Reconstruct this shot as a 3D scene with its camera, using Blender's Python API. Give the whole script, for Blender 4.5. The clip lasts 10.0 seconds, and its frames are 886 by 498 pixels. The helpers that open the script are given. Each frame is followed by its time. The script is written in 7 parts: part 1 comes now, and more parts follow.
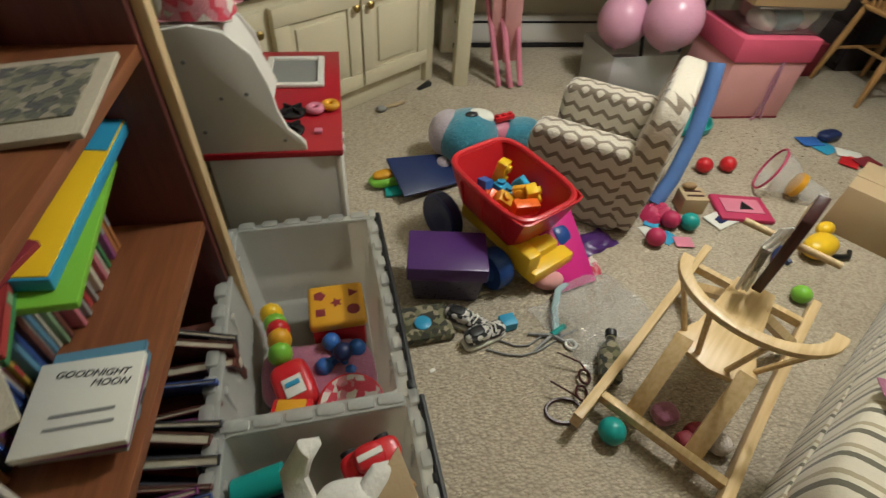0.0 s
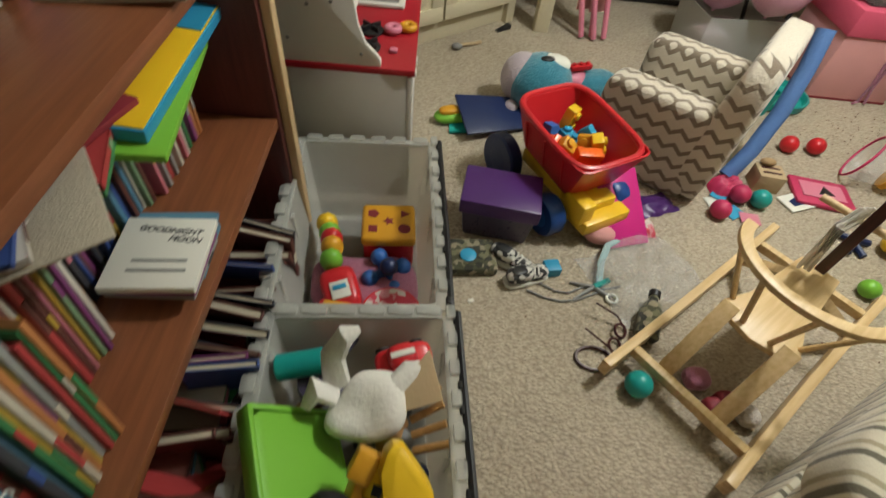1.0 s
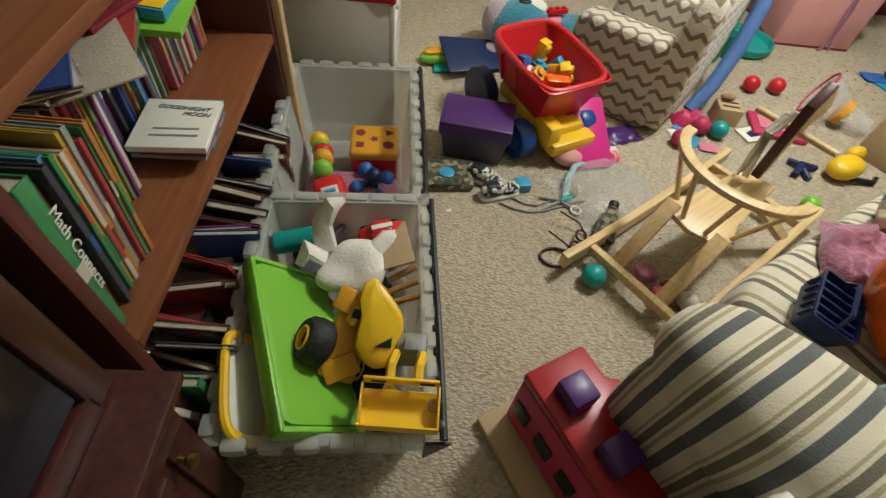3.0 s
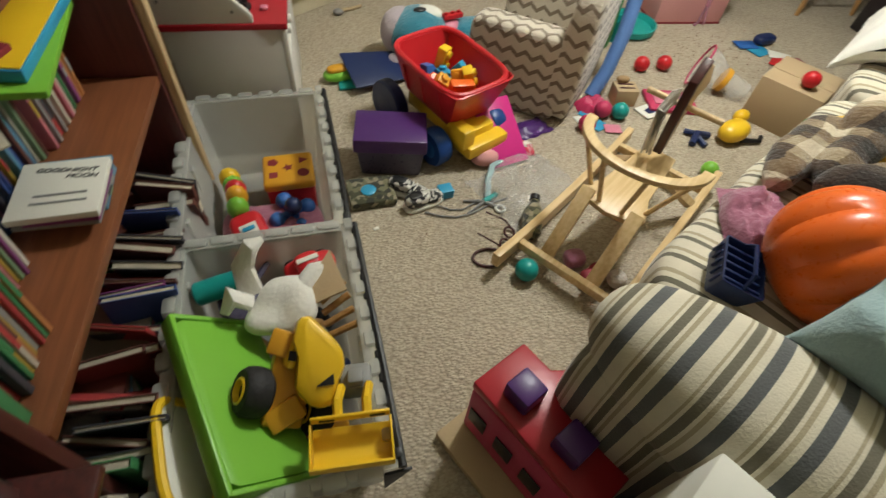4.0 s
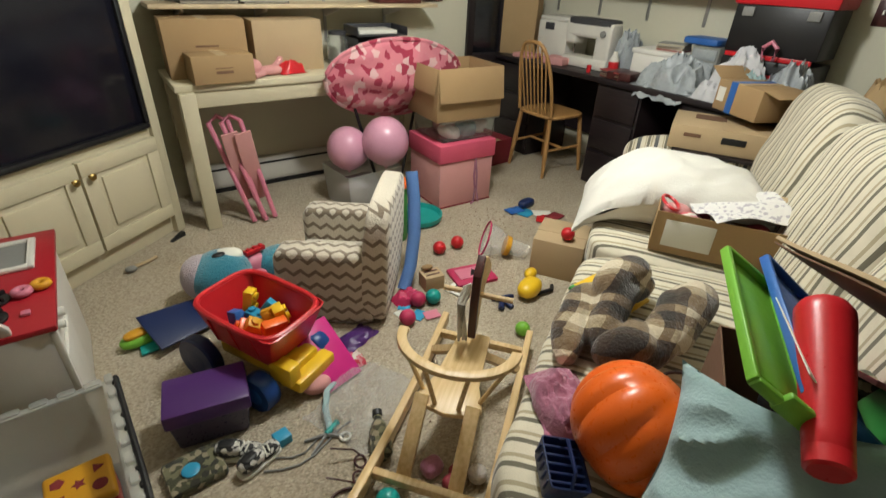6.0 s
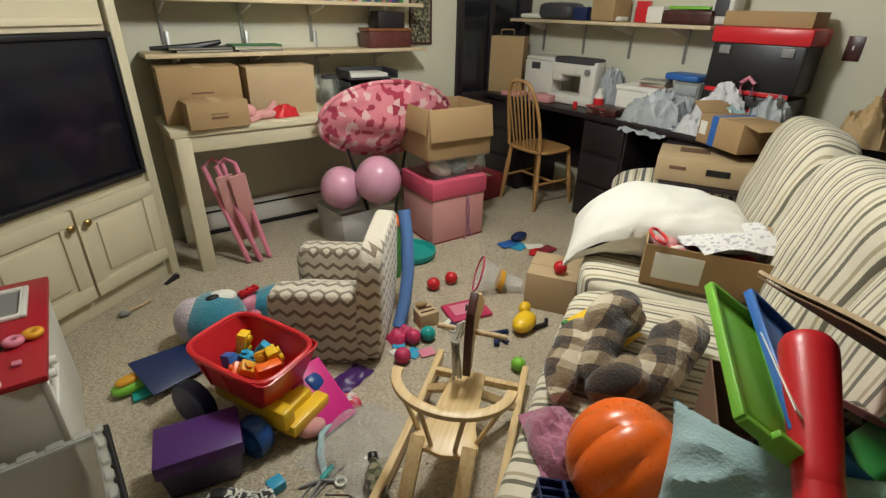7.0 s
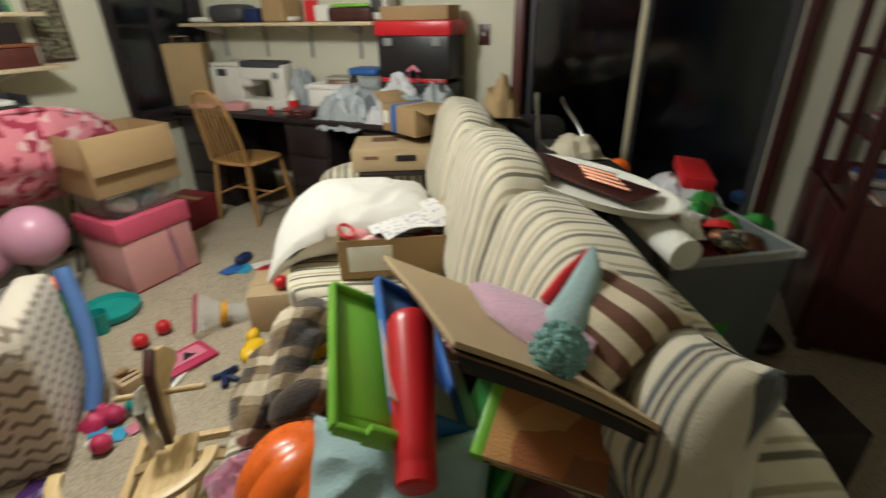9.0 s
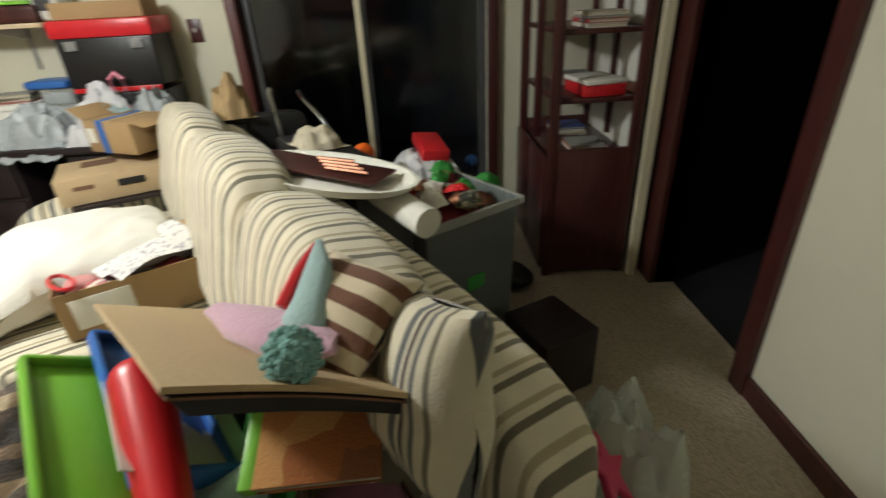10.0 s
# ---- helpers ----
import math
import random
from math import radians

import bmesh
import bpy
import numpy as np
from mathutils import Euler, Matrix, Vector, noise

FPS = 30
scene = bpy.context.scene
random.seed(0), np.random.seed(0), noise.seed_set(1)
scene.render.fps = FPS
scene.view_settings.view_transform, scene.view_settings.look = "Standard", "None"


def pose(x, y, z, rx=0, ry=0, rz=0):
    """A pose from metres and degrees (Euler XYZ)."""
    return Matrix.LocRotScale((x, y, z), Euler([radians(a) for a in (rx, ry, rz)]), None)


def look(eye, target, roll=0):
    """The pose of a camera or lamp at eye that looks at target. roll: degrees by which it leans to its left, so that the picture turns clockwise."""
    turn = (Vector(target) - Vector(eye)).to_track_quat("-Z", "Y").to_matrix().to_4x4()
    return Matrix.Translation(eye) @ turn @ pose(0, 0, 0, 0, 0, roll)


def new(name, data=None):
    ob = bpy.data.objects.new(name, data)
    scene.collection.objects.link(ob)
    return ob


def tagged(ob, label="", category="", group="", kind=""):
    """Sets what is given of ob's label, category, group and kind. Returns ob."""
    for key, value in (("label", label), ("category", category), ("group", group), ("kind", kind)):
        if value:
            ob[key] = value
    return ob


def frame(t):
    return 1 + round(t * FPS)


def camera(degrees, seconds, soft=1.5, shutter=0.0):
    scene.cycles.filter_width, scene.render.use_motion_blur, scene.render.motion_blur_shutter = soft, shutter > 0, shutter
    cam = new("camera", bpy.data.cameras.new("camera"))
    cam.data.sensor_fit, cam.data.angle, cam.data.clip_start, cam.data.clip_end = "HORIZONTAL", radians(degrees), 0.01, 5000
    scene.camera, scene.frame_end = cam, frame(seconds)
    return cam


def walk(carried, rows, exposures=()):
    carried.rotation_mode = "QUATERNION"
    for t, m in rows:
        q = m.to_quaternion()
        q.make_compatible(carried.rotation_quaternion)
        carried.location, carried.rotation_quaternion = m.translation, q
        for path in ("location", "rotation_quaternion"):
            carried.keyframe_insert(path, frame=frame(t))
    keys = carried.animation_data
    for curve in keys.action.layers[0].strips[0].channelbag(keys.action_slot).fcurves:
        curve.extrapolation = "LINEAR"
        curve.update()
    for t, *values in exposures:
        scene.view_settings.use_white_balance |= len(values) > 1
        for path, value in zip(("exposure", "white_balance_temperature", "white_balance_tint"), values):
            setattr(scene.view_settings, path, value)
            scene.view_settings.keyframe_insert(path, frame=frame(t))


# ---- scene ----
cam = camera(84.6, 10.0, soft=1.3, shutter=0.5)
PATH = [
    (0, (0.161, 0.171, 1.223), (0.428, 1.330, 0.065), 4.9),
    (0.5, (0.147, 0.145, 1.208), (0.313, 1.277, 0.005), 6.6),
    (1, (0.154, 0.093, 1.184), (0.252, 1.167, -0.079), 7.6),
    (1.5, (0.213, -0.101, 1.168), (0.216, 0.937, -0.128), 6.8),
    (2, (0.222, -0.192, 1.165), (0.219, 0.843, -0.132), 6.8),
    (3.5, (0.219, -0.176, 1.187), (0.417, 0.839, -0.111), 7.8),
    (4, (0.249, -0.162, 1.195), (0.549, 0.857, -0.080), 6.7),
    (4.5, (0.279, -0.144, 1.227), (0.713, 0.906, 0.017), 5.7),
    (5, (0.339, -0.121, 1.274), (0.961, 0.962, 0.180), 4.7),
    (5.5, (0.371, -0.109, 1.321), (1.146, 1.009, 0.371), 3.6),
    (6, (0.370, -0.100, 1.352), (1.213, 1.064, 0.522), 2.6),
    (7.5, (0.391, -0.125, 1.387), (1.317, 1.052, 0.671), 1.2),
    (8, (0.452, -0.148, 1.396), (1.490, 0.932, 0.681), 0.8),
    (8.5, (0.559, -0.202, 1.389), (1.750, 0.708, 0.676), 0.3),
    (9, (0.633, -0.286, 1.376), (1.982, 0.351, 0.647), -1.1),
    (9.5, (0.658, -0.325, 1.374), (2.107, -0.051, 0.613), -2.7),
    (10, (0.668, -0.370, 1.370), (2.135, -0.413, 0.595), -3.0),
]
walk(cam, [(t, look(eye, target, roll)) for t, eye, target, roll in PATH],
     [(0.0, -0.04), (2.0, 0.20), (4.5, 0.14), (5.5, 0.0), (7.5, -0.18), (8.5, -0.16), (9.5, 0.04), (10.0, 0.20)])

# ---- light ----
world = bpy.data.worlds.new("night")
world.use_nodes = True
world.node_tree.nodes["Background"].inputs[0].default_value = (0.01, 0.012, 0.02, 1)
world.node_tree.nodes["Background"].inputs[1].default_value = 0.3
scene.world = world
scene.view_settings.exposure = 0.0


def ceiling_lamp(x, y, z, watts, radius, colour):
    data = bpy.data.lights.new("ceiling_bulb", "POINT")
    data.shadow_soft_size, data.energy, data.color = radius, watts, colour
    ob = new("ceiling_bulb", data)
    ob.matrix_world = pose(x, y, z)
    return ob


# one round ceiling fixture over the middle of the room
ceiling_lamp(1.52, 1.36, 2.12, 98.0, 0.11, (0.957, 0.98, 0.98))

# ---- materials ----


def nodes_of(name):
    m = bpy.data.materials.new(name)
    m.use_nodes = True
    nt = m.node_tree
    return m, nt, nt.nodes["Principled BSDF"]


def node(nt, kind, **inputs):
    n = nt.nodes.new(kind)
    for k, v in inputs.items():
        n.inputs[k.replace("_", " ")].default_value = v
    return n


def rgba(c, f=1.0):
    return (min(1, c[0] * f), min(1, c[1] * f), min(1, c[2] * f), 1)


def grain(nt, coord, scale, detail=4.0):
    n = node(nt, "ShaderNodeTexNoise", Scale=scale, Detail=detail)
    nt.links.new(coord, n.inputs["Vector"])
    return n.outputs["Fac"]


def relief(nt, bsdf, height, strength, distance=0.01):
    b = node(nt, "ShaderNodeBump", Strength=strength, Distance=distance)
    nt.links.new(height, b.inputs["Height"])
    nt.links.new(b.outputs["Normal"], bsdf.inputs["Normal"])


def mat(name, col, rough=0.6, metal=0.0, var=0.10, scale=9.0, bump=0.03, bscale=90.0, glass=0.0, ior=1.45, alpha=1.0, sheen=0.0, coat=0.0, random_tint=0.0):
    m, nt, b = nodes_of(name)
    co = nt.nodes.new("ShaderNodeTexCoord").outputs["Object"]
    mix = nt.nodes.new("ShaderNodeMix")
    mix.data_type = "RGBA"
    mix.inputs["A"].default_value, mix.inputs["B"].default_value = rgba(col, 1 - var), rgba(col, 1 + var)
    nt.links.new(grain(nt, co, scale), mix.inputs["Factor"])
    out = mix.outputs["Result"]
    if random_tint:
        info = nt.nodes.new("ShaderNodeObjectInfo")
        hsv = nt.nodes.new("ShaderNodeHueSaturation")
        nt.links.new(out, hsv.inputs["Color"])
        rng = node(nt, "ShaderNodeMapRange")
        rng.inputs["To Min"].default_value, rng.inputs["To Max"].default_value = 1 - random_tint, 1 + random_tint
        nt.links.new(info.outputs["Random"], rng.inputs["Value"])
        nt.links.new(rng.outputs["Result"], hsv.inputs["Value"])
        out = hsv.outputs["Color"]
    nt.links.new(out, b.inputs["Base Color"])
    fine = grain(nt, co, bscale, 3.0)
    rmix = node(nt, "ShaderNodeMapRange")
    rmix.inputs["To Min"].default_value, rmix.inputs["To Max"].default_value = max(0.02, rough - 0.1), min(1, rough + 0.1)
    nt.links.new(fine, rmix.inputs["Value"])
    nt.links.new(rmix.outputs["Result"], b.inputs["Roughness"])
    b.inputs["Metallic"].default_value = metal
    b.inputs["Transmission Weight"].default_value = glass
    b.inputs["IOR"].default_value = ior
    b.inputs["Alpha"].default_value = alpha
    b.inputs["Sheen Weight"].default_value = sheen
    b.inputs["Coat Weight"].default_value = coat
    if bump:
        relief(nt, b, fine, bump)
    return m


def maths(nt, op, a, b=None):
    n = nt.nodes.new("ShaderNodeMath")
    n.operation = op
    for i, v in enumerate((a, b)):
        if v is None:
            continue
        if isinstance(v, (int, float)):
            n.inputs[i].default_value = v
        else:
            nt.links.new(v, n.inputs[i])
    return n.outputs[0]


def split(nt):
    co = nt.nodes.new("ShaderNodeTexCoord").outputs["Object"]
    s = nt.nodes.new("ShaderNodeSeparateXYZ")
    nt.links.new(co, s.inputs[0])
    return co, s.outputs


def ramp(nt, fac, stops, mode="CONSTANT"):
    r = nt.nodes.new("ShaderNodeValToRGB")
    r.color_ramp.interpolation = mode
    while len(r.color_ramp.elements) < len(stops):
        r.color_ramp.elements.new(0.5)
    for e, (p, c) in zip(r.color_ramp.elements, stops):
        e.position, e.color = p, rgba(c)
    nt.links.new(fac, r.inputs[0])
    return r.outputs["Color"]


CREAM, OLIVE, SLATE, TAN = (0.66, 0.61, 0.48), (0.15, 0.135, 0.095), (0.10, 0.105, 0.105), (0.40, 0.34, 0.22)


def striped(name, axis, period=0.15, stops=None, wobble=0.004):
    """Woven ticking: broad cream bands with groups of olive and slate lines."""
    m, nt, b = nodes_of(name)
    co, xyz = split(nt)
    n = grain(nt, co, 7.0)
    v = maths(nt, "ADD", xyz[axis], maths(nt, "MULTIPLY", n, wobble))
    f = maths(nt, "FRACT", maths(nt, "DIVIDE", v, period))
    stops = stops or [(0.0, CREAM), (0.30, SLATE), (0.40, CREAM), (0.45, OLIVE), (0.55, CREAM), (0.70, TAN), (0.80, CREAM), (0.84, TAN), (0.90, CREAM)]
    c = ramp(nt, f, stops)
    hsv = nt.nodes.new("ShaderNodeHueSaturation")
    nt.links.new(c, hsv.inputs["Color"])
    rng = node(nt, "ShaderNodeMapRange")
    rng.inputs["To Min"].default_value, rng.inputs["To Max"].default_value = 0.8, 1.15
    nt.links.new(grain(nt, co, 14.0), rng.inputs["Value"])
    nt.links.new(rng.outputs["Result"], hsv.inputs["Value"])
    nt.links.new(hsv.outputs["Color"], b.inputs["Base Color"])
    b.inputs["Roughness"].default_value = 0.9
    b.inputs["Sheen Weight"].default_value = 0.2
    relief(nt, b, grain(nt, co, 240.0, 2.0), 0.35, 0.004)
    return m


def chevron(name, s_axis, t_axis, t_more=None, s_more=None):
    m, nt, b = nodes_of(name)
    co, xyz = split(nt)
    run = xyz[s_axis] if s_more is None else maths(nt, "ADD", xyz[s_axis], xyz[s_more])
    rise = xyz[t_axis] if t_more is None else maths(nt, "ADD", xyz[t_axis], xyz[t_more])
    tri = maths(nt, "PINGPONG", run, 0.028)
    t = maths(nt, "ADD", rise, maths(nt, "MULTIPLY", tri, 0.75))
    f = maths(nt, "FRACT", maths(nt, "DIVIDE", maths(nt, "ADD", t, 2.0), 0.052))
    nt.links.new(ramp(nt, f, [(0.0, (0.62, 0.56, 0.46)), (0.48, (0.22, 0.17, 0.12)), (0.80, (0.62, 0.56, 0.46))]), b.inputs["Base Color"])
    b.inputs["Roughness"].default_value = 0.95
    b.inputs["Sheen Weight"].default_value = 0.4
    relief(nt, b, grain(nt, co, 130.0, 3.0), 0.6, 0.008)
    return m


def patches(name, cols, scale, rough=0.9, bump=0.3, bscale=200.0):
    """Printed or plaid cloth: cells of a few colours."""
    m, nt, b = nodes_of(name)
    co = nt.nodes.new("ShaderNodeTexCoord").outputs["Object"]
    v = node(nt, "ShaderNodeTexVoronoi", Scale=scale)
    warp = nt.nodes.new("ShaderNodeVectorMath")
    warp.operation = "ADD"
    noi = node(nt, "ShaderNodeTexNoise", Scale=scale * 0.8)
    nt.links.new(co, noi.inputs["Vector"])
    sc = nt.nodes.new("ShaderNodeVectorMath")
    sc.operation = "SCALE"
    sc.inputs["Scale"].default_value = 0.9 / scale
    nt.links.new(noi.outputs["Color"], sc.inputs[0])
    nt.links.new(co, warp.inputs[0])
    nt.links.new(sc.outputs[0], warp.inputs[1])
    nt.links.new(warp.outputs[0], v.inputs["Vector"])
    sep = nt.nodes.new("ShaderNodeSeparateColor")
    nt.links.new(v.outputs["Color"], sep.inputs[0])
    nt.links.new(ramp(nt, sep.outputs[0], [(i / len(cols), c) for i, c in enumerate(cols)]), b.inputs["Base Color"])
    b.inputs["Roughness"].default_value = rough
    b.inputs["Sheen Weight"].default_value = 0.2
    relief(nt, b, grain(nt, co, bscale, 3.0), bump)
    return m


def plaid(name, size=0.24):
    """Fleece woven in broad crossing bands of dark brown, tan and cream."""
    m, nt, b = nodes_of(name)
    co, xyz = split(nt)
    warp = maths(nt, "MULTIPLY", grain(nt, co, 9.0), 0.05)
    bands = [(0.0, (0.03, 0.03, 0.03)), (0.30, (0.30, 0.30, 0.30)), (0.42, (0.95, 0.95, 0.95)), (0.62, (0.35, 0.35, 0.35)), (0.72, (0.03, 0.03, 0.03)), (0.86, (0.75, 0.75, 0.75))]
    fs = []
    for k in (0, 1):
        across = maths(nt, "ADD", maths(nt, "ADD", xyz[k], warp), maths(nt, "MULTIPLY", xyz[2], 0.7))
        fs.append(ramp(nt, maths(nt, "FRACT", maths(nt, "DIVIDE", maths(nt, "ADD", across, 3.0), size)), bands))
    both = maths(nt, "MULTIPLY", maths(nt, "ADD", fs[0], fs[1]), 0.5)
    both = maths(nt, "ADD", both, maths(nt, "MULTIPLY", maths(nt, "SUBTRACT", grain(nt, co, 60.0), 0.5), 0.16))
    nt.links.new(ramp(nt, both, [(0.0, (0.022, 0.018, 0.015)), (0.30, (0.06, 0.036, 0.022)), (0.48, (0.19, 0.125, 0.065)), (0.66, (0.42, 0.34, 0.22)), (0.9, (0.62, 0.54, 0.40))], "LINEAR"), b.inputs["Base Color"])
    b.inputs["Roughness"].default_value = 1.0
    b.inputs["Sheen Weight"].default_value = 0.35
    relief(nt, b, grain(nt, co, 150.0, 3.0), 0.9, 0.006)
    return m


def wood(name, dark, light, axis=1, rough=0.45, stretch=14.0, scale=6.0):
    m, nt, b = nodes_of(name)
    co = nt.nodes.new("ShaderNodeTexCoord").outputs["Object"]
    mp = nt.nodes.new("ShaderNodeMapping")
    s = [stretch, stretch, stretch]
    s[axis] = 1.0
    mp.inputs["Scale"].default_value = s
    nt.links.new(co, mp.inputs["Vector"])
    n = grain(nt, mp.outputs[0], scale, 6.0)
    nt.links.new(ramp(nt, n, [(0.3, dark), (0.7, light)], "LINEAR"), b.inputs["Base Color"])
    b.inputs["Roughness"].default_value = rough
    relief(nt, b, n, 0.08)
    return m


def carpet_material():
    m, nt, b = nodes_of("carpet")
    co = nt.nodes.new("ShaderNodeTexCoord").outputs["Object"]
    big = grain(nt, co, 1.6, 5.0)
    mp = nt.nodes.new("ShaderNodeMapping")
    mp.inputs["Scale"].default_value = (1.0, 1.7, 1.0)
    mp.inputs["Rotation"].default_value = (0, 0, 0.5)
    nt.links.new(co, mp.inputs["Vector"])
    v = node(nt, "ShaderNodeTexVoronoi", Scale=85.0)
    nt.links.new(mp.outputs[0], v.inputs["Vector"])
    loops = maths(nt, "SUBTRACT", 1.0, v.outputs["Distance"])
    spots = grain(nt, co, 55.0, 3.0)
    c = ramp(nt, maths(nt, "ADD", maths(nt, "MULTIPLY", big, 0.55), maths(nt, "MULTIPLY", spots, 0.45)),
             [(0.3, (0.36, 0.305, 0.225)), (0.5, (0.46, 0.395, 0.30)), (0.7, (0.53, 0.465, 0.365))], "LINEAR")
    dark = nt.nodes.new("ShaderNodeMix")
    dark.data_type, dark.blend_type = "RGBA", "MULTIPLY"
    dark.inputs["Factor"].default_value = 0.38
    nt.links.new(c, dark.inputs["A"])
    nt.links.new(ramp(nt, loops, [(0.25, (0.45, 0.43, 0.4)), (0.6, (1, 1, 1))], "LINEAR"), dark.inputs["B"])
    nt.links.new(dark.outputs["Result"], b.inputs["Base Color"])
    b.inputs["Roughness"].default_value = 1.0
    b.inputs["Specular IOR Level"].default_value = 0.1
    relief(nt, b, maths(nt, "ADD", loops, spots), 0.8, 0.006)
    return m


M = {
    "carpet": carpet_material(),
    "wall": mat("wall_paint", (0.62, 0.60, 0.47), 0.75, var=0.05, scale=2.5, bump=0.12, bscale=160),
    "cream": mat("cream_paint", (0.60, 0.54, 0.38), 0.45, var=0.07, scale=4, bump=0.05),
    "white": mat("white_paint", (0.66, 0.64, 0.58), 0.45, var=0.05, bump=0.04),
    "mahogany": wood("mahogany", (0.035, 0.009, 0.009), (0.075, 0.018, 0.015), 2, 0.35),
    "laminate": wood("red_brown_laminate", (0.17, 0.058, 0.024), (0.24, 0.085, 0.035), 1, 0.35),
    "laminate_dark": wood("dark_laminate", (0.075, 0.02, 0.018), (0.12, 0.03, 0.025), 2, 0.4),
    "pine": wood("raw_pine", (0.48, 0.33, 0.16), (0.62, 0.46, 0.26), 2, 0.55),
    "birch": wood("birch", (0.56, 0.38, 0.17), (0.70, 0.52, 0.28), 0, 0.4),
    "oak": wood("honey_oak", (0.33, 0.17, 0.055), (0.46, 0.26, 0.10), 2, 0.4),
    "board": wood("shelf_pine", (0.52, 0.40, 0.24), (0.64, 0.52, 0.34), 0, 0.55),
    "black_wood": wood("black_stained_wood", (0.012, 0.009, 0.010), (0.024, 0.016, 0.018), 1, 0.4),
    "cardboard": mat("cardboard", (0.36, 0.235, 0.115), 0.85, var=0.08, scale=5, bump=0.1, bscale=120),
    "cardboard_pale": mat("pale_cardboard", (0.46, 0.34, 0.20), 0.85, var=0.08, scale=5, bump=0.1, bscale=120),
    # darkened cardboard: shade inside cartons put into the colour; also print and crumbs
    "cardboard_shade_print": mat("cardboard_shade_and_print", (0.16, 0.085, 0.05), 0.9, var=0.1),
    "frost": mat("frosted_plastic", (0.72, 0.73, 0.68), 0.34, glass=0.35, ior=1.15, alpha=0.46, var=0.04, bump=0.05),
    "clear": mat("clear_plastic", (0.93, 0.95, 0.95), 0.06, glass=0.95, ior=1.12, var=0.02, bump=0.0),
    "film": mat("thin_clear_film", (0.85, 0.88, 0.88), 0.10, alpha=0.13, var=0.03, bump=0.4, bscale=24),
    "bag_white": mat("white_carrier_bag", (0.72, 0.72, 0.74), 0.35, alpha=0.75, var=0.06, bump=0.2, bscale=40),
    "bag_grey": mat("grey_plastic_bag", (0.50, 0.54, 0.56), 0.28, alpha=0.6, var=0.15, bump=0.3, bscale=40),
    "glass": mat("window_glass", (0.9, 0.95, 1.0), 0.02, glass=1.0, ior=1.45, var=0.0, bump=0.0),
    # near-black base colour stands in for missing light in yard, hall and recess
    "night": mat("unlit_black", (0.006, 0.006, 0.009), 0.9, var=0.3, scale=2, bump=0.0),
    "black": mat("black_plastic", (0.012, 0.012, 0.013), 0.4),
    "dark_grey": mat("dark_grey_plastic", (0.05, 0.05, 0.055), 0.5),
    "grey": mat("grey_plastic", (0.22, 0.22, 0.21), 0.5),
    "rubber": mat("black_rubber", (0.015, 0.014, 0.014), 0.65, bump=0.3),
    "screen": mat("tv_screen", (0.008, 0.008, 0.014), 0.18, var=0.1, bump=0.0),
    "red": mat("red_plastic", (0.56, 0.018, 0.025), 0.32, var=0.1),
    "crimson": mat("crimson_paint", (0.36, 0.012, 0.022), 0.35, var=0.08),
    "dark_red": mat("dark_red_card", (0.22, 0.02, 0.03), 0.6),
    "orange": mat("orange_plastic", (0.78, 0.13, 0.012), 0.3, var=0.06),
    "yellow": mat("yellow_plastic", (0.80, 0.50, 0.02), 0.34, var=0.07),
    "mustard": mat("mustard_plastic", (0.66, 0.32, 0.02), 0.4, var=0.07),
    "lime": mat("lime_plastic", (0.185, 0.47, 0.045), 0.38, var=0.06),
    "green": mat("green_plastic", (0.04, 0.26, 0.05), 0.4),
    "teal": mat("teal_plastic", (0.01, 0.30, 0.27), 0.35),
    "sky": mat("sky_blue_plastic", (0.03, 0.30, 0.50), 0.4),
    "blue": mat("blue_plastic", (0.012, 0.06, 0.24), 0.35),
    "navy": mat("navy_plastic", (0.010, 0.022, 0.085), 0.4),
    "royal": mat("royal_blue_plastic", (0.03, 0.13, 0.42), 0.4),
    "foam_blue": mat("blue_foam", (0.09, 0.19, 0.44), 0.8, bump=0.3),
    "purple": mat("purple_plastic", (0.065, 0.018, 0.13), 0.38, var=0.1),
    "violet_clear": mat("smoky_violet_plastic", (0.06, 0.05, 0.09), 0.3, var=0.2),
    "magenta": mat("magenta_plastic", (0.56, 0.015, 0.20), 0.4),
    "pink": mat("pink_plastic", (0.62, 0.20, 0.28), 0.45, var=0.08),
    "hot_pink": mat("hot_pink_paint", (0.48, 0.03, 0.10), 0.5, var=0.08),
    "coral": mat("coral_pink_fabric", (0.60, 0.085, 0.15), 0.7, var=0.08, bump=0.2, bscale=200),
    "rose_fabric": mat("rose_fabric", (0.62, 0.30, 0.29), 0.85, var=0.07, bump=0.2, bscale=200),
    "lilac_fabric": mat("lilac_fleece", (0.52, 0.32, 0.42), 0.95, sheen=0.5, bump=0.4, bscale=120),
    "mauve": mat("mauve_cloth", (0.36, 0.13, 0.20), 0.95, sheen=0.4, bump=0.4, bscale=120),
    "balloon": mat("pink_latex", (0.60, 0.30, 0.41), 0.3, var=0.04, bump=0.0, coat=0.2),
    "linen": mat("white_linen", (0.74, 0.72, 0.66), 0.95, var=0.05, bump=0.25, bscale=150, sheen=0.2),
    "aqua_cloth": mat("pale_aqua_cotton", (0.30, 0.42, 0.43), 0.95, var=0.06, bump=0.25, bscale=150, sheen=0.2),
    "teal_fur": mat("teal_plush", (0.03, 0.23, 0.32), 1.0, var=0.25, scale=40, bump=0.9, bscale=160, sheen=0.6),
    "aqua_fur": mat("aqua_yarn", (0.19, 0.44, 0.41), 1.0, var=0.2, scale=60, bump=0.9, bscale=180, sheen=0.5),
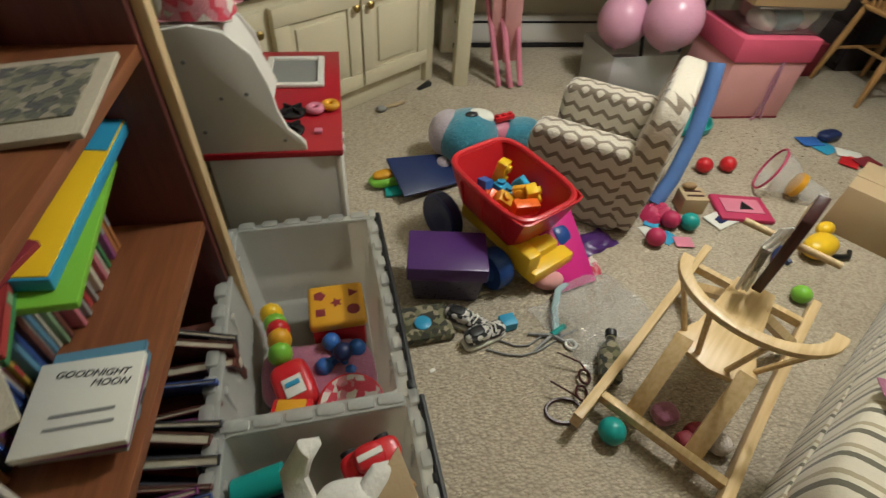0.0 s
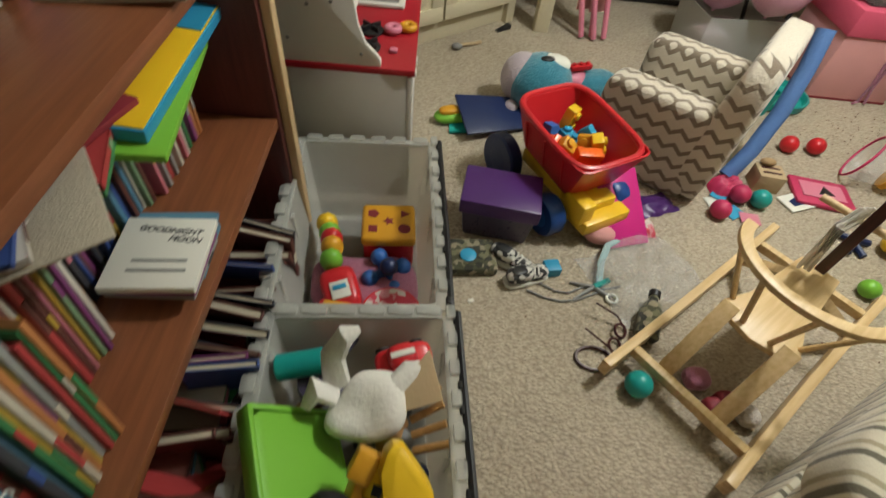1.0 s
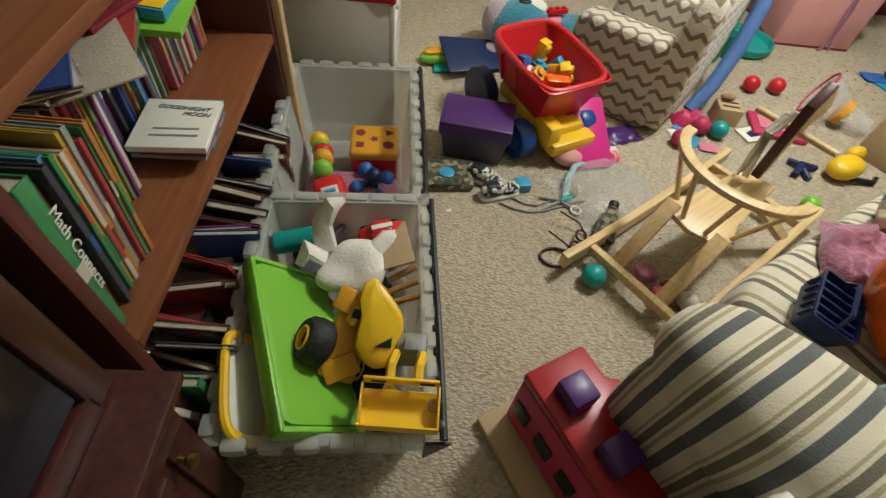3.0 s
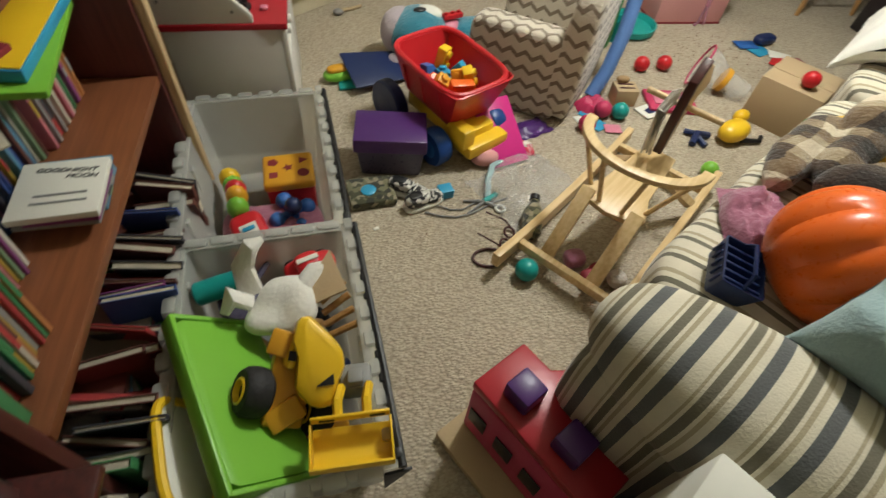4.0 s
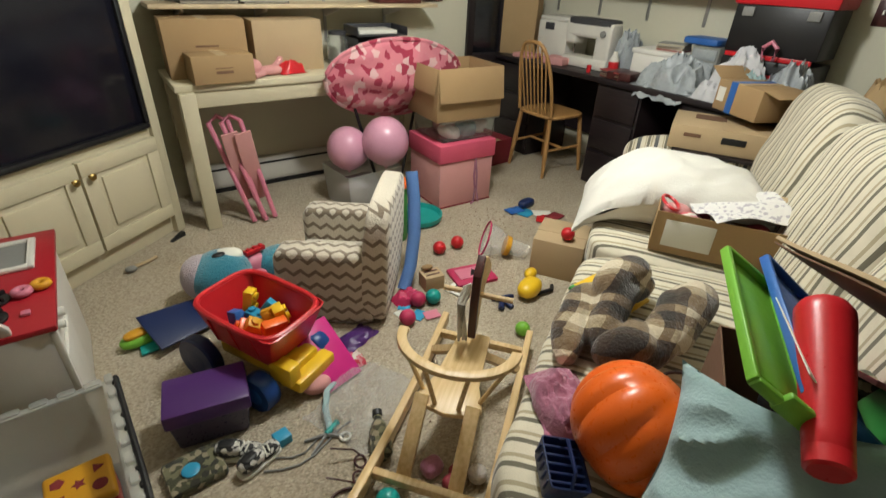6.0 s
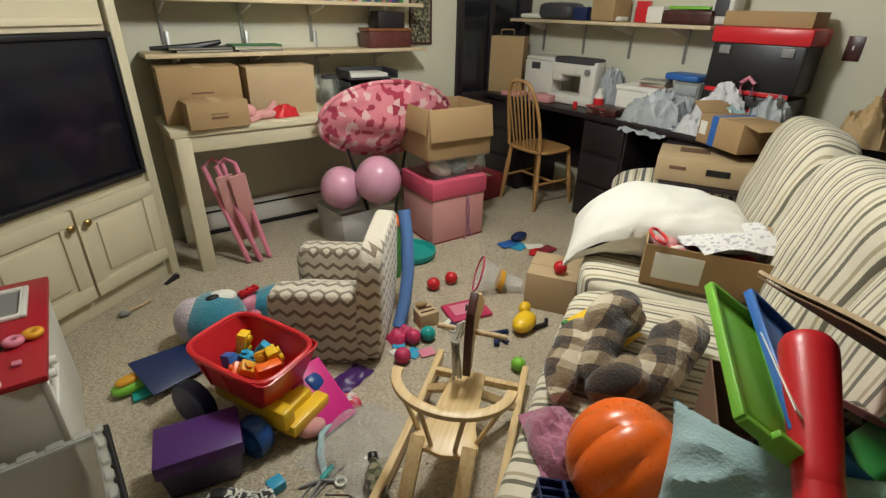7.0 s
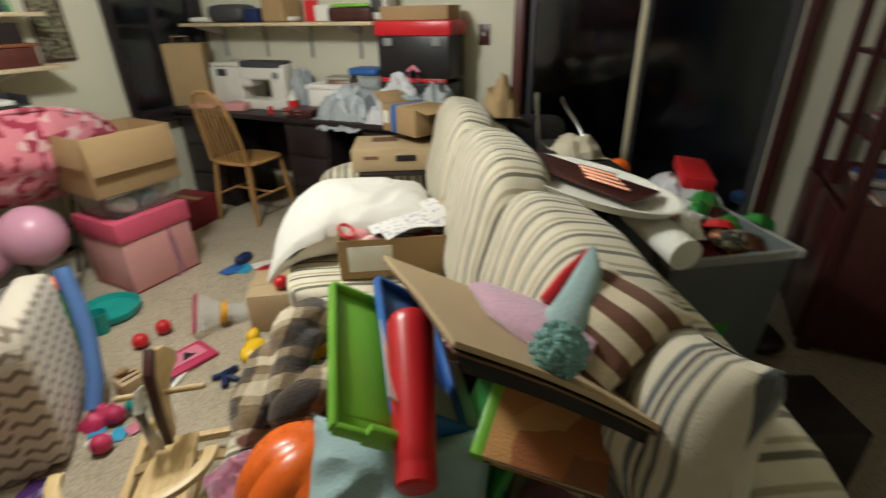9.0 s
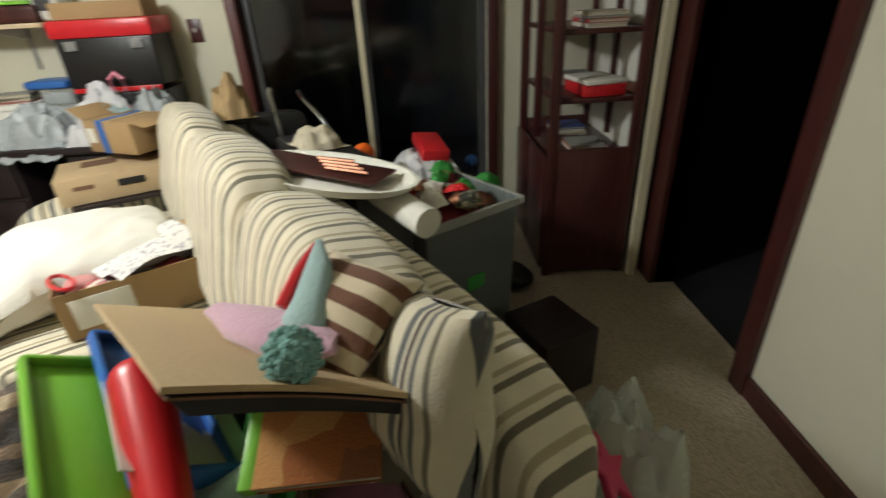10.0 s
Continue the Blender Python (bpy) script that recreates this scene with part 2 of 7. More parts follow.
    "white_fur": mat("white_plush", (0.66, 0.60, 0.53), 1.0, var=0.08, bump=0.7, bscale=140, sheen=0.4),
    "pale_fur": mat("pale_lilac_plush", (0.50, 0.42, 0.46), 1.0, var=0.12, bump=0.8, bscale=140, sheen=0.4),
    "paper": mat("white_paper", (0.70, 0.69, 0.62), 0.8, var=0.04, bump=0.03),
    "pages": mat("book_pages", (0.46, 0.41, 0.31), 0.9, var=0.1, scale=60, bump=0.3, bscale=300),
    "kraft": mat("kraft_paper", (0.38, 0.26, 0.13), 0.85, var=0.08, bump=0.25, bscale=40),
    "ink": mat("black_ink", (0.03, 0.028, 0.03), 0.7),
    "copper": mat("tarnished_copper", (0.30, 0.14, 0.09), 0.45, metal=1.0),
    "brass": mat("aged_brass", (0.36, 0.25, 0.09), 0.35, metal=1.0),
    "chrome": mat("chrome", (0.55, 0.55, 0.55), 0.2, metal=1.0),
    "steel": mat("galvanised_steel", (0.42, 0.42, 0.40), 0.45, metal=0.8),
    "quilt": patches("pink_butterfly_print", [(0.60, 0.20, 0.24), (0.34, 0.025, 0.06), (0.62, 0.20, 0.24), (0.66, 0.42, 0.42), (0.60, 0.18, 0.23)], 25.0),
    "plaid": plaid("brown_plaid_fleece"),
    "orange_cover": patches("worn_orange_cover", [(0.42, 0.17, 0.05), (0.33, 0.11, 0.03), (0.48, 0.24, 0.08), (0.22, 0.08, 0.03)], 14.0, 1.0, 0.4),
    "gingham": patches("red_white_check", [(0.55, 0.05, 0.08), (0.64, 0.58, 0.52), (0.58, 0.22, 0.25)], 40.0),
    "zebra": patches("black_white_print", [(0.02, 0.02, 0.02), (0.62, 0.60, 0.55), (0.05, 0.05, 0.05), (0.50, 0.48, 0.44)], 75.0),
    "camo": patches("olive_print", [(0.06, 0.06, 0.03), (0.16, 0.15, 0.08), (0.27, 0.23, 0.15), (0.03, 0.03, 0.02)], 60.0),
    "doily": patches("dotted_white_paper", [(0.70, 0.69, 0.66), (0.68, 0.66, 0.64), (0.42, 0.40, 0.44), (0.70, 0.69, 0.66), (0.68, 0.67, 0.65)], 90.0, 0.8, 0.05),
    "bag_clear": mat("cloudy_clear_bag", (0.70, 0.74, 0.70), 0.25, alpha=0.5, var=0.1, bump=0.3, bscale=30),
    "stripe_x": striped("ticking_across", 0, 0.062, [(0.0, CREAM), (0.34, OLIVE), (0.54, CREAM), (0.72, TAN), (0.88, CREAM)]),
    "stripe_y": striped("ticking_along", 1, 0.088, [(0.0, CREAM), (0.20, SLATE), (0.42, CREAM), (0.54, TAN), (0.62, CREAM), (0.68, OLIVE), (0.84, CREAM), (0.90, TAN), (0.95, CREAM)]),
    "stripe_fine": striped("fine_ticking", 0, 0.105),
    "smoke": mat("smoky_translucent_plastic", (0.22, 0.25, 0.25), 0.35, glass=0.3, ior=1.2, alpha=0.72, var=0.1),
    "stripe_pillow": striped("bold_ticking", 1, 0.085, [(0.0, (0.55, 0.50, 0.38)), (0.25, SLATE), (0.38, (0.55, 0.50, 0.38)), (0.44, (0.07, 0.05, 0.05)), (0.52, (0.42, 0.38, 0.28)), (0.62, SLATE), (0.70, (0.5, 0.45, 0.34)), (0.85, OLIVE), (0.93, (0.55, 0.5, 0.38))]),
    "stripe_brown": striped("brown_cream_stripe", 0, 0.044, [(0.0, (0.58, 0.50, 0.36)), (0.5, (0.13, 0.05, 0.025))]),
    "chev_side": chevron("chevron_side", 0, 2, 1),
    "chev_back": chevron("chevron_back", 1, 2, None, 0),
}
BOOKS = [mat("book_cloth", c, 0.5, var=0.12, bump=0.05) for c in
         [(0.42, 0.05, 0.05), (0.04, 0.08, 0.26), (0.55, 0.50, 0.40), (0.05, 0.22, 0.08), (0.48, 0.32, 0.05), (0.05, 0.05, 0.06), (0.25, 0.06, 0.20),
          (0.62, 0.58, 0.50), (0.10, 0.25, 0.36), (0.45, 0.18, 0.06), (0.30, 0.30, 0.28), (0.12, 0.04, 0.03), (0.55, 0.18, 0.22), (0.20, 0.32, 0.18)]]

# ---- mesh helpers ----


def cuboid(sx, sy, sz, b=0.004, c=(0, 0, 0), seg=2):
    bm = bmesh.new()
    bmesh.ops.create_cube(bm, size=1, matrix=Matrix.Translation(c) @ Matrix.Diagonal((sx, sy, sz, 1)))
    b = min(b, 0.45 * min(sx, sy, sz))
    if b > 0:
        bmesh.ops.bevel(bm, geom=bm.edges[:], offset=b, segments=seg, affect="EDGES", profile=0.5)
    return bm


def moved(bm, m):
    bmesh.ops.transform(bm, matrix=m, verts=bm.verts)
    return bm


def join(*bms):
    out = bms[0]
    for other in bms[1:]:
        me = bpy.data.meshes.new("tmp")
        other.to_mesh(me)
        out.from_mesh(me)
        bpy.data.meshes.remove(me)
        other.free()
    return out


def rbox(sx, sy, sz, k=5.0, n=8, c=(0, 0, 0), wob=0.0, freq=6.0, seed=0.0):
    """A block with soft round edges, slightly lumpy."""
    bm = bmesh.new()
    bmesh.ops.create_cube(bm, size=2)
    bmesh.ops.subdivide_edges(bm, edges=bm.edges[:], cuts=n, use_grid_fill=True)
    for v in bm.verts:
        p = v.co
        q = p / (abs(p.x) ** k + abs(p.y) ** k + abs(p.z) ** k) ** (1 / k)
        v.co = Vector((q.x * sx / 2, q.y * sy / 2, q.z * sz / 2))
        if wob:
            d = noise.noise(v.co * freq + Vector((seed, seed, seed)))
            v.co += q.normalized() * d * wob
        v.co += Vector(c)
    return bm


def ball(r, c=(0, 0, 0), s=(1, 1, 1), sub=3):
    bm = bmesh.new()
    bmesh.ops.create_icosphere(bm, subdivisions=sub, radius=r, matrix=Matrix.Translation(c) @ Matrix.Diagonal((*s, 1)))
    return bm


def lathe(profile, n=24, c=(0, 0, 0), ribs=0, depth=0.0):
    bm = bmesh.new()
    rings = []
    for r, z in profile:
        ring = []
        for i in range(n):
            a = 2 * math.pi * i / n
            rr = max(r, 0.0004) * (1 - depth * abs(math.sin(a * ribs / 2)) ** 0.5 if ribs else 1)
            if ribs:
                rr = max(r, 0.0004) * (1 - depth + depth * abs(math.sin(a * ribs / 2)) ** 0.6)
            ring.append(bm.verts.new((c[0] + rr * math.cos(a), c[1] + rr * math.sin(a), c[2] + z)))
        rings.append(ring)
    for a, b in zip(rings, rings[1:]):
        for i in range(n):
            bm.faces.new((a[i], a[(i + 1) % n], b[(i + 1) % n], b[i]))
    bm.faces.new(rings[0][::-1])
    bm.faces.new(rings[-1])
    return bm


def rod(r, h, c=(0, 0, 0), n=16, b=0.15):
    return lathe([(r * (1 - b), 0), (r, h * 0.04), (r, h * 0.96), (r * (1 - b), h)], n, c)


def tube(pts, r, n=8, flat=1.0):
    """A round bar along points; r may be a list."""
    pts = [Vector(p) for p in pts]
    bm = bmesh.new()
    rings = []
    up = Vector((0, 0, 1))
    for i, p in enumerate(pts):
        d = (pts[min(i + 1, len(pts) - 1)] - pts[max(i - 1, 0)]).normalized()
        a = d.cross(up)
        if a.length < 0.05:
            a = d.cross(Vector((0, 1, 0)))
        a.normalize()
        b = a.cross(d)
        rr = r[i] if isinstance(r, (list, tuple)) else r
        rings.append([bm.verts.new(p + a * math.cos(2 * math.pi * j / n) * rr + b * math.sin(2 * math.pi * j / n) * rr * flat) for j in range(n)])
    for a, b in zip(rings, rings[1:]):
        for j in range(n):
            bm.faces.new((a[j], a[(j + 1) % n], b[(j + 1) % n], b[j]))
    bm.faces.new(rings[0][::-1])
    bm.faces.new(rings[-1])
    return bm


def prism(poly, h, b=0.003, m=None):
    """A flat outline pulled up by h."""
    bm = bmesh.new()
    f = bm.faces.new([bm.verts.new((x, y, 0)) for x, y in poly])
    r = bmesh.ops.extrude_face_region(bm, geom=[f])
    bmesh.ops.translate(bm, vec=(0, 0, h), verts=[v for v in r["geom"] if isinstance(v, bmesh.types.BMVert)])
    bmesh.ops.recalc_face_normals(bm, faces=bm.faces)
    if b:
        bmesh.ops.bevel(bm, geom=[e for e in bm.edges if e.calc_face_angle(0) > 0.5], offset=b, segments=2, affect="EDGES", profile=0.5)
    return moved(bm, m) if m else bm


def sheet(nx, ny, fn, th=0.002):
    """A thin skin with thickness over fn(u, v), u and v from 0 to 1."""
    bm = bmesh.new()
    g = [[bm.verts.new(fn(i / nx, j / ny)) for j in range(ny + 1)] for i in range(nx + 1)]
    for i in range(nx):
        for j in range(ny):
            bm.faces.new((g[i][j], g[i + 1][j], g[i + 1][j + 1], g[i][j + 1]))
    bm.normal_update()
    low = [[bm.verts.new(w.co - w.normal * th) for w in row] for row in g]
    for i in range(nx):
        for j in range(ny):
            bm.faces.new((low[i][j + 1], low[i + 1][j + 1], low[i + 1][j], low[i][j]))
    rim = [(i, 0) for i in range(nx)] + [(nx, j) for j in range(ny)] + [(i, ny) for i in range(nx, 0, -1)] + [(0, j) for j in range(ny, 0, -1)]
    for (a, b), (c, d) in zip(rim, rim[1:] + rim[:1]):
        bm.faces.new((g[c][d], g[a][b], low[a][b], low[c][d]))
    return bm


def pillow(sx, sy, sz, n=24, wr=0.006, seed=0.0, pinch=0.10):
    bm = bmesh.new()
    for side in (1, -1):
        g = []
        for i in range(n + 1):
            row = []
            for j in range(n + 1):
                u, v = 2 * i / n - 1, 2 * j / n - 1
                h = ((1 - u * u) * (1 - v * v)) ** 0.42
                kx, ky = 1 - pinch * (1 - v * v) * u * u, 1 - pinch * (1 - u * u) * v * v
                x, y = u * sx / 2 * kx, v * sy / 2 * ky
                z = side * sz / 2 * h
                z += wr * noise.noise(Vector((x * 9 + seed, y * 9, side))) * (1.6 - h) + wr * 1.1 * (0.35 - abs(noise.noise(Vector((x * 6 + y * 3, y * 11 - x * 4, side * 3 + seed))) * 1.5)) * min(1, 1.5 * h)
                row.append(bm.verts.new((x, y, z)))
            g.append(row)
        for i in range(n):
            for j in range(n):
                q = (g[i][j], g[i + 1][j], g[i + 1][j + 1], g[i][j + 1])
                bm.faces.new(q if side > 0 else q[::-1])
    bmesh.ops.remove_doubles(bm, verts=bm.verts, dist=0.0005)
    return bm


def crumple(sx, sy, sz, seed=0.0, n=26, sharp=1.0):
    """A scrunched bag or cloth heap on its support."""
    def fn(u, v):
        x, y = (u - 0.5) * 2, (v - 0.5) * 2
        d = max(0.0, 1 - (abs(x) ** 2.6 + abs(y) ** 2.6)) ** 0.5
        p = Vector((u * 3.4 + seed, v * 3.4, seed))
        k = noise.noise(p) * 0.6 + (0.45 - abs(noise.noise(p * 1.7)) * 1.6) * 0.5 * sharp + 0.12 * noise.noise(p * 5)
        return (x * sx / 2 * (1 + 0.18 * noise.noise(p * 1.3)), y * sy / 2 * (1 + 0.18 * noise.noise(p * 1.1 + Vector((3, 0, 0)))), max(0.003, sz * d * (0.75 + 0.6 * k)))
    return sheet(n, n, fn, 0.0015)


def tray(sx, sy, h, t=0.004, taper=0.93, b=0.006):
    """An open box, wider at its rim."""
    bm = bmesh.new()
    bmesh.ops.create_cube(bm, size=1, matrix=Matrix.Translation((0, 0, h / 2)) @ Matrix.Diagonal((sx, sy, h, 1)))
    for v in bm.verts:
        if v.co.z < h / 2:
            v.co.x *= taper
            v.co.y *= taper
    top = [f for f in bm.faces if f.normal.z > 0.9]
    bmesh.ops.delete(bm, geom=top, context="FACES_ONLY")
    es = [e for e in bm.edges if not e.is_boundary]
    if b:
        bmesh.ops.bevel(bm, geom=es, offset=b, segments=2, affect="EDGES", profile=0.5)
    bmesh.ops.recalc_face_normals(bm, faces=bm.faces)
    bmesh.ops.solidify(bm, geom=bm.faces[:], thickness=t)
    return bm


def mesh_of(name, bm, material, smooth=True):
    me = bpy.data.meshes.new(name)
    bmesh.ops.recalc_face_normals(bm, faces=bm.faces)
    bm.to_mesh(me)
    bm.free()
    me.materials.append(material)
    if smooth:
        me.polygons.foreach_set("use_smooth", [True] * len(me.polygons))
        me.set_sharp_from_angle(angle=radians(38))
    return me


def part(name, bm, material, parent, label="", m=None):
    ob = new(name, mesh_of(name, bm, M[material] if isinstance(material, str) else material))
    ob.parent = parent
    if m is not None:
        ob.matrix_local = m
    return tagged(ob, label)


def thing(name, label, category, m=None, group="", kind=""):
    ob = new(name)
    ob.empty_display_size = 0.05
    ob.matrix_world = m if m is not None else Matrix()
    return tagged(ob, label, category, group, kind)


def solo(name, bm, material, label, category, m=None, group="", kind=""):
    ob = new(name, mesh_of(name, bm, M[material] if isinstance(material, str) else material))
    ob.matrix_world = m if m is not None else Matrix()
    return tagged(ob, label, category, group, kind)


def lettering(text, size, parent, material, m, depth=0.0006, slant=0.0):
    cu = bpy.data.curves.new("lettering", "FONT")
    cu.body, cu.size, cu.extrude, cu.align_x, cu.shear = text, size, depth, "CENTER", slant
    tmp = new("lettering_curve", cu)
    me = bpy.data.meshes.new_from_object(tmp.evaluated_get(bpy.context.evaluated_depsgraph_get()))
    bpy.data.objects.remove(tmp)
    me.materials.clear()
    me.materials.append(M[material])
    ob = new("lettering", me)
    ob.parent, ob.matrix_local = parent, m
    return ob


RNG = random.Random(4)

# ---- room ----
WX, EX, SY, NY, CZ = -0.50, 3.72, -1.50, 3.22, 2.30


def slab(name, x0, x1, y0, y1, z0, z1, material, label="", category="", kind="structure"):
    return solo(name, cuboid(x1 - x0, y1 - y0, z1 - z0, 0.0, ((x0 + x1) / 2, (y0 + y1) / 2, (z0 + z1) / 2)), material, label, category, None, "", kind)


slab("floor", WX - 0.1, EX + 0.1, SY - 0.1, NY + 0.1, -0.1, 0.0, "carpet", "beige looped carpet, worn and stained", "floor")
slab("ceiling", WX - 0.1, EX + 0.1, SY - 0.1, NY + 0.1, CZ, CZ + 0.1, "wall", "plain pale ceiling", "ceiling")
slab("wall_west", WX - 0.1, WX, SY - 0.1, NY + 0.1, 0, CZ, "wall", "cream painted wall", "wall")


def wall_with_hole(name, along, at, thick, a0, a1, hole, label):
    """A wall at x or y = at with one opening (lo, hi, bottom, top)."""
    lo, hi, zb, zt = hole
    bits = [(a0, lo, 0, CZ), (hi, a1, 0, CZ), (lo, hi, zt, CZ)]
    if zb > 0:
        bits.append((lo, hi, 0, zb))
    bms = []
    for p, q, z0, z1 in bits:
        if along == "x":
            bms.append(cuboid(q - p, thick, z1 - z0, 0, ((p + q) / 2, at, (z0 + z1) / 2)))
        else:
            bms.append(cuboid(thick, q - p, z1 - z0, 0, (at, (p + q) / 2, (z0 + z1) / 2)))
    return solo(name, join(*bms), "wall", label, "wall", None, "", "structure")


wall_with_hole("wall_north", "x", NY + 0.05, 0.1, WX, EX + 0.1, (2.90, 3.68, 0.72, 2.0), "cream painted wall with a dark window")
wall_with_hole("wall_east", "y", EX + 0.05, 0.1, SY, NY, (-0.78, 0.66, 0.0, 2.05), "cream painted wall with a sliding glass door")
wall_with_hole("wall_south", "x", SY - 0.05, 0.1, WX, EX + 0.1, (2.03, 2.74, 0.0, 2.03), "cream painted wall with a doorway")

# night behind the openings: yard and hall, their darkness put into near-black colour
slab("backdrop", EX + 2.5, EX + 2.6, -4, 4, -0.1, 3.0, "night", "yard backdrop, night darkness put into its colour", "backdrop")
slab("ground", EX + 0.1, EX + 2.5, -4, 4, -0.2, -0.1, "night", "ground outside, night darkness put into its colour", "ground")
slab("backdrop", 1.5, 4.5, NY + 1.0, NY + 1.1, -0.1, 3.0, "night", "yard backdrop, night darkness put into its colour", "backdrop")
# hall shell: its lack of light is painted as near-black
slab("wall_hall", 1.57, 3.33, -3.33, -3.27, 0, 2.4, "night", "hall wall, lack of light put into its near-black colour", "wall")
slab("wall_hall", 1.57, 1.63, -3.27, SY - 0.1, 0, 2.4, "night", "hall wall, lack of light put into its near-black colour", "wall")
slab("wall_hall", 3.27, 3.33, -3.27, SY - 0.1, 0, 2.4, "night", "hall wall, lack of light put into its near-black colour", "wall")
slab("ceiling_hall", 1.57, 3.33, -3.33, SY - 0.1, 2.4, 2.46, "night", "hall ceiling, lack of light put into its near-black colour", "ceiling")
slab("floor_hall", 1.6, 3.3, -3.3, SY - 0.1, -0.1, -0.004, "night", "hall floor, lack of light put into its near-black colour", "floor")

# doorway casing and baseboard of dark mahogany
for nm, x0, x1, y0, y1, z0, z1 in (("door_casing", 1.95, 2.03, SY - 0.1, SY + 0.025, 0, 2.1), ("door_casing", 2.74, 2.97, SY - 0.1, SY + 0.025, 0, 2.1), ("door_casing", 1.95, 2.97, SY - 0.1, SY + 0.025, 2.1, 2.18)):
    slab(nm, x0, x1, y0, y1, z0, z1, "mahogany", "dark mahogany door casing", "door casing")
slab("door_stop", 2.03, 2.05, SY - 0.07, SY - 0.03, 0, 2.03, "cream", "pale door stop strip", "trim")
slab("trim", 2.832, 2.868, SY + 0.06, SY + 0.10, 0.0, 2.1, "cream", "narrow pale strip between bookcase and casing", "trim")
slab("door_edge", 2.325, 2.36, -1.83, -1.79, 0, 2.03, "cream", "pale edge of an open door in the hall", "door")
slab("baseboard", WX, 1.95, SY, SY + 0.018, 0, 0.085, "mahogany", "dark mahogany baseboard", "baseboard")

# sliding glass door
door = thing("door_1", "closed sliding glass door, black night behind it", "sliding door", pose(EX, -0.06, 0), "", "structure")
for y, w in ((-0.75, 0.06), (0.69, 0.06)):
    part("casing", cuboid(0.14, w, 2.12, 0.006, (0.02, y, 1.06)), "mahogany" if y < 0 else "laminate_dark", door, "wooden side casing")
part("casing", cuboid(0.14, 1.50, 0.07, 0.006, (0.02, -0.03, 2.09)), "mahogany", door)
part("track", cuboid(0.12, 1.44, 0.03, 0.004, (0.05, -0.03, 0.015)), "steel", door, "aluminium floor track")
for y0, y1, x in ((-0.72, 0.02, 0.07), (-0.03, 0.66, 0.04)):
    frame_bm = join(cuboid(0.03, 0.05, 2.0, 0.004, (x, y0 + 0.025, 1.04)), cuboid(0.03, 0.05, 2.0, 0.004, (x, y1 - 0.025, 1.04)),
                    cuboid(0.03, y1 - y0 - 0.1, 0.06, 0.004, (x, (y0 + y1) / 2, 0.07)), cuboid(0.03, y1 - y0 - 0.1, 0.06, 0.004, (x, (y0 + y1) / 2, 2.01)))
    leaf = part("leaf_frame", frame_bm, "dark_grey", door, "dark aluminium leaf frame")
    pane = part("pane", cuboid(0.005, y1 - y0 - 0.09, 1.86, 0, (x, (y0 + y1) / 2, 1.04)), "glass", leaf)
    pane.visible_shadow = False
part("stile", cuboid(0.012, 0.035, 1.98, 0.003, (0.012, 0.01, 1.04)), "cream", door, "pale meeting stile")

# dark window in the north wall
win = thing("window_1", "dark wooden framed window, night outside", "window", pose(3.29, NY, 0), "", "structure")
part("window_frame", join(cuboid(0.06, 0.1, 1.34, 0.005, (-0.36, 0.02, 1.36)), cuboid(0.06, 0.1, 1.34, 0.005, (0.36, 0.02, 1.36)), cuboid(0.66, 0.1, 0.06, 0.005, (0, 0.02, 2.0)), cuboid(0.66, 0.1, 0.06, 0.005, (0, 0.02, 0.72)), cuboid(0.03, 0.04, 1.22, 0.003, (0.0, 0.03, 1.36))), "black_wood", win)
part("window_sill", cuboid(0.82, 0.14, 0.03, 0.006, (0, -0.03, 0.685)), "black_wood", win)
for x in (-0.172, 0.172):
    pane = part("pane", cuboid(0.31, 0.005, 1.22, 0, (x, 0.04, 1.36)), "glass", win)
    pane.visible_shadow = False

# baseboard heater under the work table
heater = thing("baseboard_heater", "white metal baseboard heater along the wall", "heater", pose(1.5, NY, 0))
part("cover", prism([(-0.001, 0.03), (-0.055, 0.03), (-0.065, 0.06), (-0.065, 0.15), (-0.04, 0.19), (-0.001, 0.19)], 1.55, 0.003, Matrix.Translation((-0.75, 0, 0)) @ pose(0, 0, 0, 90, 0, 90)), "white", heater)
part("slot", cuboid(1.5, 0.012, 0.012, 0.002, (0.02, -0.060, 0.158)), "black", heater, "dark louvre slot")
part("slot", cuboid(1.5, 0.03, 0.028, 0.002, (0.02, -0.045, 0.017)), "black", heater, "dark bottom slot")

# brown switch plate
sw = thing("light_switch", "brown light switch plate on the cream wall", "light switch", pose(EX, 0.86, 1.24, 0, 0, 0))
part("plate", cuboid(0.006, 0.075, 0.12, 0.004, (-0.004, 0, 0)), "mahogany", sw)
part("toggle", cuboid(0.014, 0.01, 0.022, 0.003, (-0.012, 0, 0.004)), "paper", sw, "pale toggle")

# ---- corner television cabinet ----
TVD = math.degrees(math.atan2(0.45, 0.57))
tvc = thing("tv_cabinet", "built-in cream painted corner cabinet with panelled doors", "cabinet", pose(0.60, 2.75, 0, 0, 0, TVD), "", "")
# local x runs back along the front from the right edge (negative), y goes into the corner
part("base", cuboid(1.42, 0.42, 0.10, 0.004, (-0.70, 0.24, 0.05)), "cream", tvc)
part("carcass", join(cuboid(1.42, 0.03, 0.47, 0.003, (-0.70, 0.035, 0.335)), cuboid(1.42, 0.42, 0.03, 0.004, (-0.70, 0.23, 0.575))), "cream", tvc)
part("stile", cuboid(0.055, 0.05, 2.1, 0.006, (-0.02, 0.02, 1.05)), "cream", tvc)
part("stile", cuboid(0.09, 0.05, 2.1, 0.006, (-1.36, 0.02, 1.05)), "cream", tvc)
part("header", cuboid(1.24, 0.05, 0.84, 0.006, (-0.697, 0.02, 1.68)), "cream", tvc)
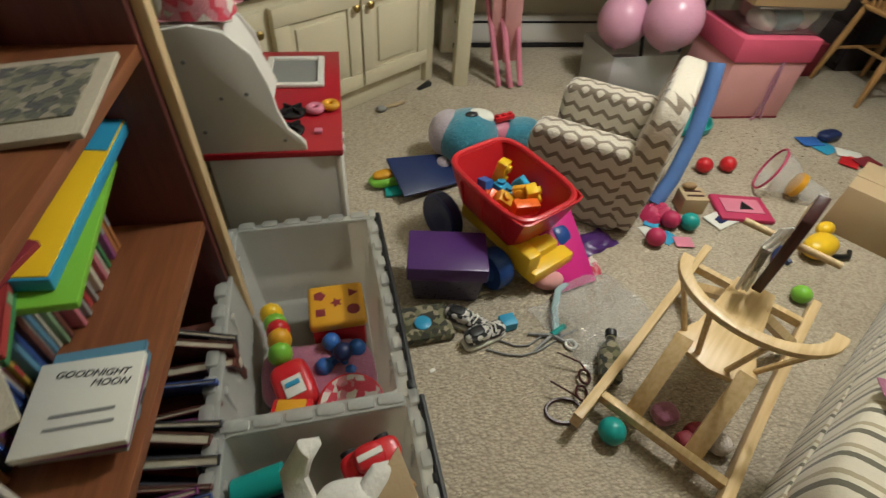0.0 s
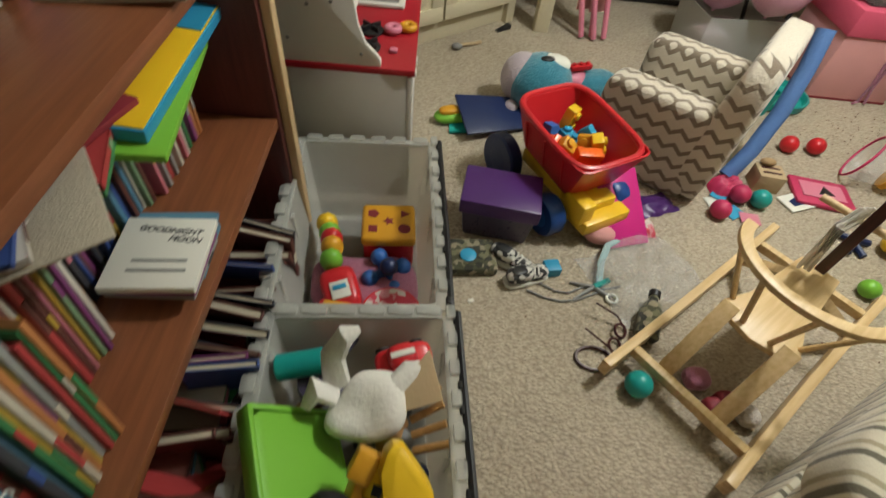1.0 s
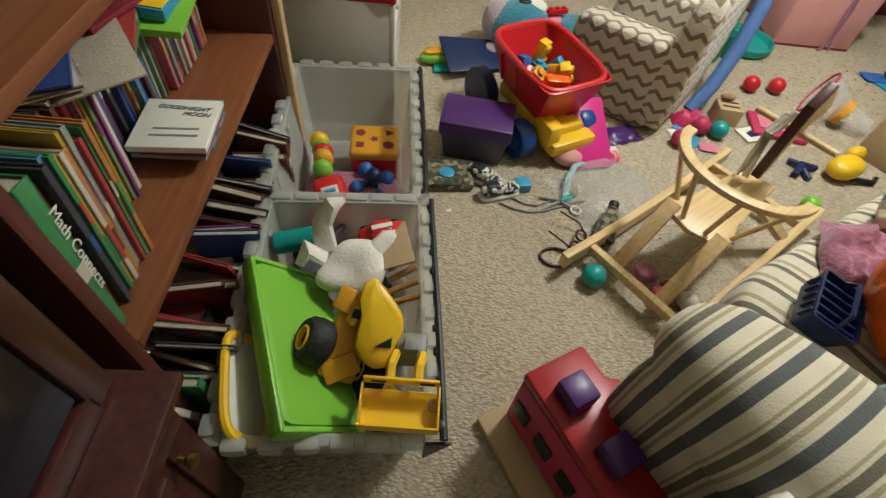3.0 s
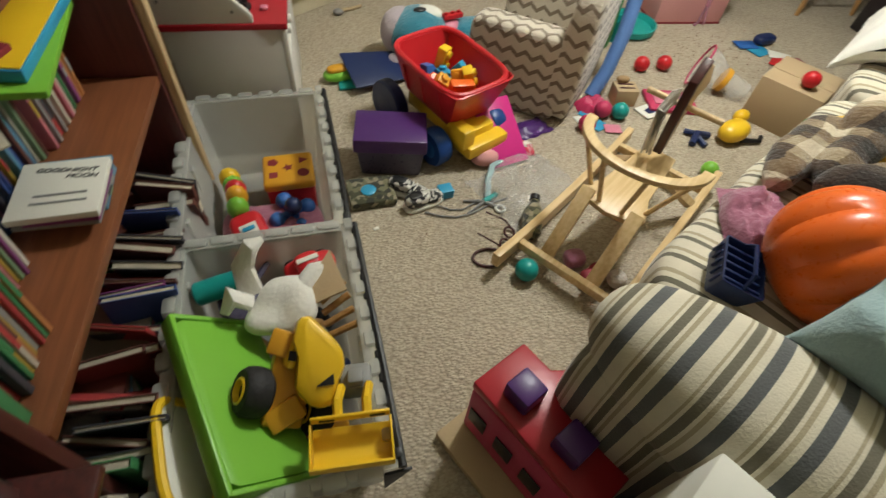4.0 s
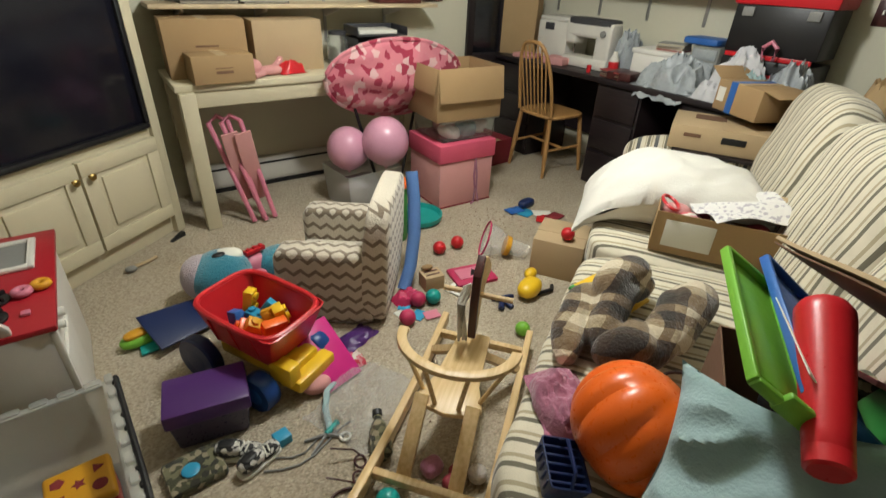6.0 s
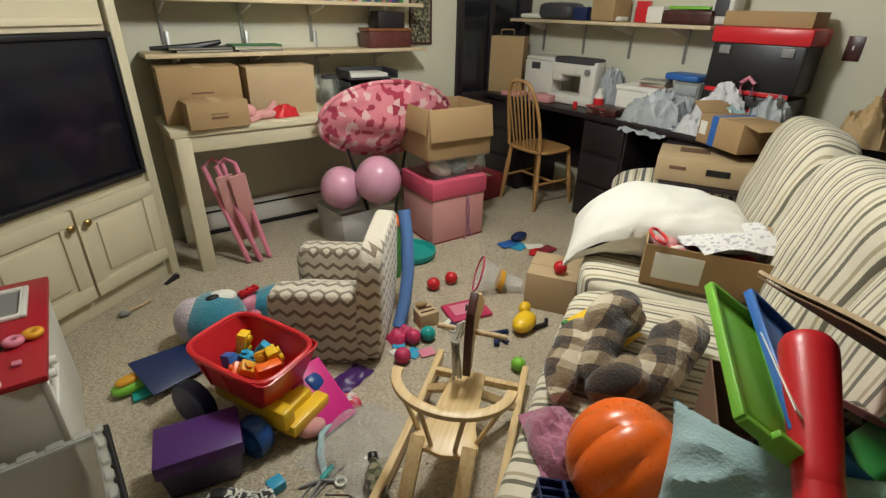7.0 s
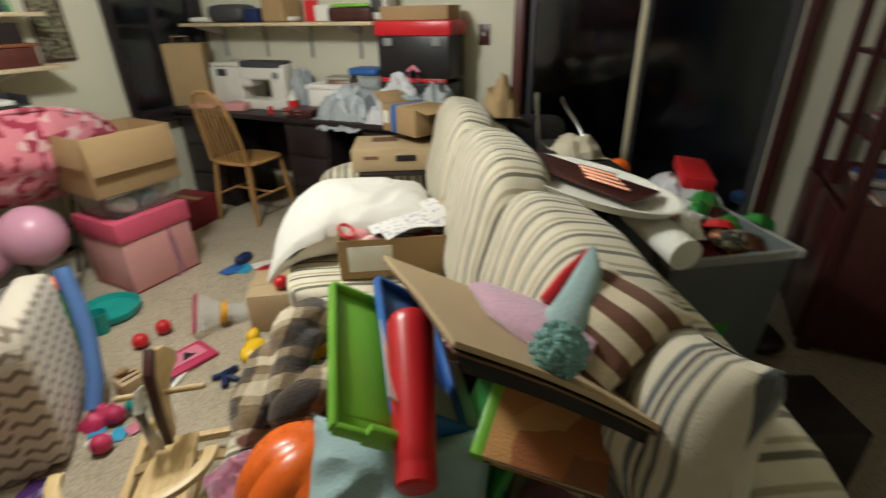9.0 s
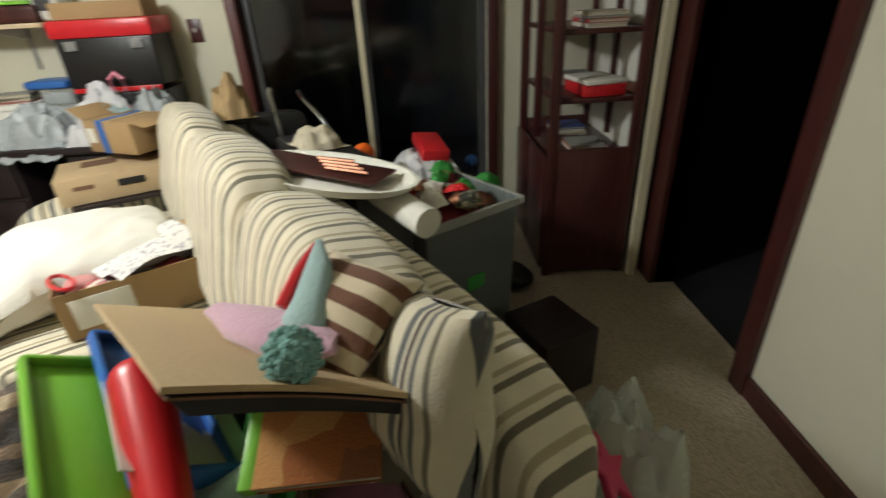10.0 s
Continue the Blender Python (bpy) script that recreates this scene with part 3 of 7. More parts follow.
part("moulding", cuboid(1.2, 0.02, 0.03, 0.006, (-0.697, -0.012, 1.30)), "cream", tvc)
# recess shade behind the screen is painted on as a near-black panel
part("back_panel", cuboid(1.3, 0.02, 0.72, 0, (-0.70, 0.30, 0.95)), "night", tvc, "panel behind the screen, recess shade put into its colour")


def panel_door(x0, x1, z0, z1, hinge):
    d = part("door", cuboid(x1 - x0, 0.022, z1 - z0, 0.004, ((x0 + x1) / 2, 0.004, (z0 + z1) / 2)), "cream", tvc)
    w, h = x1 - x0, z1 - z0
    rim = []
    for cx, cz, sx, sz in ((0, h / 2 - 0.035, w, 0.07), (0, -h / 2 + 0.035, w, 0.07), (-w / 2 + 0.035, 0, 0.07, h - 0.14), (w / 2 - 0.035, 0, 0.07, h - 0.14)):
        rim.append(cuboid(sx - 0.002, 0.012, sz, 0.003, ((x0 + x1) / 2 + cx, -0.012, (z0 + z1) / 2 + cz)))
    part("rail", join(*rim), "cream", d)
    part("raised_panel", cuboid(w - 0.19, 0.016, h - 0.19, 0.007, ((x0 + x1) / 2, -0.010, (z0 + z1) / 2)), "cream", d)
    kx = x1 - 0.035 if hinge == "l" else x0 + 0.035
    k = lathe([(0.006, 0), (0.005, 0.012), (0.016, 0.02), (0.017, 0.026), (0.010, 0.032)], 16)
    part("knob", moved(k, Matrix.Translation((kx, -0.018, z1 - 0.07)) @ pose(0, 0, 0, 90, 0, 0)), "brass", d, "aged brass knob")


panel_door(-0.485, -0.055, 0.115, 0.555, "r")
panel_door(-0.925, -0.495, 0.115, 0.555, "l")
panel_door(-1.32, -0.965, 0.115, 0.555, "l")

tv = thing("television", "large black flat television, switched off", "television", pose(0.60, 2.75, 0, 0, 0, TVD))
part("bezel", join(cuboid(1.21, 0.06, 0.025, 0.006, (-0.66, 0.02, 0.612)), cuboid(1.21, 0.06, 0.025, 0.006, (-0.66, 0.02, 1.245)), cuboid(0.025, 0.06, 0.61, 0.006, (-0.065, 0.02, 0.93)), cuboid(0.025, 0.06, 0.61, 0.006, (-1.252, 0.02, 0.93))), "black", tv)
part("screen", cuboid(1.18, 0.03, 0.61, 0.002, (-0.66, 0.025, 0.93)), "screen", tv, "dark glossy screen")

# ---- work table, wall shelves ----
tb = thing("work_table", "cream painted wooden work table with square legs", "table", pose(0.70, 2.66, 0))
part("tabletop", cuboid(1.65, 0.50, 0.035, 0.005, (0.825, 0.27, 0.775)), "cream", tb)
part("apron", cuboid(1.55, 0.022, 0.085, 0.003, (0.825, 0.045, 0.715)), "cream", tb)
for lx in (0.05, 1.6):
    for ly in (0.025, 0.47):
        part("leg", cuboid(0.075, 0.075, 0.757, 0.004, (lx, ly, 0.3785)), "cream", tb)


def wall_shelf(x0, x1, z, depth, m, nb):
    s = thing("wall_shelf", "pale pine wall shelf on metal brackets", "shelf", m, "wall shelves")
    part("board", cuboid(x1 - x0, depth, 0.022, 0.003, ((x0 + x1) / 2, -depth / 2 - 0.012, z)), "board", s)
    for i in range(nb):
        x = x0 + (x1 - x0) * (i + 0.35) / nb
        part("bracket", prism([(0.0, 0.0), (-depth * 0.9, 0.0), (-depth * 0.9, -0.012), (-0.02, -0.06), (0.0, -0.06)], 0.012, 0, Matrix.Translation((x, -0.011, z - 0.012)) @ pose(0, 0, 0, 90, 0, 90)), "white", s)
        part("standard", cuboid(0.02, 0.01, 0.34, 0.002, (x + 0.006, -0.0055, z - 0.06)), "steel", s, "slotted metal wall standard")
    return s


wall_shelf(0.70, 2.45, 1.125, 0.25, pose(0, NY, 0), 4)
wall_shelf(0.68, 2.42, 1.40, 0.25, pose(0, NY, 0), 4)
wall_shelf(-1.30, 0.40, 1.315, 0.26, pose(EX, 1.9, 0, 0, 0, -90), 4)

# ---- desk along the east wall ----
dk = thing("desk", "long black-stained wooden desk with pedestals", "desk", pose(3.20, 1.05, 0))
part("desktop", cuboid(0.515, 2.30, 0.035, 0.004, (0.258, 0.99, 0.735)), "black_wood", dk)
for y0, y1 in ((0.03, 0.45), (0.72, 1.08), (1.70, 2.12)):
    p = part("pedestal", cuboid(0.46, y1 - y0, 0.71, 0.004, (0.27, (y0 + y1) / 2, 0.357)), "black_wood", dk)
    for k in range(3):
        part("drawer", cuboid(0.018, y1 - y0 - 0.03, 0.20, 0.006, (0.032, (y0 + y1) / 2, 0.15 + 0.225 * k)), "black_wood", p)
part("modesty_panel", cuboid(0.02, 1.9, 0.5, 0, (0.49, 1.05, 0.45)), "black_wood", dk)

# ---- bookcase by the doorway ----
bc = thing("bookcase", "dark mahogany bookcase with a lower cupboard door", "bookcase", pose(2.88, -1.39, 0))
for x in (0.0125, 0.70):
    part("side_panel", cuboid(0.026, 0.36, 0.66, 0.004, (x, 0.21, 0.35)), "mahogany", bc, "closed lower side")
    for y in (0.028, 0.412):
        part("post", cuboid(0.034, 0.045, 2.0, 0.004, (x, y, 1.0)), "mahogany", bc)
for y in (0.028, 0.412):
    part("post", cuboid(0.03, 0.035, 1.34, 0.004, (0.356, y, 1.33)), "mahogany", bc)
part("back", cuboid(0.66, 0.012, 1.98, 0, (0.356, 0.012, 1.0)), "paper", bc, "pale back board")
for z in (0.05, 0.62, 0.90, 1.19, 1.5, 1.96):
    part("shelf", cuboid(0.66, 0.38, 0.022, 0.003, (0.356, 0.21, z)), "mahogany", bc)
d = part("door", cuboid(0.33, 0.022, 0.60, 0.004, (0.19, 0.437, 0.34)), "mahogany", bc)
part("door", cuboid(0.33, 0.022, 0.60, 0.004, (0.53, 0.437, 0.34)), "mahogany", bc)

# ---- bookshelf beside the camera ----
bs = thing("bookshelf", "red-brown laminate bookshelf crammed with children's books", "bookshelf", pose(WX, 0.13, 0))
for y, w in ((0.012, 0.024), (0.945, 0.03)):
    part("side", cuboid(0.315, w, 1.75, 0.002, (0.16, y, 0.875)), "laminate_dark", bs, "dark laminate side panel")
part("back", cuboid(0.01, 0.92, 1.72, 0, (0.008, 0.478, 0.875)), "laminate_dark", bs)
for z in (0.07, 0.468, 0.858, 1.24, 1.73):
    part("shelf_board", cuboid(0.30, 0.902, 0.024, 0.002, (0.165, 0.478, z)), "laminate", bs, "red-brown shelf board")
part("edge_post", cuboid(0.022, 0.034, 1.76, 0.003, (0.33, 0.965, 0.88)), "pine", bs, "raw pine edge strip")
lc = thing("low_cupboard", "dark mahogany china cabinet with a glazed upper part", "cabinet", pose(WX, -0.62, 0))
part("body", cuboid(0.375, 0.685, 0.53, 0.004, (0.19, 0.345, 0.265)), "mahogany", lc)
part("ledge", cuboid(0.435, 0.695, 0.018, 0.006, (0.219, 0.347, 0.561)), "mahogany", lc, "moulded mahogany ledge")
part("moulding", cuboid(0.40, 0.69, 0.022, 0.008, (0.201, 0.346, 0.541)), "mahogany", lc)
for y in (0.175, 0.515):
    d = part("door", cuboid(0.018, 0.325, 0.45, 0.005, (0.386, y, 0.285)), "mahogany", lc)
    part("rail", join(*[cuboid(0.010, w, h, 0.003, (0.399, y + dy, 0.285 + dz)) for dy, dz, w, h in ((0, 0.195, 0.32, 0.055), (0, -0.195, 0.32, 0.055), (0.132, 0, 0.055, 0.335), (-0.132, 0, 0.055, 0.335))]), "mahogany", d)
    part("raised_panel", cuboid(0.012, 0.17, 0.29, 0.006, (0.397, y, 0.285)), "mahogany", d)
    k = lathe([(0.006, 0), (0.005, 0.010), (0.013, 0.017), (0.013, 0.024), (0.007, 0.028)], 16)
    part("knob", moved(k, Matrix.Translation((0.404, y + (0.11 if y > 0.3 else -0.11), 0.42)) @ pose(0, 0, 0, 0, 90, 0)), "brass", d, "dark brass knob")
hu = part("hutch", join(cuboid(0.012, 0.68, 0.95, 0, (0.008, 0.345, 1.05)), cuboid(0.345, 0.02, 0.95, 0.003, (0.18, 0.675, 1.05)), cuboid(0.345, 0.02, 0.95, 0.003, (0.18, 0.012, 1.05)), cuboid(0.345, 0.68, 0.02, 0.003, (0.18, 0.345, 1.53)), cuboid(0.32, 0.65, 0.012, 0.002, (0.17, 0.345, 0.90))), "black_wood", lc, "dark upper cabinet")
part("glass_door", cuboid(0.005, 0.60, 0.86, 0, (0.355, 0.345, 1.05)), "screen", hu, "dark reflecting glass")
part("door_frame", join(cuboid(0.02, 0.04, 0.94, 0.004, (0.355, 0.032, 1.05)), cuboid(0.02, 0.04, 0.94, 0.004, (0.355, 0.655, 1.05)), cuboid(0.02, 0.60, 0.04, 0.004, (0.355, 0.345, 0.592)), cuboid(0.02, 0.60, 0.04, 0.004, (0.355, 0.345, 1.50))), "mahogany", hu)
# added black slab: paints the dark gap between bookshelf and kitchen
solo("gap_shade_board", cuboid(0.02, 0.20, 1.75, 0.002, (0, 0, 0.875)), "black_wood", "black board added for the dark gap between bookshelf and play kitchen", "board", pose(-0.275, 1.215, 0))

# ---- sofa ----
SOFA = pose(0.90, 0.37, 0, 0, 0, 31)
sofa = thing("sofa", "large sofa in cream, olive and slate striped ticking", "sofa", SOFA)
SL = 2.10  # inner end of the far arm
part("base", rbox(SL + 0.25, 0.86, 0.30, 14, 10, ((SL - 0.15) / 2, -0.46, 0.175), 0.004), "stripe_x", sofa)
part("skirt", cuboid(SL + 0.2, 0.015, 0.16, 0.004, ((SL - 0.15) / 2, -0.025, 0.09)), "stripe_x", sofa, "striped skirt near the floor")


def arm(u):
    bm = join(rbox(0.22, 0.86, 0.46, 8, 9, (u, -0.44, 0.235), 0.004), moved(rbox(0.27, 0.90, 0.26, 2.6, 12, (0, 0, 0), 0.004), Matrix.Translation((u, -0.44, 0.475))))
    return part("arm", bm, "stripe_y", sofa, "rolled striped arm")


arm(-0.25)
arm(SL + 0.13)
part("back", rbox(SL + 0.45, 0.20, 0.62, 7, 12, ((SL - 0.15) / 2, -0.90, 0.56), 0.006), "stripe_x", sofa)
for u0, u1, s in ((-0.15, 0.97, 1.0), (0.97, SL, 5.0)):
    part("seat_cushion", rbox(u1 - u0 - 0.006, 0.66, 0.18, 7, 16, ((u0 + u1) / 2, -0.315, 0.40), 0.016, 6.0, s), "stripe_x", sofa, "plump striped seat cushion")
for u0, u1, s in ((-0.10, 0.62, 2.0), (0.62, 1.36, 9.0), (1.36, SL, 14.0)):
    bm = rbox(u1 - u0, 0.24, 0.58, 3.6, 26, (0, 0, 0), 0.013, 6.0, s)
    part("back_cushion", moved(bm, Matrix.Translation(((u0 + u1) / 2, -0.735, 0.715)) @ pose(0, 0, 0, 12, 0, 0)), "stripe_x", sofa, "sagging striped back cushion")


def on_sofa(u, v, z, rx=0, ry=0, rz=0):
    return SOFA @ pose(u, -v, z, rx, ry, rz)


# pillows and throws
bm = pillow(0.76, 0.50, 0.25, 48, 0.017, 2.0, 0.03)
for v in bm.verts:
    f = max(0.0, -v.co.x - 0.02)
    v.co.z -= 1.2 * f * f
    v.co.x += 0.5 * f * f
solo("pillow", bm, "linen", "white bed pillow drooping over the sofa seat", "pillow", on_sofa(1.40, 0.21, 0.605, 0, 0, -86))
def upright(centre, along, across):
    """A pose whose x runs along the first direction and y near the second."""
    x = Vector(along).normalized()
    y = Vector(across)
    y = (y - x * x.dot(y)).normalized()
    return Matrix.Translation(centre) @ Matrix((x, y, x.cross(y))).transposed().to_4x4()


solo("throw_pillow", pillow(0.265, 0.23, 0.14, 30, 0.016, 4.0), "stripe_pillow", "striped throw pillow propped at the sofa's end", "pillow", upright((1.170, -0.352, 0.900), (0.08, -0.03, 0.23), (-0.857, -0.515, 0)))
solo("throw_pillow", pillow(0.18, 0.165, 0.07, 22, 0.012, 6.0), "stripe_brown", "brown and cream striped throw pillow", "pillow", upright((1.222, -0.243, 0.985), (-0.098, 0.074, -0.063), (-0.079, -0.114, -0.005)))
ax_d = Vector((0.184, 0.112, 0.129)).normalized()
ax_n = Vector((-0.25, 0.45, 0.85))
ax_n = (ax_n - ax_d * ax_n.dot(ax_d)).normalized()
ax_s = ax_n.cross(ax_d)
aq = Matrix.Translation((-0.095, -0.392, 0.690)) @ Matrix((ax_d, ax_s, ax_n)).transposed().to_4x4() @ pose(0, 0, 0, 0, 0, 54)
solo("throw_pillow", pillow(0.31, 0.31, 0.15, 40, 0.026, 8.0, 0.16), "aqua_cloth", "pale aqua cotton pillow on the sofa seat", "pillow", SOFA @ aq)


def fold(pts, r, flat, seed):
    """One soft rounded fold of thick cloth along points."""
    bm = tube(pts, r, 18, flat)
    for v in bm.verts:
        v.co += 0.016 * Vector((noise.noise(v.co * 9 + Vector((seed, 0, 0))), noise.noise(v.co * 9 + Vector((0, seed, 4))), noise.noise(v.co * 11 + Vector((2, 0, seed)))))
    return bm


def bend(x0, y0, x1, y1, z, lift, sag, n=12):
    """Points of a shallow arch from one end of a fold to the other."""
    out = []
    for i in range(n + 1):
        t = i / n
        out.append((x0 + (x1 - x0) * t + sag * math.sin(math.pi * t) * 0.5, y0 + (y1 - y0) * t + sag * math.sin(math.pi * t), z + lift * math.sin(math.pi * t)))
    return out


swell = [0.022, 0.038, 0.046, 0.050, 0.052, 0.052, 0.053, 0.052, 0.050, 0.048, 0.044, 0.036, 0.020]
folds = [fold(bend(-0.20, 0.17, 0.18, 0.08, 0.042, 0.020, 0.03), swell, 0.80, 1.0), fold(bend(-0.15, 0.09, 0.24, -0.02, 0.055, 0.035, 0.03), swell, 0.85, 5.0),
         fold(bend(-0.19, 0.02, 0.22, -0.11, 0.060, 0.045, -0.03), swell, 0.9, 9.0), fold(bend(-0.10, -0.07, 0.20, -0.19, 0.075, 0.030, 0.02), swell, 0.9, 13.0),
         fold(bend(0.02, 0.10, 0.21, 0.00, 0.105, 0.030, 0.02), swell, 0.8, 17.0), fold(bend(-0.21, 0.10, -0.06, 0.00, 0.080, 0.020, -0.02), swell, 0.8, 21.0)]
blanket = solo("blanket", join(*folds), "plaid", "crumpled brown and cream plaid fleece blanket", "blanket", on_sofa(0.47, 0.215, 0.486, 0, 0, 4))
skin = blanket.modifiers.new("one_skin", "REMESH")
skin.mode, skin.voxel_size, skin.use_smooth_shade = "VOXEL", 0.007, True

# ---- toddler armchair ----
KC = pose(1.135, 1.705, 0, 0, 0, 142) @ Matrix.Diagonal((1.12, 1.08, 1.13, 1))
kc = thing("toddler_armchair", "small chevron upholstered toddler armchair in grey and cream", "armchair", KC)
for s in (-1, 1):
    part("arm", rbox(0.37, 0.115, 0.305, 9, 12, (0.035, 0.185 * s, 0.153), 0.003), "chev_side", kc, "padded chevron arm")
part("seat", rbox(0.32, 0.255, 0.15, 9, 10, (0.055, 0, 0.105), 0.003), "chev_side", kc)
bk = rbox(0.115, 0.485, 0.49, 8, 14, (0, 0, 0), 0.003)
for v in bk.verts:
    t = max(0.0, (v.co.z + 0.05) / 0.30)
    v.co.x *= 1 - 0.22 * t
    v.co.y *= 1 - 0.05 * t * t
    v.co.z -= 0.10 * t * (v.co.y / 0.243) ** 4 * 0.35
part("backrest", moved(bk, Matrix.Translation((-0.155, 0, 0.247)) @ pose(0, 0, 0, 0, -4, 0)), "chev_back", kc, "tall padded chevron backrest")

# ---- storage tubs ----


def flip_tub(m, label):
    t = thing("storage_tub", label, "storage tub", m, "tubs beside the bookshelf")
    part("body", tray(0.375, 0.575, 0.275, 0.004, 0.86, 0.02), "frost", t)
    part("rim", join(cuboid(0.03, 0.60, 0.012, 0.004, (-0.195, 0, 0.27)), cuboid(0.03, 0.60, 0.012, 0.004, (0.192, 0, 0.27)), cuboid(0.36, 0.022, 0.012, 0.004, (0, 0.293, 0.27)), cuboid(0.36, 0.022, 0.012, 0.004, (0, -0.293, 0.27))), "frost", t, "frosted rim")
    for i in range(9):
        y = -0.264 + 0.066 * i
        part("lug", rbox(0.030, 0.044, 0.034, 5, 3, (-0.204, y, 0.268)), "frost", t, "rounded rim lug")
        part("lug", rbox(0.022, 0.036, 0.026, 5, 3, (0.196, y + 0.03, 0.276)), "frost", t, "rounded rim lug")
    for i in range(6):
        for s in (-1, 1):
            part("lug", rbox(0.046, 0.026, 0.034, 5, 3, (-0.155 + 0.062 * i, 0.300 * s, 0.266)), "frost", t, "rounded rim lug")
    hinge = [tube([(0.213, -0.300, 0.272), (0.2145, -0.1, 0.276), (0.213, 0.1, 0.274), (0.212, 0.296, 0.277)], 0.008, 8)]
    hinge += [cuboid(0.016, 0.020, 0.012, 0.003, (0.209, -0.275 + 0.050 * i, 0.275)) for i in range(12)]
    part("hinge", join(*hinge), "black", t, "black toothed hinge edge")
    for y in (-0.2, 0, 0.2):
        for s in (-1, 1):
            part("rib", cuboid(0.010, 0.02, 0.22, 0.003, (0.178 * s, y, 0.145)), "frost", t)
    return t


TUB_FAR = pose(0.015, 0.975, 0.0, 0, 0, 3.5)
TUB_NEAR = pose(0.065, 0.375, 0.0, 0, 0, 3.5)
flip_tub(TUB_FAR, "frosted clear storage tub holding baby toys")
near_tub = flip_tub(TUB_NEAR, "frosted clear storage tub overfilled with toys")
part("corner_flap", prism([(0, 0), (0.052, 0.0), (0.0, 0.085)], 0.006, 0.001, pose(0.178, -0.305, 0.262, -90, 0, 0)), "black", near_tub, "black folded lid corner")

# ---- play kitchen ----
kt = thing("play_kitchen", "white wooden play kitchen with a red worktop", "play kitchen", pose(-0.24, 1.33, 0))
prof = [(0.0, 0.475), (0.0, 0.79), (0.06, 0.80), (0.13, 0.785), (0.18, 0.735), (0.205, 0.66), (0.215, 0.59), (0.232, 0.54), (0.262, 0.51), (0.272, 0.495), (0.272, 0.475)]
part("body", cuboid(0.335, 0.62, 0.455, 0.004, (0.18, 0.32, 0.2275)), "white", kt)
part("corner_post", cuboid(0.018, 0.018, 0.45, 0.003, (0.352, 0.012, 0.225)), "white", kt)
part("worktop", cuboid(0.365, 0.65, 0.020, 0.004, (0.183, 0.322, 0.466)), "crimson", kt, "glossy crimson worktop")
side = part("side_panel", prism(prof, 0.016, 0.003, Matrix.Translation((0, 0.018, 0)) @ pose(0, 0, 0, 90, 0, 0)), "white", kt, "white panel with a swept curved edge")
for x, z in ((0.03, 0.72), (0.09, 0.63), (0.15, 0.64), (0.03, 0.54), (0.22, 0.51)):
    part("screw_cap", moved(rod(0.005, 0.003, n=8), Matrix.Translation((x, 0.0025, z)) @ pose(0, 0, 0, 90, 0, 0)), "grey", side)
part("hood", sheet(14, 2, lambda u, v: (0.0 + 0.205 * u, 0.018 + 0.13 * v, 0.795 - 0.19 * max(0, u - 0.55) ** 1.6 / 0.278), 0.008), "white", kt, "white curved hood")
part("back_panel", cuboid(0.016, 0.60, 0.40, 0.003, (0.008, 0.33, 0.67)), "white", kt)
part("side_panel", prism([(0, 0.476), (0, 0.62), (0.05, 0.61), (0.09, 0.55), (0.10, 0.476)], 0.016, 0.003, Matrix.Translation((0, 0.64, 0)) @ pose(0, 0, 0, 90, 0, 0)), "white", kt)
sk = part("sink", tray(0.16, 0.20, 0.07, 0.005, 0.9, 0.012), "white", kt, "white plastic sink", pose(0.22, 0.47, 0.42))
part("sink_rim", join(cuboid(0.02, 0.22, 0.014, 0.005, (0.135, 0.47, 0.483)), cuboid(0.02, 0.22, 0.014, 0.005, (0.305, 0.47, 0.483)), cuboid(0.16, 0.02, 0.014, 0.005, (0.22, 0.37, 0.483)), cuboid(0.16, 0.02, 0.014, 0.005, (0.22, 0.57, 0.483))), "white", kt)
# shade in the white sink painted as a grey plate
part("sink_shade", cuboid(0.15, 0.18, 0.004, 0, (0.22, 0.47, 0.4785)), "grey", kt, "grey sink bottom, shade put into its colour")
for y in (0.10, 0.20):
    b = part("burner", lathe([(0.036, 0), (0.038, 0.008), (0.03, 0.012)], 18, (0.225, y, 0.476)), "black", kt, "black burner ring")
    for a in range(4):
        part("prong", moved(cuboid(0.03, 0.008, 0.016, 0.002, (0.02, 0, 0)), Matrix.Translation((0.225, y, 0.492)) @ pose(0, 0, 0, 0, 0, 90 * a + 45)), "black", b)
for z, y in ((0.40, 0.12), (0.40, 0.19)):
    part("knob", moved(rod(0.014, 0.02), Matrix.Translation((0.348, y, z)) @ pose(0, 0, 0, 0, 90, 0)), "paper", kt, "white oven knob")
part("oven_door", cuboid(0.012, 0.24, 0.30, 0.006, (0.353, 0.16, 0.19)), "white", kt)


def ring(r, t, m, material, label):
    pts = [(r * math.cos(a * math.pi / 10), r * math.sin(a * math.pi / 10), 0) for a in range(21)]
    return solo("toy_doughnut", tube(pts, t, 10), material, label, "toy food", m)


ring(0.017, 0.011, pose(0.05, 1.535, 0.489), "pink", "pink toy doughnut on the play kitchen")
ring(0.017, 0.011, pose(0.095, 1.555, 0.489), "mustard", "orange toy doughnut on the play kitchen")
solo("toy_block", cuboid(0.022, 0.022, 0.010, 0.003), "pink", "small pink toy block on the play kitchen", "toy block", pose(0.06, 1.42, 0.482))
solo("cloth_doll_dress", crumple(0.16, 0.14, 0.13, 3.0, 20), "gingham", "red and white checked cloth on the play kitchen", "cloth", pose(-0.17, 1.42, 0.80))

# ---- toy truck with a red bucket ----
TR = pose(0.655, 1.395, 0, 0, 0, -62)
tr = thing("toy_wagon", "big plastic toy truck with a red bucket and blue wheels", "toy truck", TR)
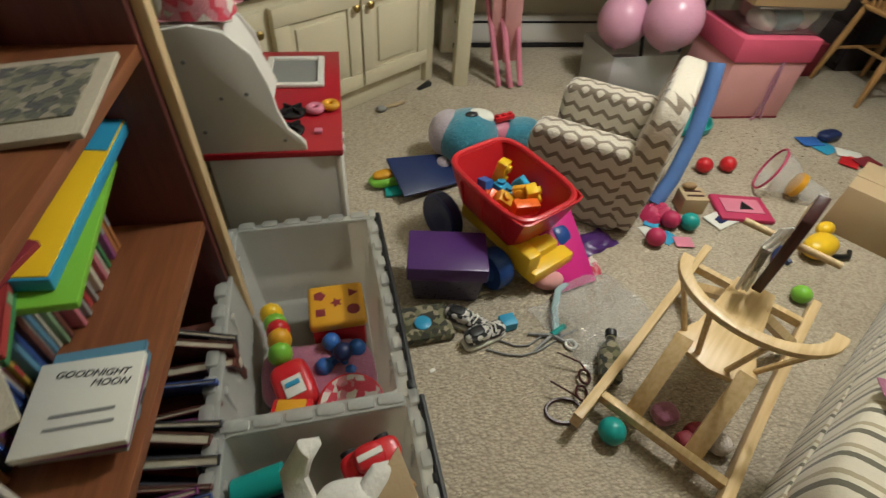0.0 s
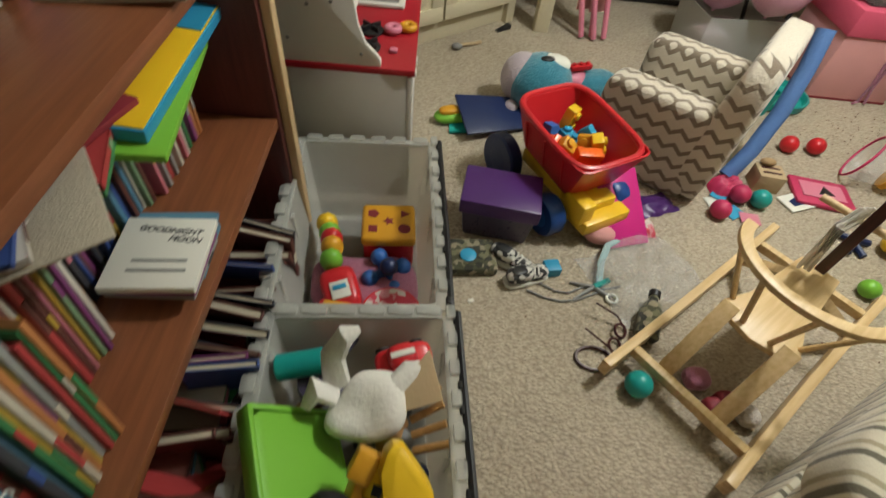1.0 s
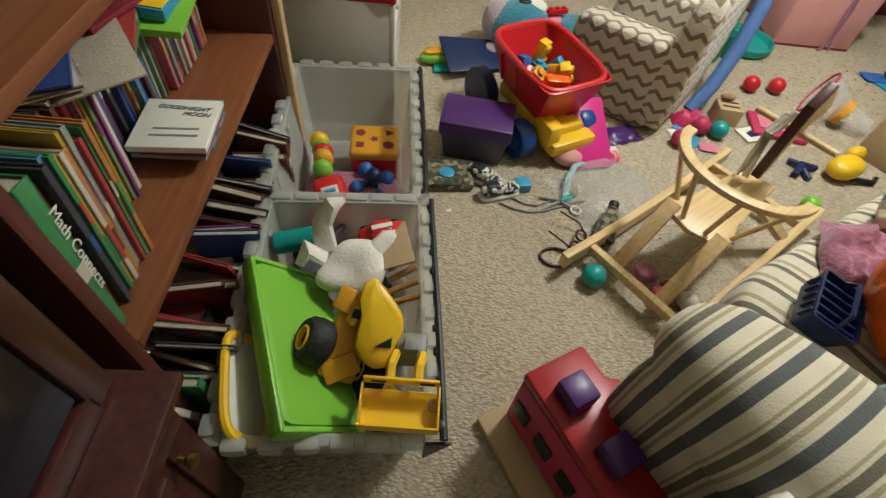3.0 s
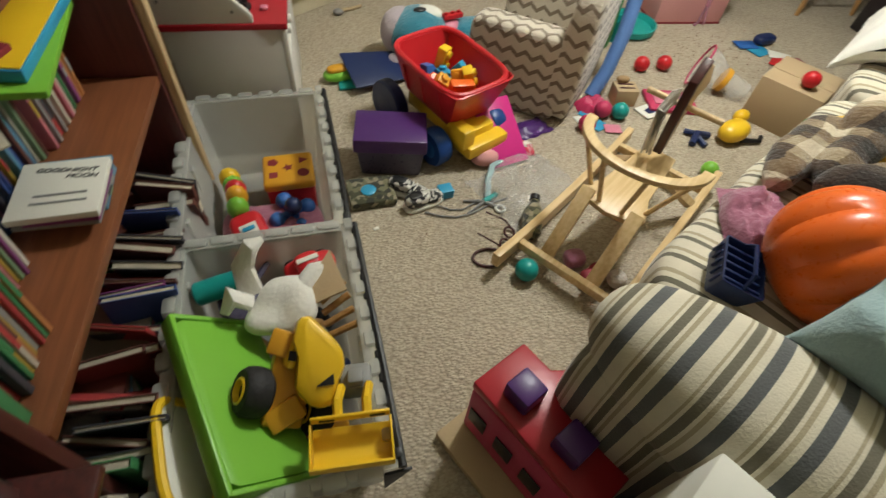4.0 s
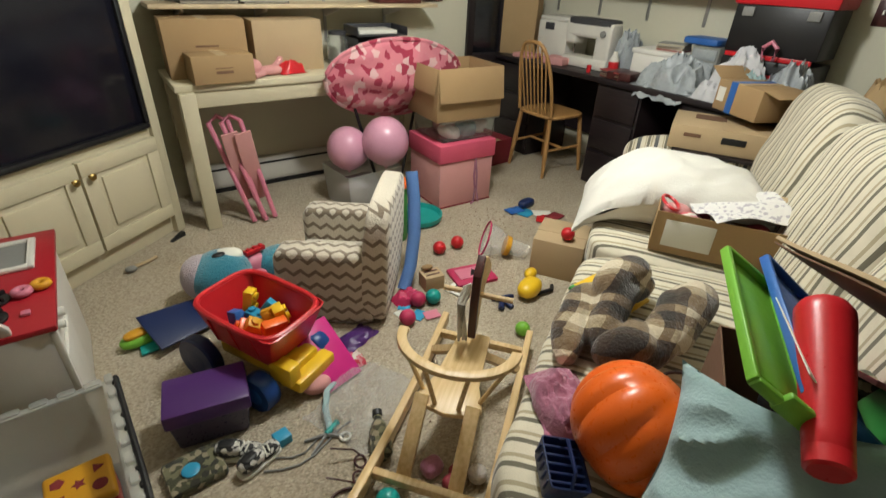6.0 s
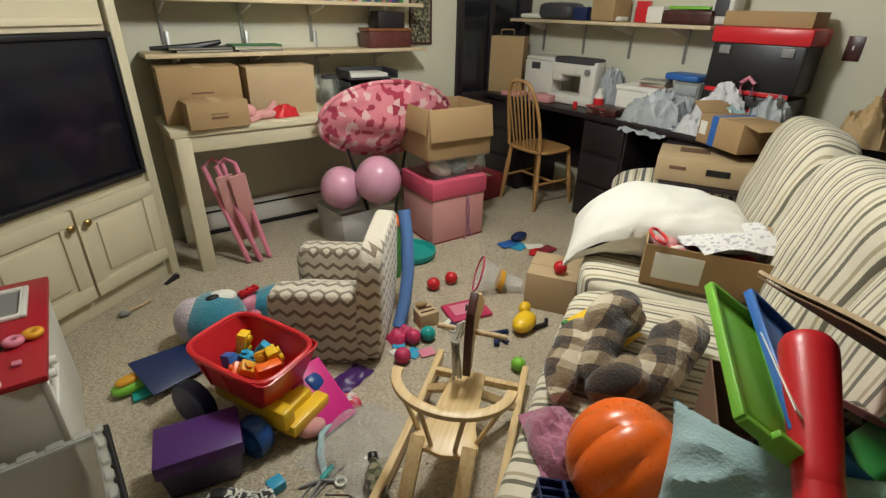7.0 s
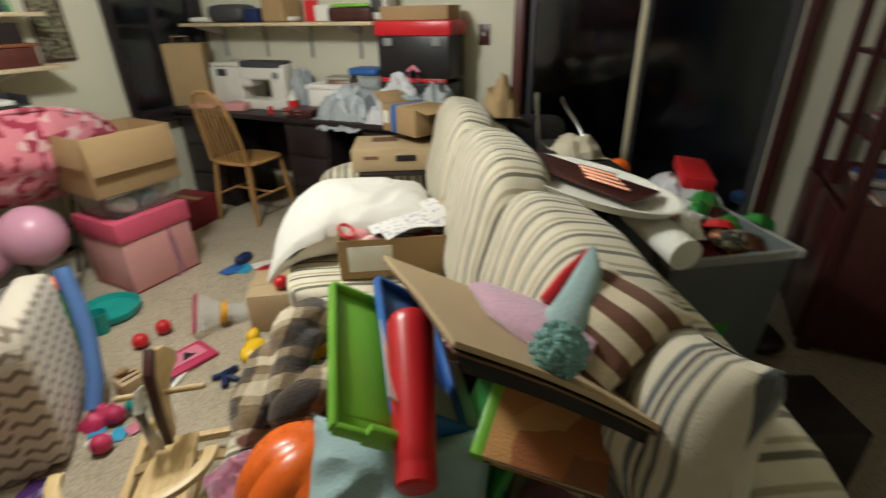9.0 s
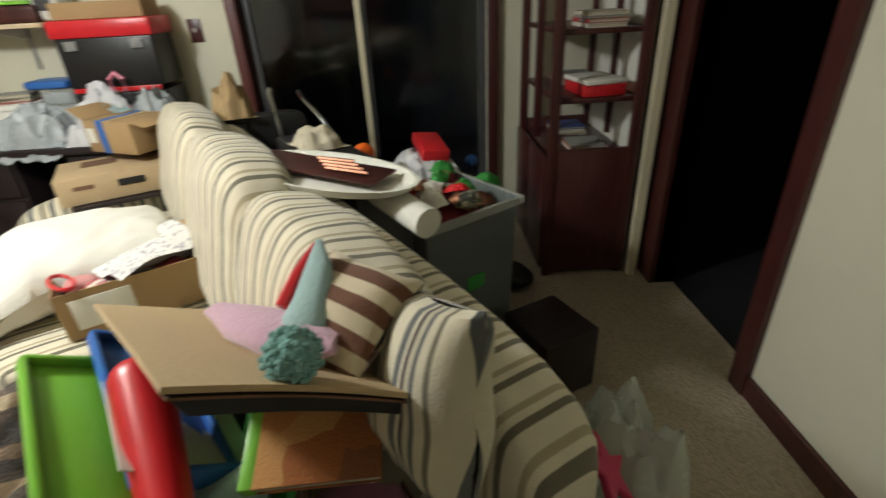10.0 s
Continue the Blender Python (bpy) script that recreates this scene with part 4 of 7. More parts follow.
part("bucket", moved(tray(0.37, 0.28, 0.17, 0.006, 0.72, 0.03), Matrix.Translation((0, 0, 0.135)) @ pose(0, 0, 0, 0, 4, 0)), "red", tr, "red open bucket")
part("bucket_rim", tube([(0.185 * math.copysign(abs(math.cos(a)) ** 0.45, math.cos(a)), 0.140 * math.copysign(abs(math.sin(a)) ** 0.45, math.sin(a)), 0.303 - 0.014 * math.copysign(abs(math.cos(a)) ** 0.45, math.cos(a))) for a in [i * math.pi / 24 for i in range(49)]], 0.011, 8), "red", tr)
part("bucket_rib", join(*[moved(cuboid(0.010, 0.012, 0.11, 0.003), Matrix.Translation((x, -0.119, 0.225)) @ pose(0, 0, 0, 14, 0, 0)) for x in (-0.10, 0.0, 0.10)]), "red", tr)
part("chassis", cuboid(0.34, 0.15, 0.06, 0.012, (0.02, 0, 0.10)), "yellow", tr, "yellow chassis")
part("cab", join(cuboid(0.10, 0.19, 0.05, 0.010, (0.19, 0.01, 0.075)), cuboid(0.10, 0.055, 0.08, 0.010, (0.17, -0.075, 0.125))), "yellow", tr, "yellow cab")


def wheel(parent, x, y, r, w, tyre, hub, m=None):
    a = lathe([(r * 0.55, -w / 2), (r * 0.93, -w / 2), (r, -w * 0.36), (r, w * 0.36), (r * 0.93, w / 2), (r * 0.55, w / 2)], 26)
    base = (m or Matrix()) @ Matrix.Translation((x, y, r)) @ pose(0, 0, 0, 90, 0, 0)
    t = part("wheel", moved(a, base), tyre, parent)
    part("hub", moved(lathe([(r * 0.4, -w * 0.52), (r * 0.5, -w * 0.50), (r * 0.5, w * 0.50), (r * 0.4, w * 0.52)], 20), base), hub, t)
    return t


wheel(tr, 0.12, -0.150, 0.070, 0.06, "blue", "royal")
wheel(tr, -0.16, -0.150, 0.092, 0.05, "navy", "navy")
wheel(tr, -0.14, 0.145, 0.085, 0.05, "navy", "blue")
wheel(tr, 0.13, 0.12, 0.068, 0.06, "blue", "royal")
for i, (x, y, c) in enumerate(((-0.05, 0.03, "sky"), (0.02, -0.03, "mustard"), (0.06, 0.04, "yellow"), (-0.09, -0.03, "royal"), (0.0, 0.07, "sky"), (0.09, -0.02, "orange"), (-0.03, -0.06, "orange"), (0.03, 0.02, "mustard"), (-0.1, 0.05, "yellow"))):
    b = thing("toy_block", "chunky plastic building block in the red bucket", "toy block", TR @ pose(x, y, 0.205 + 0.022 * (i % 3), 20 * i, 35 * i, 50 * i) @ Matrix.Scale(1.4, 4), "blocks in the bucket")
    part("brick_body", cuboid(0.062, 0.032, 0.026, 0.003), c, b)
    for sx in (-0.016, 0.016):
        part("stud", rod(0.010, 0.009, (sx, 0, 0.012), 10), c, b)
solo("toy_tray", prism([(-0.15, -0.1), (0.13, -0.1), (0.16, 0.06), (-0.13, 0.1)], 0.012, 0.004), "navy", "dark blue plastic tray standing by the truck", "toy tray", pose(0.43, 1.80, 0.05, 16, 6, 24))
solo("folder", prism([(-0.075, -0.14), (0.085, -0.13), (0.075, 0.13), (-0.085, 0.12)], 0.006, 0.002), "magenta", "magenta plastic panel leaning on the truck", "plastic panel", pose(0.835, 1.265, 0.085, 34, 4, 14))

# ---- purple-lidded box ----
pb = thing("shoe_box_tub", "small smoky plastic box with a purple lid", "storage box", pose(0.42, 1.225, 0, 0, 0, -9))
part("body", moved(tray(0.235, 0.16, 0.115, 0.003, 0.88, 0.012), Matrix()), "violet_clear", pb, "smoky see-through body")
part("lid", cuboid(0.25, 0.175, 0.055, 0.007, (0, 0, 0.138)), "purple", pb, "purple lid")

# ---- plush owl behind the truck ----
ow = thing("plush_owl", "round teal plush toy with big eyes", "plush toy", pose(0.63, 1.93, 0, 0, 0, 10) @ Matrix.Scale(1.08, 4))
part("head", ball(0.118, (0, 0, 0.115), (1.05, 0.98, 0.95), 4), "teal_fur", ow, "teal fur head")
part("cheek", ball(0.098, (-0.062, 0.035, 0.118), (0.85, 0.9, 1.0)), "pale_fur", ow, "pale lilac cheek")
part("paw", ball(0.035, (-0.115, -0.045, 0.035), (0.9, 0.9, 1.0)), "pale_fur", ow, "pale lilac paw")
e = part("eye", ball(0.07, (0.025, 0.0, 0.192), (1.1, 0.72, 0.52)), "paper", ow, "white eye patch")
part("pupil", ball(0.024, (0.0, -0.016, 0.222), (1.15, 0.75, 0.4), 3), "black", e)
part("body", rbox(0.20, 0.13, 0.13, 2.6, 10, (0.245, 0.03, 0.075), 0.01), "teal_fur", ow, "teal fur body")
part("belly", rbox(0.12, 0.12, 0.12, 2.6, 10, (0.150, 0.05, 0.085), 0.01), "pink", ow, "pink middle")
part("foot", ball(0.03, (0.135, -0.055, 0.09), (1.1, 0.9, 0.9)), "pink", ow)
solo("toy_bricks", join(cuboid(0.10, 0.03, 0.022, 0.003, (0, 0, 0.011)), *[rod(0.009, 0.01, (-0.033 + 0.033 * i, 0, 0.02), 10) for i in range(3)]), "red", "red building brick on the plush toy", "toy brick", pose(0.80, 2.00, 0.162, 0, 0, 20))

# ---- rocking horse ----
RH = pose(1.07, 0.77, 0, 0, 0, 38)
rh = thing("rocking_horse", "birch plywood rocking horse with a curved backrest", "rocking horse", RH)
for s in (-1, 1):
    pts = [(-0.38 + 0.89 * i / 16, 0.022 + 0.030 * ((i - 8) / 8) ** 2) for i in range(17)]
    top = [(x, z + 0.040) for x, z in pts][::-1]
    part("runner", prism([(x, z - 0.012) for x, z in pts] + top, 0.026, 0.003, Matrix.Translation((0, 0.178 * s + 0.013, 0)) @ pose(0, 0, 0, 90, 0, 0)), "birch", rh, "curved birch runner")
    part("leg", prism([(-0.022, 0), (0.022, 0), (0.022, 0.245), (-0.022, 0.245)], 0.020, 0.003, Matrix.Translation((-0.25, 0.080 * s, 0.055)) @ pose(0, 0, 0, 0, 42, 0) @ pose(0, 0, 0, 90, 0, 90)), "birch", rh, "flat sloping leg slat")
    part("leg", tube([(0.30, 0.165 * s, 0.06), (0.18, 0.045 * s, 0.20)], 0.019, 4), "birch", rh)
for x, z in ((-0.265, 0.060), (0.40, 0.066)):
    part("crossbar", cuboid(0.024, 0.33, 0.030, 0.003, (x, 0, z)), "birch", rh)
seat = [(-0.075, -0.105), (-0.05, -0.100), (0.02, -0.075), (0.27, -0.055), (0.27, 0.055), (0.02, 0.075), (-0.05, 0.100), (-0.075, 0.105), (-0.085, 0.088), (-0.105, 0.06), (-0.118, 0), (-0.105, -0.06), (-0.085, -0.088)]
part("seat", prism(seat, 0.018, 0.004, Matrix.Translation((0, 0, 0.195))), "birch", rh, "shaped plywood seat")
arc = [radians(a) for a in range(88, 273, 8)]
outer = [(0.155 * math.cos(a), 0.192 * math.sin(a)) for a in arc]
inner = [(0.124 * math.cos(a), 0.160 * math.sin(a)) for a in arc][::-1]
part("back_hoop", prism(outer + inner, 0.018, 0.004, Matrix.Translation((0.015, 0, 0.372))), "birch", rh, "curved plywood back hoop")
for a in (112, 158, 202, 248):
    c, d = math.cos(radians(a)), math.sin(radians(a))
    part("spindle", tube([(-0.01 + 0.085 * c, 0.098 * d, 0.211), (0.015 + 0.140 * c, 0.176 * d, 0.374)], 0.0075, 8), "birch", rh)
for i in range(14):
    y = 0.018 + 0.005 * (i % 5)
    x = 0.196 - 0.006 * (i % 3)
    part("yarn", tube([(0.20, y, 0.47 - 0.004 * i), (x - 0.012, y + 0.012, 0.40), (x - 0.008 + 0.003 * (i % 4), y + 0.008, 0.32), (x, y + 0.004 * (i % 3), 0.235 + 0.012 * (i % 4))], 0.0048, 5), "linen", rh, "pale yarn strand of the mane")
head = [(0.20, 0.252), (0.245, 0.252), (0.27, 0.35), (0.33, 0.40), (0.40, 0.40), (0.41, 0.43), (0.34, 0.50), (0.27, 0.53), (0.22, 0.48), (0.20, 0.38)]
part("head", prism(head, 0.020, 0.004, Matrix.Translation((0, 0.010, 0)) @ pose(0, 0, 0, 90, 0, 0)), "birch", rh, "flat plywood horse head")
mane = [(0.19, 0.252), (0.203, 0.252), (0.207, 0.38), (0.225, 0.48), (0.272, 0.532), (0.262, 0.548), (0.205, 0.495), (0.188, 0.38)]
part("mane", prism(mane, 0.028, 0.004, Matrix.Translation((0, 0.014, 0)) @ pose(0, 0, 0, 90, 0, 0)), "mahogany", rh, "dark brown mane strip")
part("handle", tube([(0.25, -0.12, 0.40), (0.25, 0.12, 0.40)], 0.010, 10), "pine", rh, "round handlebar")

# ---- pink tub, boxes and balloons by the wall ----
pk = thing("toy_bin", "pink fabric storage bin with a hot pink band", "storage bin", pose(2.215, 2.405, 0, 0, 0, -2))
part("body", cuboid(0.405, 0.375, 0.30, 0.008, (0, 0, 0.155)), "rose_fabric", pk)
part("foot_band", cuboid(0.409, 0.379, 0.012, 0.003, (0, 0, 0.006)), "dark_red", pk, "dark bottom edge")
part("band", cuboid(0.425, 0.395, 0.115, 0.008, (0, 0, 0.362)), "coral", pk, "coral pink lid band")
part("strap", tube([(0.06, -0.196, 0.31), (0.055, -0.194, 0.20), (0.07, -0.194, 0.10), (0.06, -0.20, 0.012), (0.03, -0.215, 0.008)], 0.007, 6), "mauve", pk, "dangling strap")
part("strap", tube([(0.06, -0.196, 0.31), (0.078, -0.194, 0.20), (0.083, -0.196, 0.08), (0.09, -0.21, 0.008)], 0.006, 6), "mauve", pk, "dangling strap")
cb = thing("clear_tub", "clear plastic tub full of cloth and papers", "storage tub", pose(2.235, 2.42, 0.4215, 0, 0, -2))
part("body", tray(0.41, 0.36, 0.135, 0.003, 0.93, 0.01), "clear", cb)
part("rim", join(cuboid(0.43, 0.015, 0.012, 0.003, (0, 0.185, 0.13)), cuboid(0.43, 0.015, 0.012, 0.003, (0, -0.185, 0.13)), cuboid(0.015, 0.355, 0.012, 0.003, (0.208, 0, 0.13)), cuboid(0.015, 0.355, 0.012, 0.003, (-0.208, 0, 0.13))), "frost", cb, "cloudy rim")
for i, (x, y, c) in enumerate(((-0.10, -0.10, "linen"), (0.02, -0.11, "aqua_cloth"), (0.12, -0.09, "paper"), (-0.06, 0.05, "rose_fabric"), (0.09, 0.06, "linen"))):
    part("contents", rbox(0.13, 0.11, 0.09, 2.4, 7, (x, y, 0.055), 0.03, 16, i * 2.0), c, cb, "jumbled cloth inside")


def carton(name, sx, sy, h, m, label, flaps=(0, 0, 0, 0), material="cardboard", open_top=True, group=""):
    """A carton; flaps: the degrees by which each top flap stands from upright (front, back, left, right), None for none."""
    c = thing(name, label, "cardboard box", m, group)
    if open_top:
        part("body", tray(sx, sy, h, 0.004, 1.0, 0.002), material, c)
        # bottom takes the darker copy, so the carton's inner shade is painted in
        part("inside_bottom", cuboid(sx - 0.014, sy - 0.014, 0.003, 0, (0, 0, 0.008)), "cardboard_shade_print", c)
    else:
        part("body", cuboid(sx, sy, h, 0.003, (0, 0, h / 2)), material, c)
        part("tape", cuboid(0.05, sy + 0.003, 0.002, 0, (0, 0, h + 0.001)), "cardboard_pale", c, "tape strip")
    for k, a in enumerate(flaps):
        if a is None:
            continue
        w, off, turn = ((sx, sy, 0), (sx, sy, 180), (sy, sx, -90), (sy, sx, 90))[k]
        length = sy / 2 if k < 2 else sx * 0.32
        f = cuboid(w - 0.006, 0.004, length, 0.001, (0, 0, length / 2))
        part("flap", moved(f, pose(0, 0, 0, 0, 0, turn) @ Matrix.Translation((0, -off / 2 + 0.001, h)) @ pose(0, 0, 0, a, 0, 0)), material, c)
    return c


carton("carton", 0.455, 0.375, 0.30, pose(2.215, 2.405, 0.560, 0, 0, -4), "open brown carton with flaps folded out, on the bins", (171, 168, 172, 176))
carton("carton", 0.30, 0.30, 0.20, pose(2.86, 2.83, 0.0, 0, 0, 5), "brown carton with a dark red side", (None,) * 4, "dark_red", False)
for x, y, z, r in ((1.75, 2.45, 0.425, 0.142), (1.57, 2.60, 0.365, 0.128)):
    bl = thing("balloon", "round pink party balloon", "balloon", pose(x, y, z), "pink balloons")
    part("latex", lathe([(0.006, -r * 1.12)] + [(r * math.sin(a * math.pi / 20) * (1 - 0.06 * (a < 6)), -r * math.cos(a * math.pi / 20) * 1.05) for a in range(2, 21)], 28), "balloon", bl)
    part("knot", ball(0.009, (0, 0, -r * 1.14), sub=2), "balloon", bl)
hp = thing("laundry_tub", "clear plastic tub under the balloons", "storage tub", pose(1.66, 2.60, 0, 0, 0, 5))
part("body", tray(0.40, 0.34, 0.25, 0.003, 0.9, 0.02), "frost", hp)
part("contents", rbox(0.30, 0.24, 0.14, 4, 8, (0, 0, 0.09), 0.02), "pale_fur", hp, "pale cloth inside")


def quilt_fn(u, v):
    a, b = (u - 0.5) * 2, (v - 0.5) * 2
    k = math.sqrt(1 - 0.5 * b * b)
    l = math.sqrt(1 - 0.5 * a * a)
    x, z = a * k, b * l
    r = x * x + z * z
    return (0.46 * x + 0.10 * z, 0.16 - 0.10 * (1 - r) + 0.02 * noise.noise(Vector((u * 5, v * 5, 1))), 0.245 * z)


seatq = thing("saucer_seat", "pink butterfly print folding saucer seat leaning on the boxes", "folding seat", pose(1.93, 2.44, 0.71, 16, 12, 4))
part("cushion", sheet(34, 30, quilt_fn, 0.022), "quilt", seatq)
rimp = [(0.462 * math.cos(a) + 0.10 * math.sin(a), 0.165, 0.247 * math.sin(a)) for a in [i * math.pi / 20 for i in range(41)]]
part("rim", tube(rimp, 0.014, 8), "quilt", seatq, "padded piping")
part("leg", tube([(-0.30, 0.18, -0.12), (0.02, 0.02, -0.70)], 0.010, 8), "black", seatq)
part("leg", tube([(0.20, 0.18, -0.12), (0.18, 0.02, -0.64)], 0.010, 8), "black", seatq)
for dx in (0.0, 0.09):
    rk = thing("folded_chair", "pink folded toddler chair leaning under the table", "folding chair", pose(0.86 + dx * 0.7, 2.72 - dx * 0.2, 0), "pink folded chairs")
    part("frame", tube([(0.10, -0.10, 0.012), (-0.02, 0.06, 0.57), (0.03, 0.07, 0.60), (0.08, 0.06, 0.57), (0.16, -0.08, 0.012)], 0.014, 8), "pink", rk)
    part("panel", moved(cuboid(0.09, 0.010, 0.46, 0.003), pose(0.085, -0.02, 0.32, 14, -9, 0)), "rose_fabric", rk)

# ---- books and papers in the bookshelf ----
WORDS = ["red", "navy blue", "cream", "green", "mustard", "black", "plum", "white", "teal blue", "rust", "grey", "dark brown", "pink", "sage green"]


def book(t, h, d, k, m, note="standing on the shelf", group="books on the shelf"):
    """Spine at x = 0 facing +x, thickness along y, height along z."""
    b = thing("book", "%s children's book %s" % (WORDS[k], note), "book", m, group)
    part("cover", join(cuboid(0.003, t, h, 0.001, (-0.0015, 0, h / 2)), cuboid(d, 0.002, h, 0, (-d / 2, t / 2 - 0.001, h / 2)), cuboid(d, 0.002, h, 0, (-d / 2, -t / 2 + 0.001, h / 2))), BOOKS[k], b)
    part("page_block", cuboid(d - 0.008, max(0.002, t - 0.005), h - 0.008, 0, (-d / 2 - 0.001, 0, h / 2)), "pages", b)
    if RNG.random() < 0.6:
        part("spine_label", cuboid(0.001, t * 0.8, h * RNG.uniform(0.08, 0.3), 0, (0.0008, 0, h * RNG.uniform(0.3, 0.7))), BOOKS[RNG.randrange(14)], b, "printed spine label")
    return b


def row(y0, y1, x, z, lo, hi, tmin=0.006, tmax=0.02, lean=0.0):
    y = y0
    while y < y1:
        t = RNG.uniform(tmin, tmax)
        h = RNG.uniform(lo, hi)
        book(t, h, h * 0.62, RNG.randrange(14), pose(x - RNG.uniform(0, 0.02), y + t / 2, z + 0.001, RNG.uniform(-1, 1) + lean, 0, RNG.uniform(-2, 2)))
        y += t + 0.0015


def flat_pile(x, y, z, n, w, d, turn, note="lying on the pile", ks=None, jitter=6):
    """Books lying flat, from the bottom up."""
    for i in range(n):
        t = RNG.uniform(0.006, 0.018)
        k = ks[i] if ks else RNG.randrange(14)
        book(t, w * RNG.uniform(0.85, 1.0), d * RNG.uniform(0.85, 1.0), k, pose(x, y, z + t / 2) @ pose(0, 0, 0, 0, 0, turn + RNG.uniform(-jitter, jitter)) @ pose(d / 2, -w / 2, 0, -90, 0, 0), note)
        z += t + 0.001
    return z


SH = 0.481
g = book(0.030, 0.285, 0.21, 3, pose(-0.215, 0.178, SH, -4, 0, 0), "with a thick spine")
lettering("Math Connects", 0.024, g, "paper", pose(0.0012, 0.007, 0.16, 90, 90, 90))
row(0.202, 0.33, -0.22, SH, 0.24, 0.27, 0.006, 0.011, -4)
row(0.335, 0.47, -0.29, SH, 0.22, 0.25, 0.005, 0.011, -3)
row(0.475, 0.78, -0.345, SH, 0.18, 0.22, 0.005, 0.011, 0)
row(0.785, 0.99, -0.33, SH, 0.17, 0.21, 0.007, 0.015, 0)
# large books lying across the row
big = thing("picture_book", "large yellow and sky blue picture book lying across the others", "book", pose(-0.335, 0.865, SH + 0.245, 0, 6, 2))
part("cover", cuboid(0.17, 0.40, 0.003, 0.001, (0, 0, 0.012)), "yellow", big, "yellow cover")
part("board", cuboid(0.176, 0.408, 0.022, 0.002), "sky", big, "sky blue edge")
part("cover_picture", cuboid(0.165, 0.10, 0.002, 0, (0, 0.14, 0.0145)), "sky", big, "sky blue corner of the cover")
grn = thing("picture_book", "lime green picture book lying across the others", "book", pose(-0.33, 0.80, SH + 0.222, 0, 5, 8))
part("cover", cuboid(0.19, 0.34, 0.014, 0.002), "lime", grn)
rdb = thing("picture_book", "dark red picture book lying across the others", "book", pose(-0.36, 0.66, SH + 0.262, 0, 4, -14))
part("cover", cuboid(0.15, 0.17, 0.012, 0.002), "dark_red", rdb)
flat_pile(-0.35, 0.62, SH + 0.224, 2, 0.19, 0.15, 14, "lying across the standing books", [3, 0], 5)
flat_pile(-0.36, 0.45, SH + 0.252, 2, 0.17, 0.13, 30, "lying across the standing books", [7, 1], 8)
solo("paper_folder", cuboid(0.14, 0.19, 0.004, 0.001), "pages", "pale card folder sticking out over the books", "folder", pose(-0.30, 0.50, SH + 0.247, 0, -6, 35))
# the stack with the white picture book
z = flat_pile(-0.275, 0.655, SH, 2, 0.14, 0.14, 6, "under the white picture book", [8, 8], 2)
z = flat_pile(-0.26, 0.60, z, 2, 0.145, 0.14, 3, "under the white picture book", [10, 6], 2)
mb = thing("picture_book", "white board book with a slanted black title", "book", pose(-0.26, 0.60, z + 0.008, 0, 0, 4))
part("cover", cuboid(0.145, 0.150, 0.014, 0.002), "paper", mb)
lettering("GOODNIGHT", 0.0165, mb, "ink", pose(0.004, 0.040, 0.0078, 0, 0, -6), 0.0006, 0.3)
lettering("MOON", 0.0165, mb, "ink", pose(0.032, 0.020, 0.0078, 0, 0, -6), 0.0006, 0.3)
for yy, w in ((-0.020, 0.085), (-0.040, 0.09)):
    part("text_line", cuboid(w, 0.005, 0.0006, 0, (0.006, yy, 0.0079)), "grey", mb, "line of small print")
# lower shelf: untidy piles that stick out
zz = 0.083
for y in (0.22, 0.36, 0.50, 0.63, 0.77, 0.92):
    flat_pile(-0.315 + RNG.uniform(-0.02, 0.02), y, zz, 10, 0.15, 0.19, RNG.uniform(-25, 25), "in an untidy pile on the bottom shelf", [RNG.choice((0, 5, 11, 6, 3, 11, 5, 2, 10, 12)) for _ in range(10)], 16)
for i in range(26):
    y = 0.17 + 0.032 * i
    h = RNG.uniform(0.19, 0.24)
    book(RNG.uniform(0.008, 0.02), h, 0.14, RNG.choice((0, 5, 11, 6, 3, 11, 5, 2, 5, 12, 1)), pose(-0.170 + RNG.uniform(-0.02, 0.02), y, 0.085, RNG.uniform(4, 30), RNG.uniform(-2, 14), RNG.uniform(-12, 12)), "leaning out of the bottom shelf")
# upper shelf
row(0.55, 1.02, -0.37, 0.871, 0.20, 0.26, 0.01, 0.03)
row(0.18, 0.52, -0.36, 0.871, 0.20, 0.26, 0.01, 0.03)
fr = thing("framed_print", "dark picture in a pale frame lying on the shelf", "picture frame", pose(-0.27, 0.86, 0.876, 0, -4, 6))
part("rim", cuboid(0.19, 0.24, 0.010, 0.002), "pages", fr, "pale frame")
part("picture", cuboid(0.15, 0.17, 0.003, 0, (0, 0.01, 0.006)), "camo", fr, "dark brown print")

# ---- toys in the far tub ----
FZ = 0.012
ss = thing("shape_sorter", "yellow shape sorter cube with cut-out holes", "shape sorter", pose(0.075, 1.07, FZ, 0, 0, 4))
part("box", cuboid(0.145, 0.135, 0.11, 0.010, (0, 0, 0.055)), "red", ss, "red lower box")
part("lid", cuboid(0.155, 0.145, 0.035, 0.012, (0, 0, 0.115), 3), "mustard", ss, "yellow lid")
holes = [(-0.045, 0.03, 5, 1.0), (0.0, 0.0, 10, 0.5), (0.045, 0.03, 3, 1.0), (-0.045, -0.03, 8, 0.7), (0.045, -0.03, 24, 1.0)]
for x, y, n, dip in holes:
    poly = [(0.018 * (1 if i % 2 else dip) * math.cos(2 * math.pi * i / n), 0.018 * (1 if i % 2 else dip) * math.sin(2 * math.pi * i / n)) for i in range(n)]
    part("hole", prism(poly, 0.0015, 0, pose(x, y, 0.132)), "dark_red", ss, "shaped hole with dark red inside")
ph = thing("toy_phone", "red toy telephone with a white face", "toy phone", pose(-0.035, 0.875, FZ, 14, -6, 20))
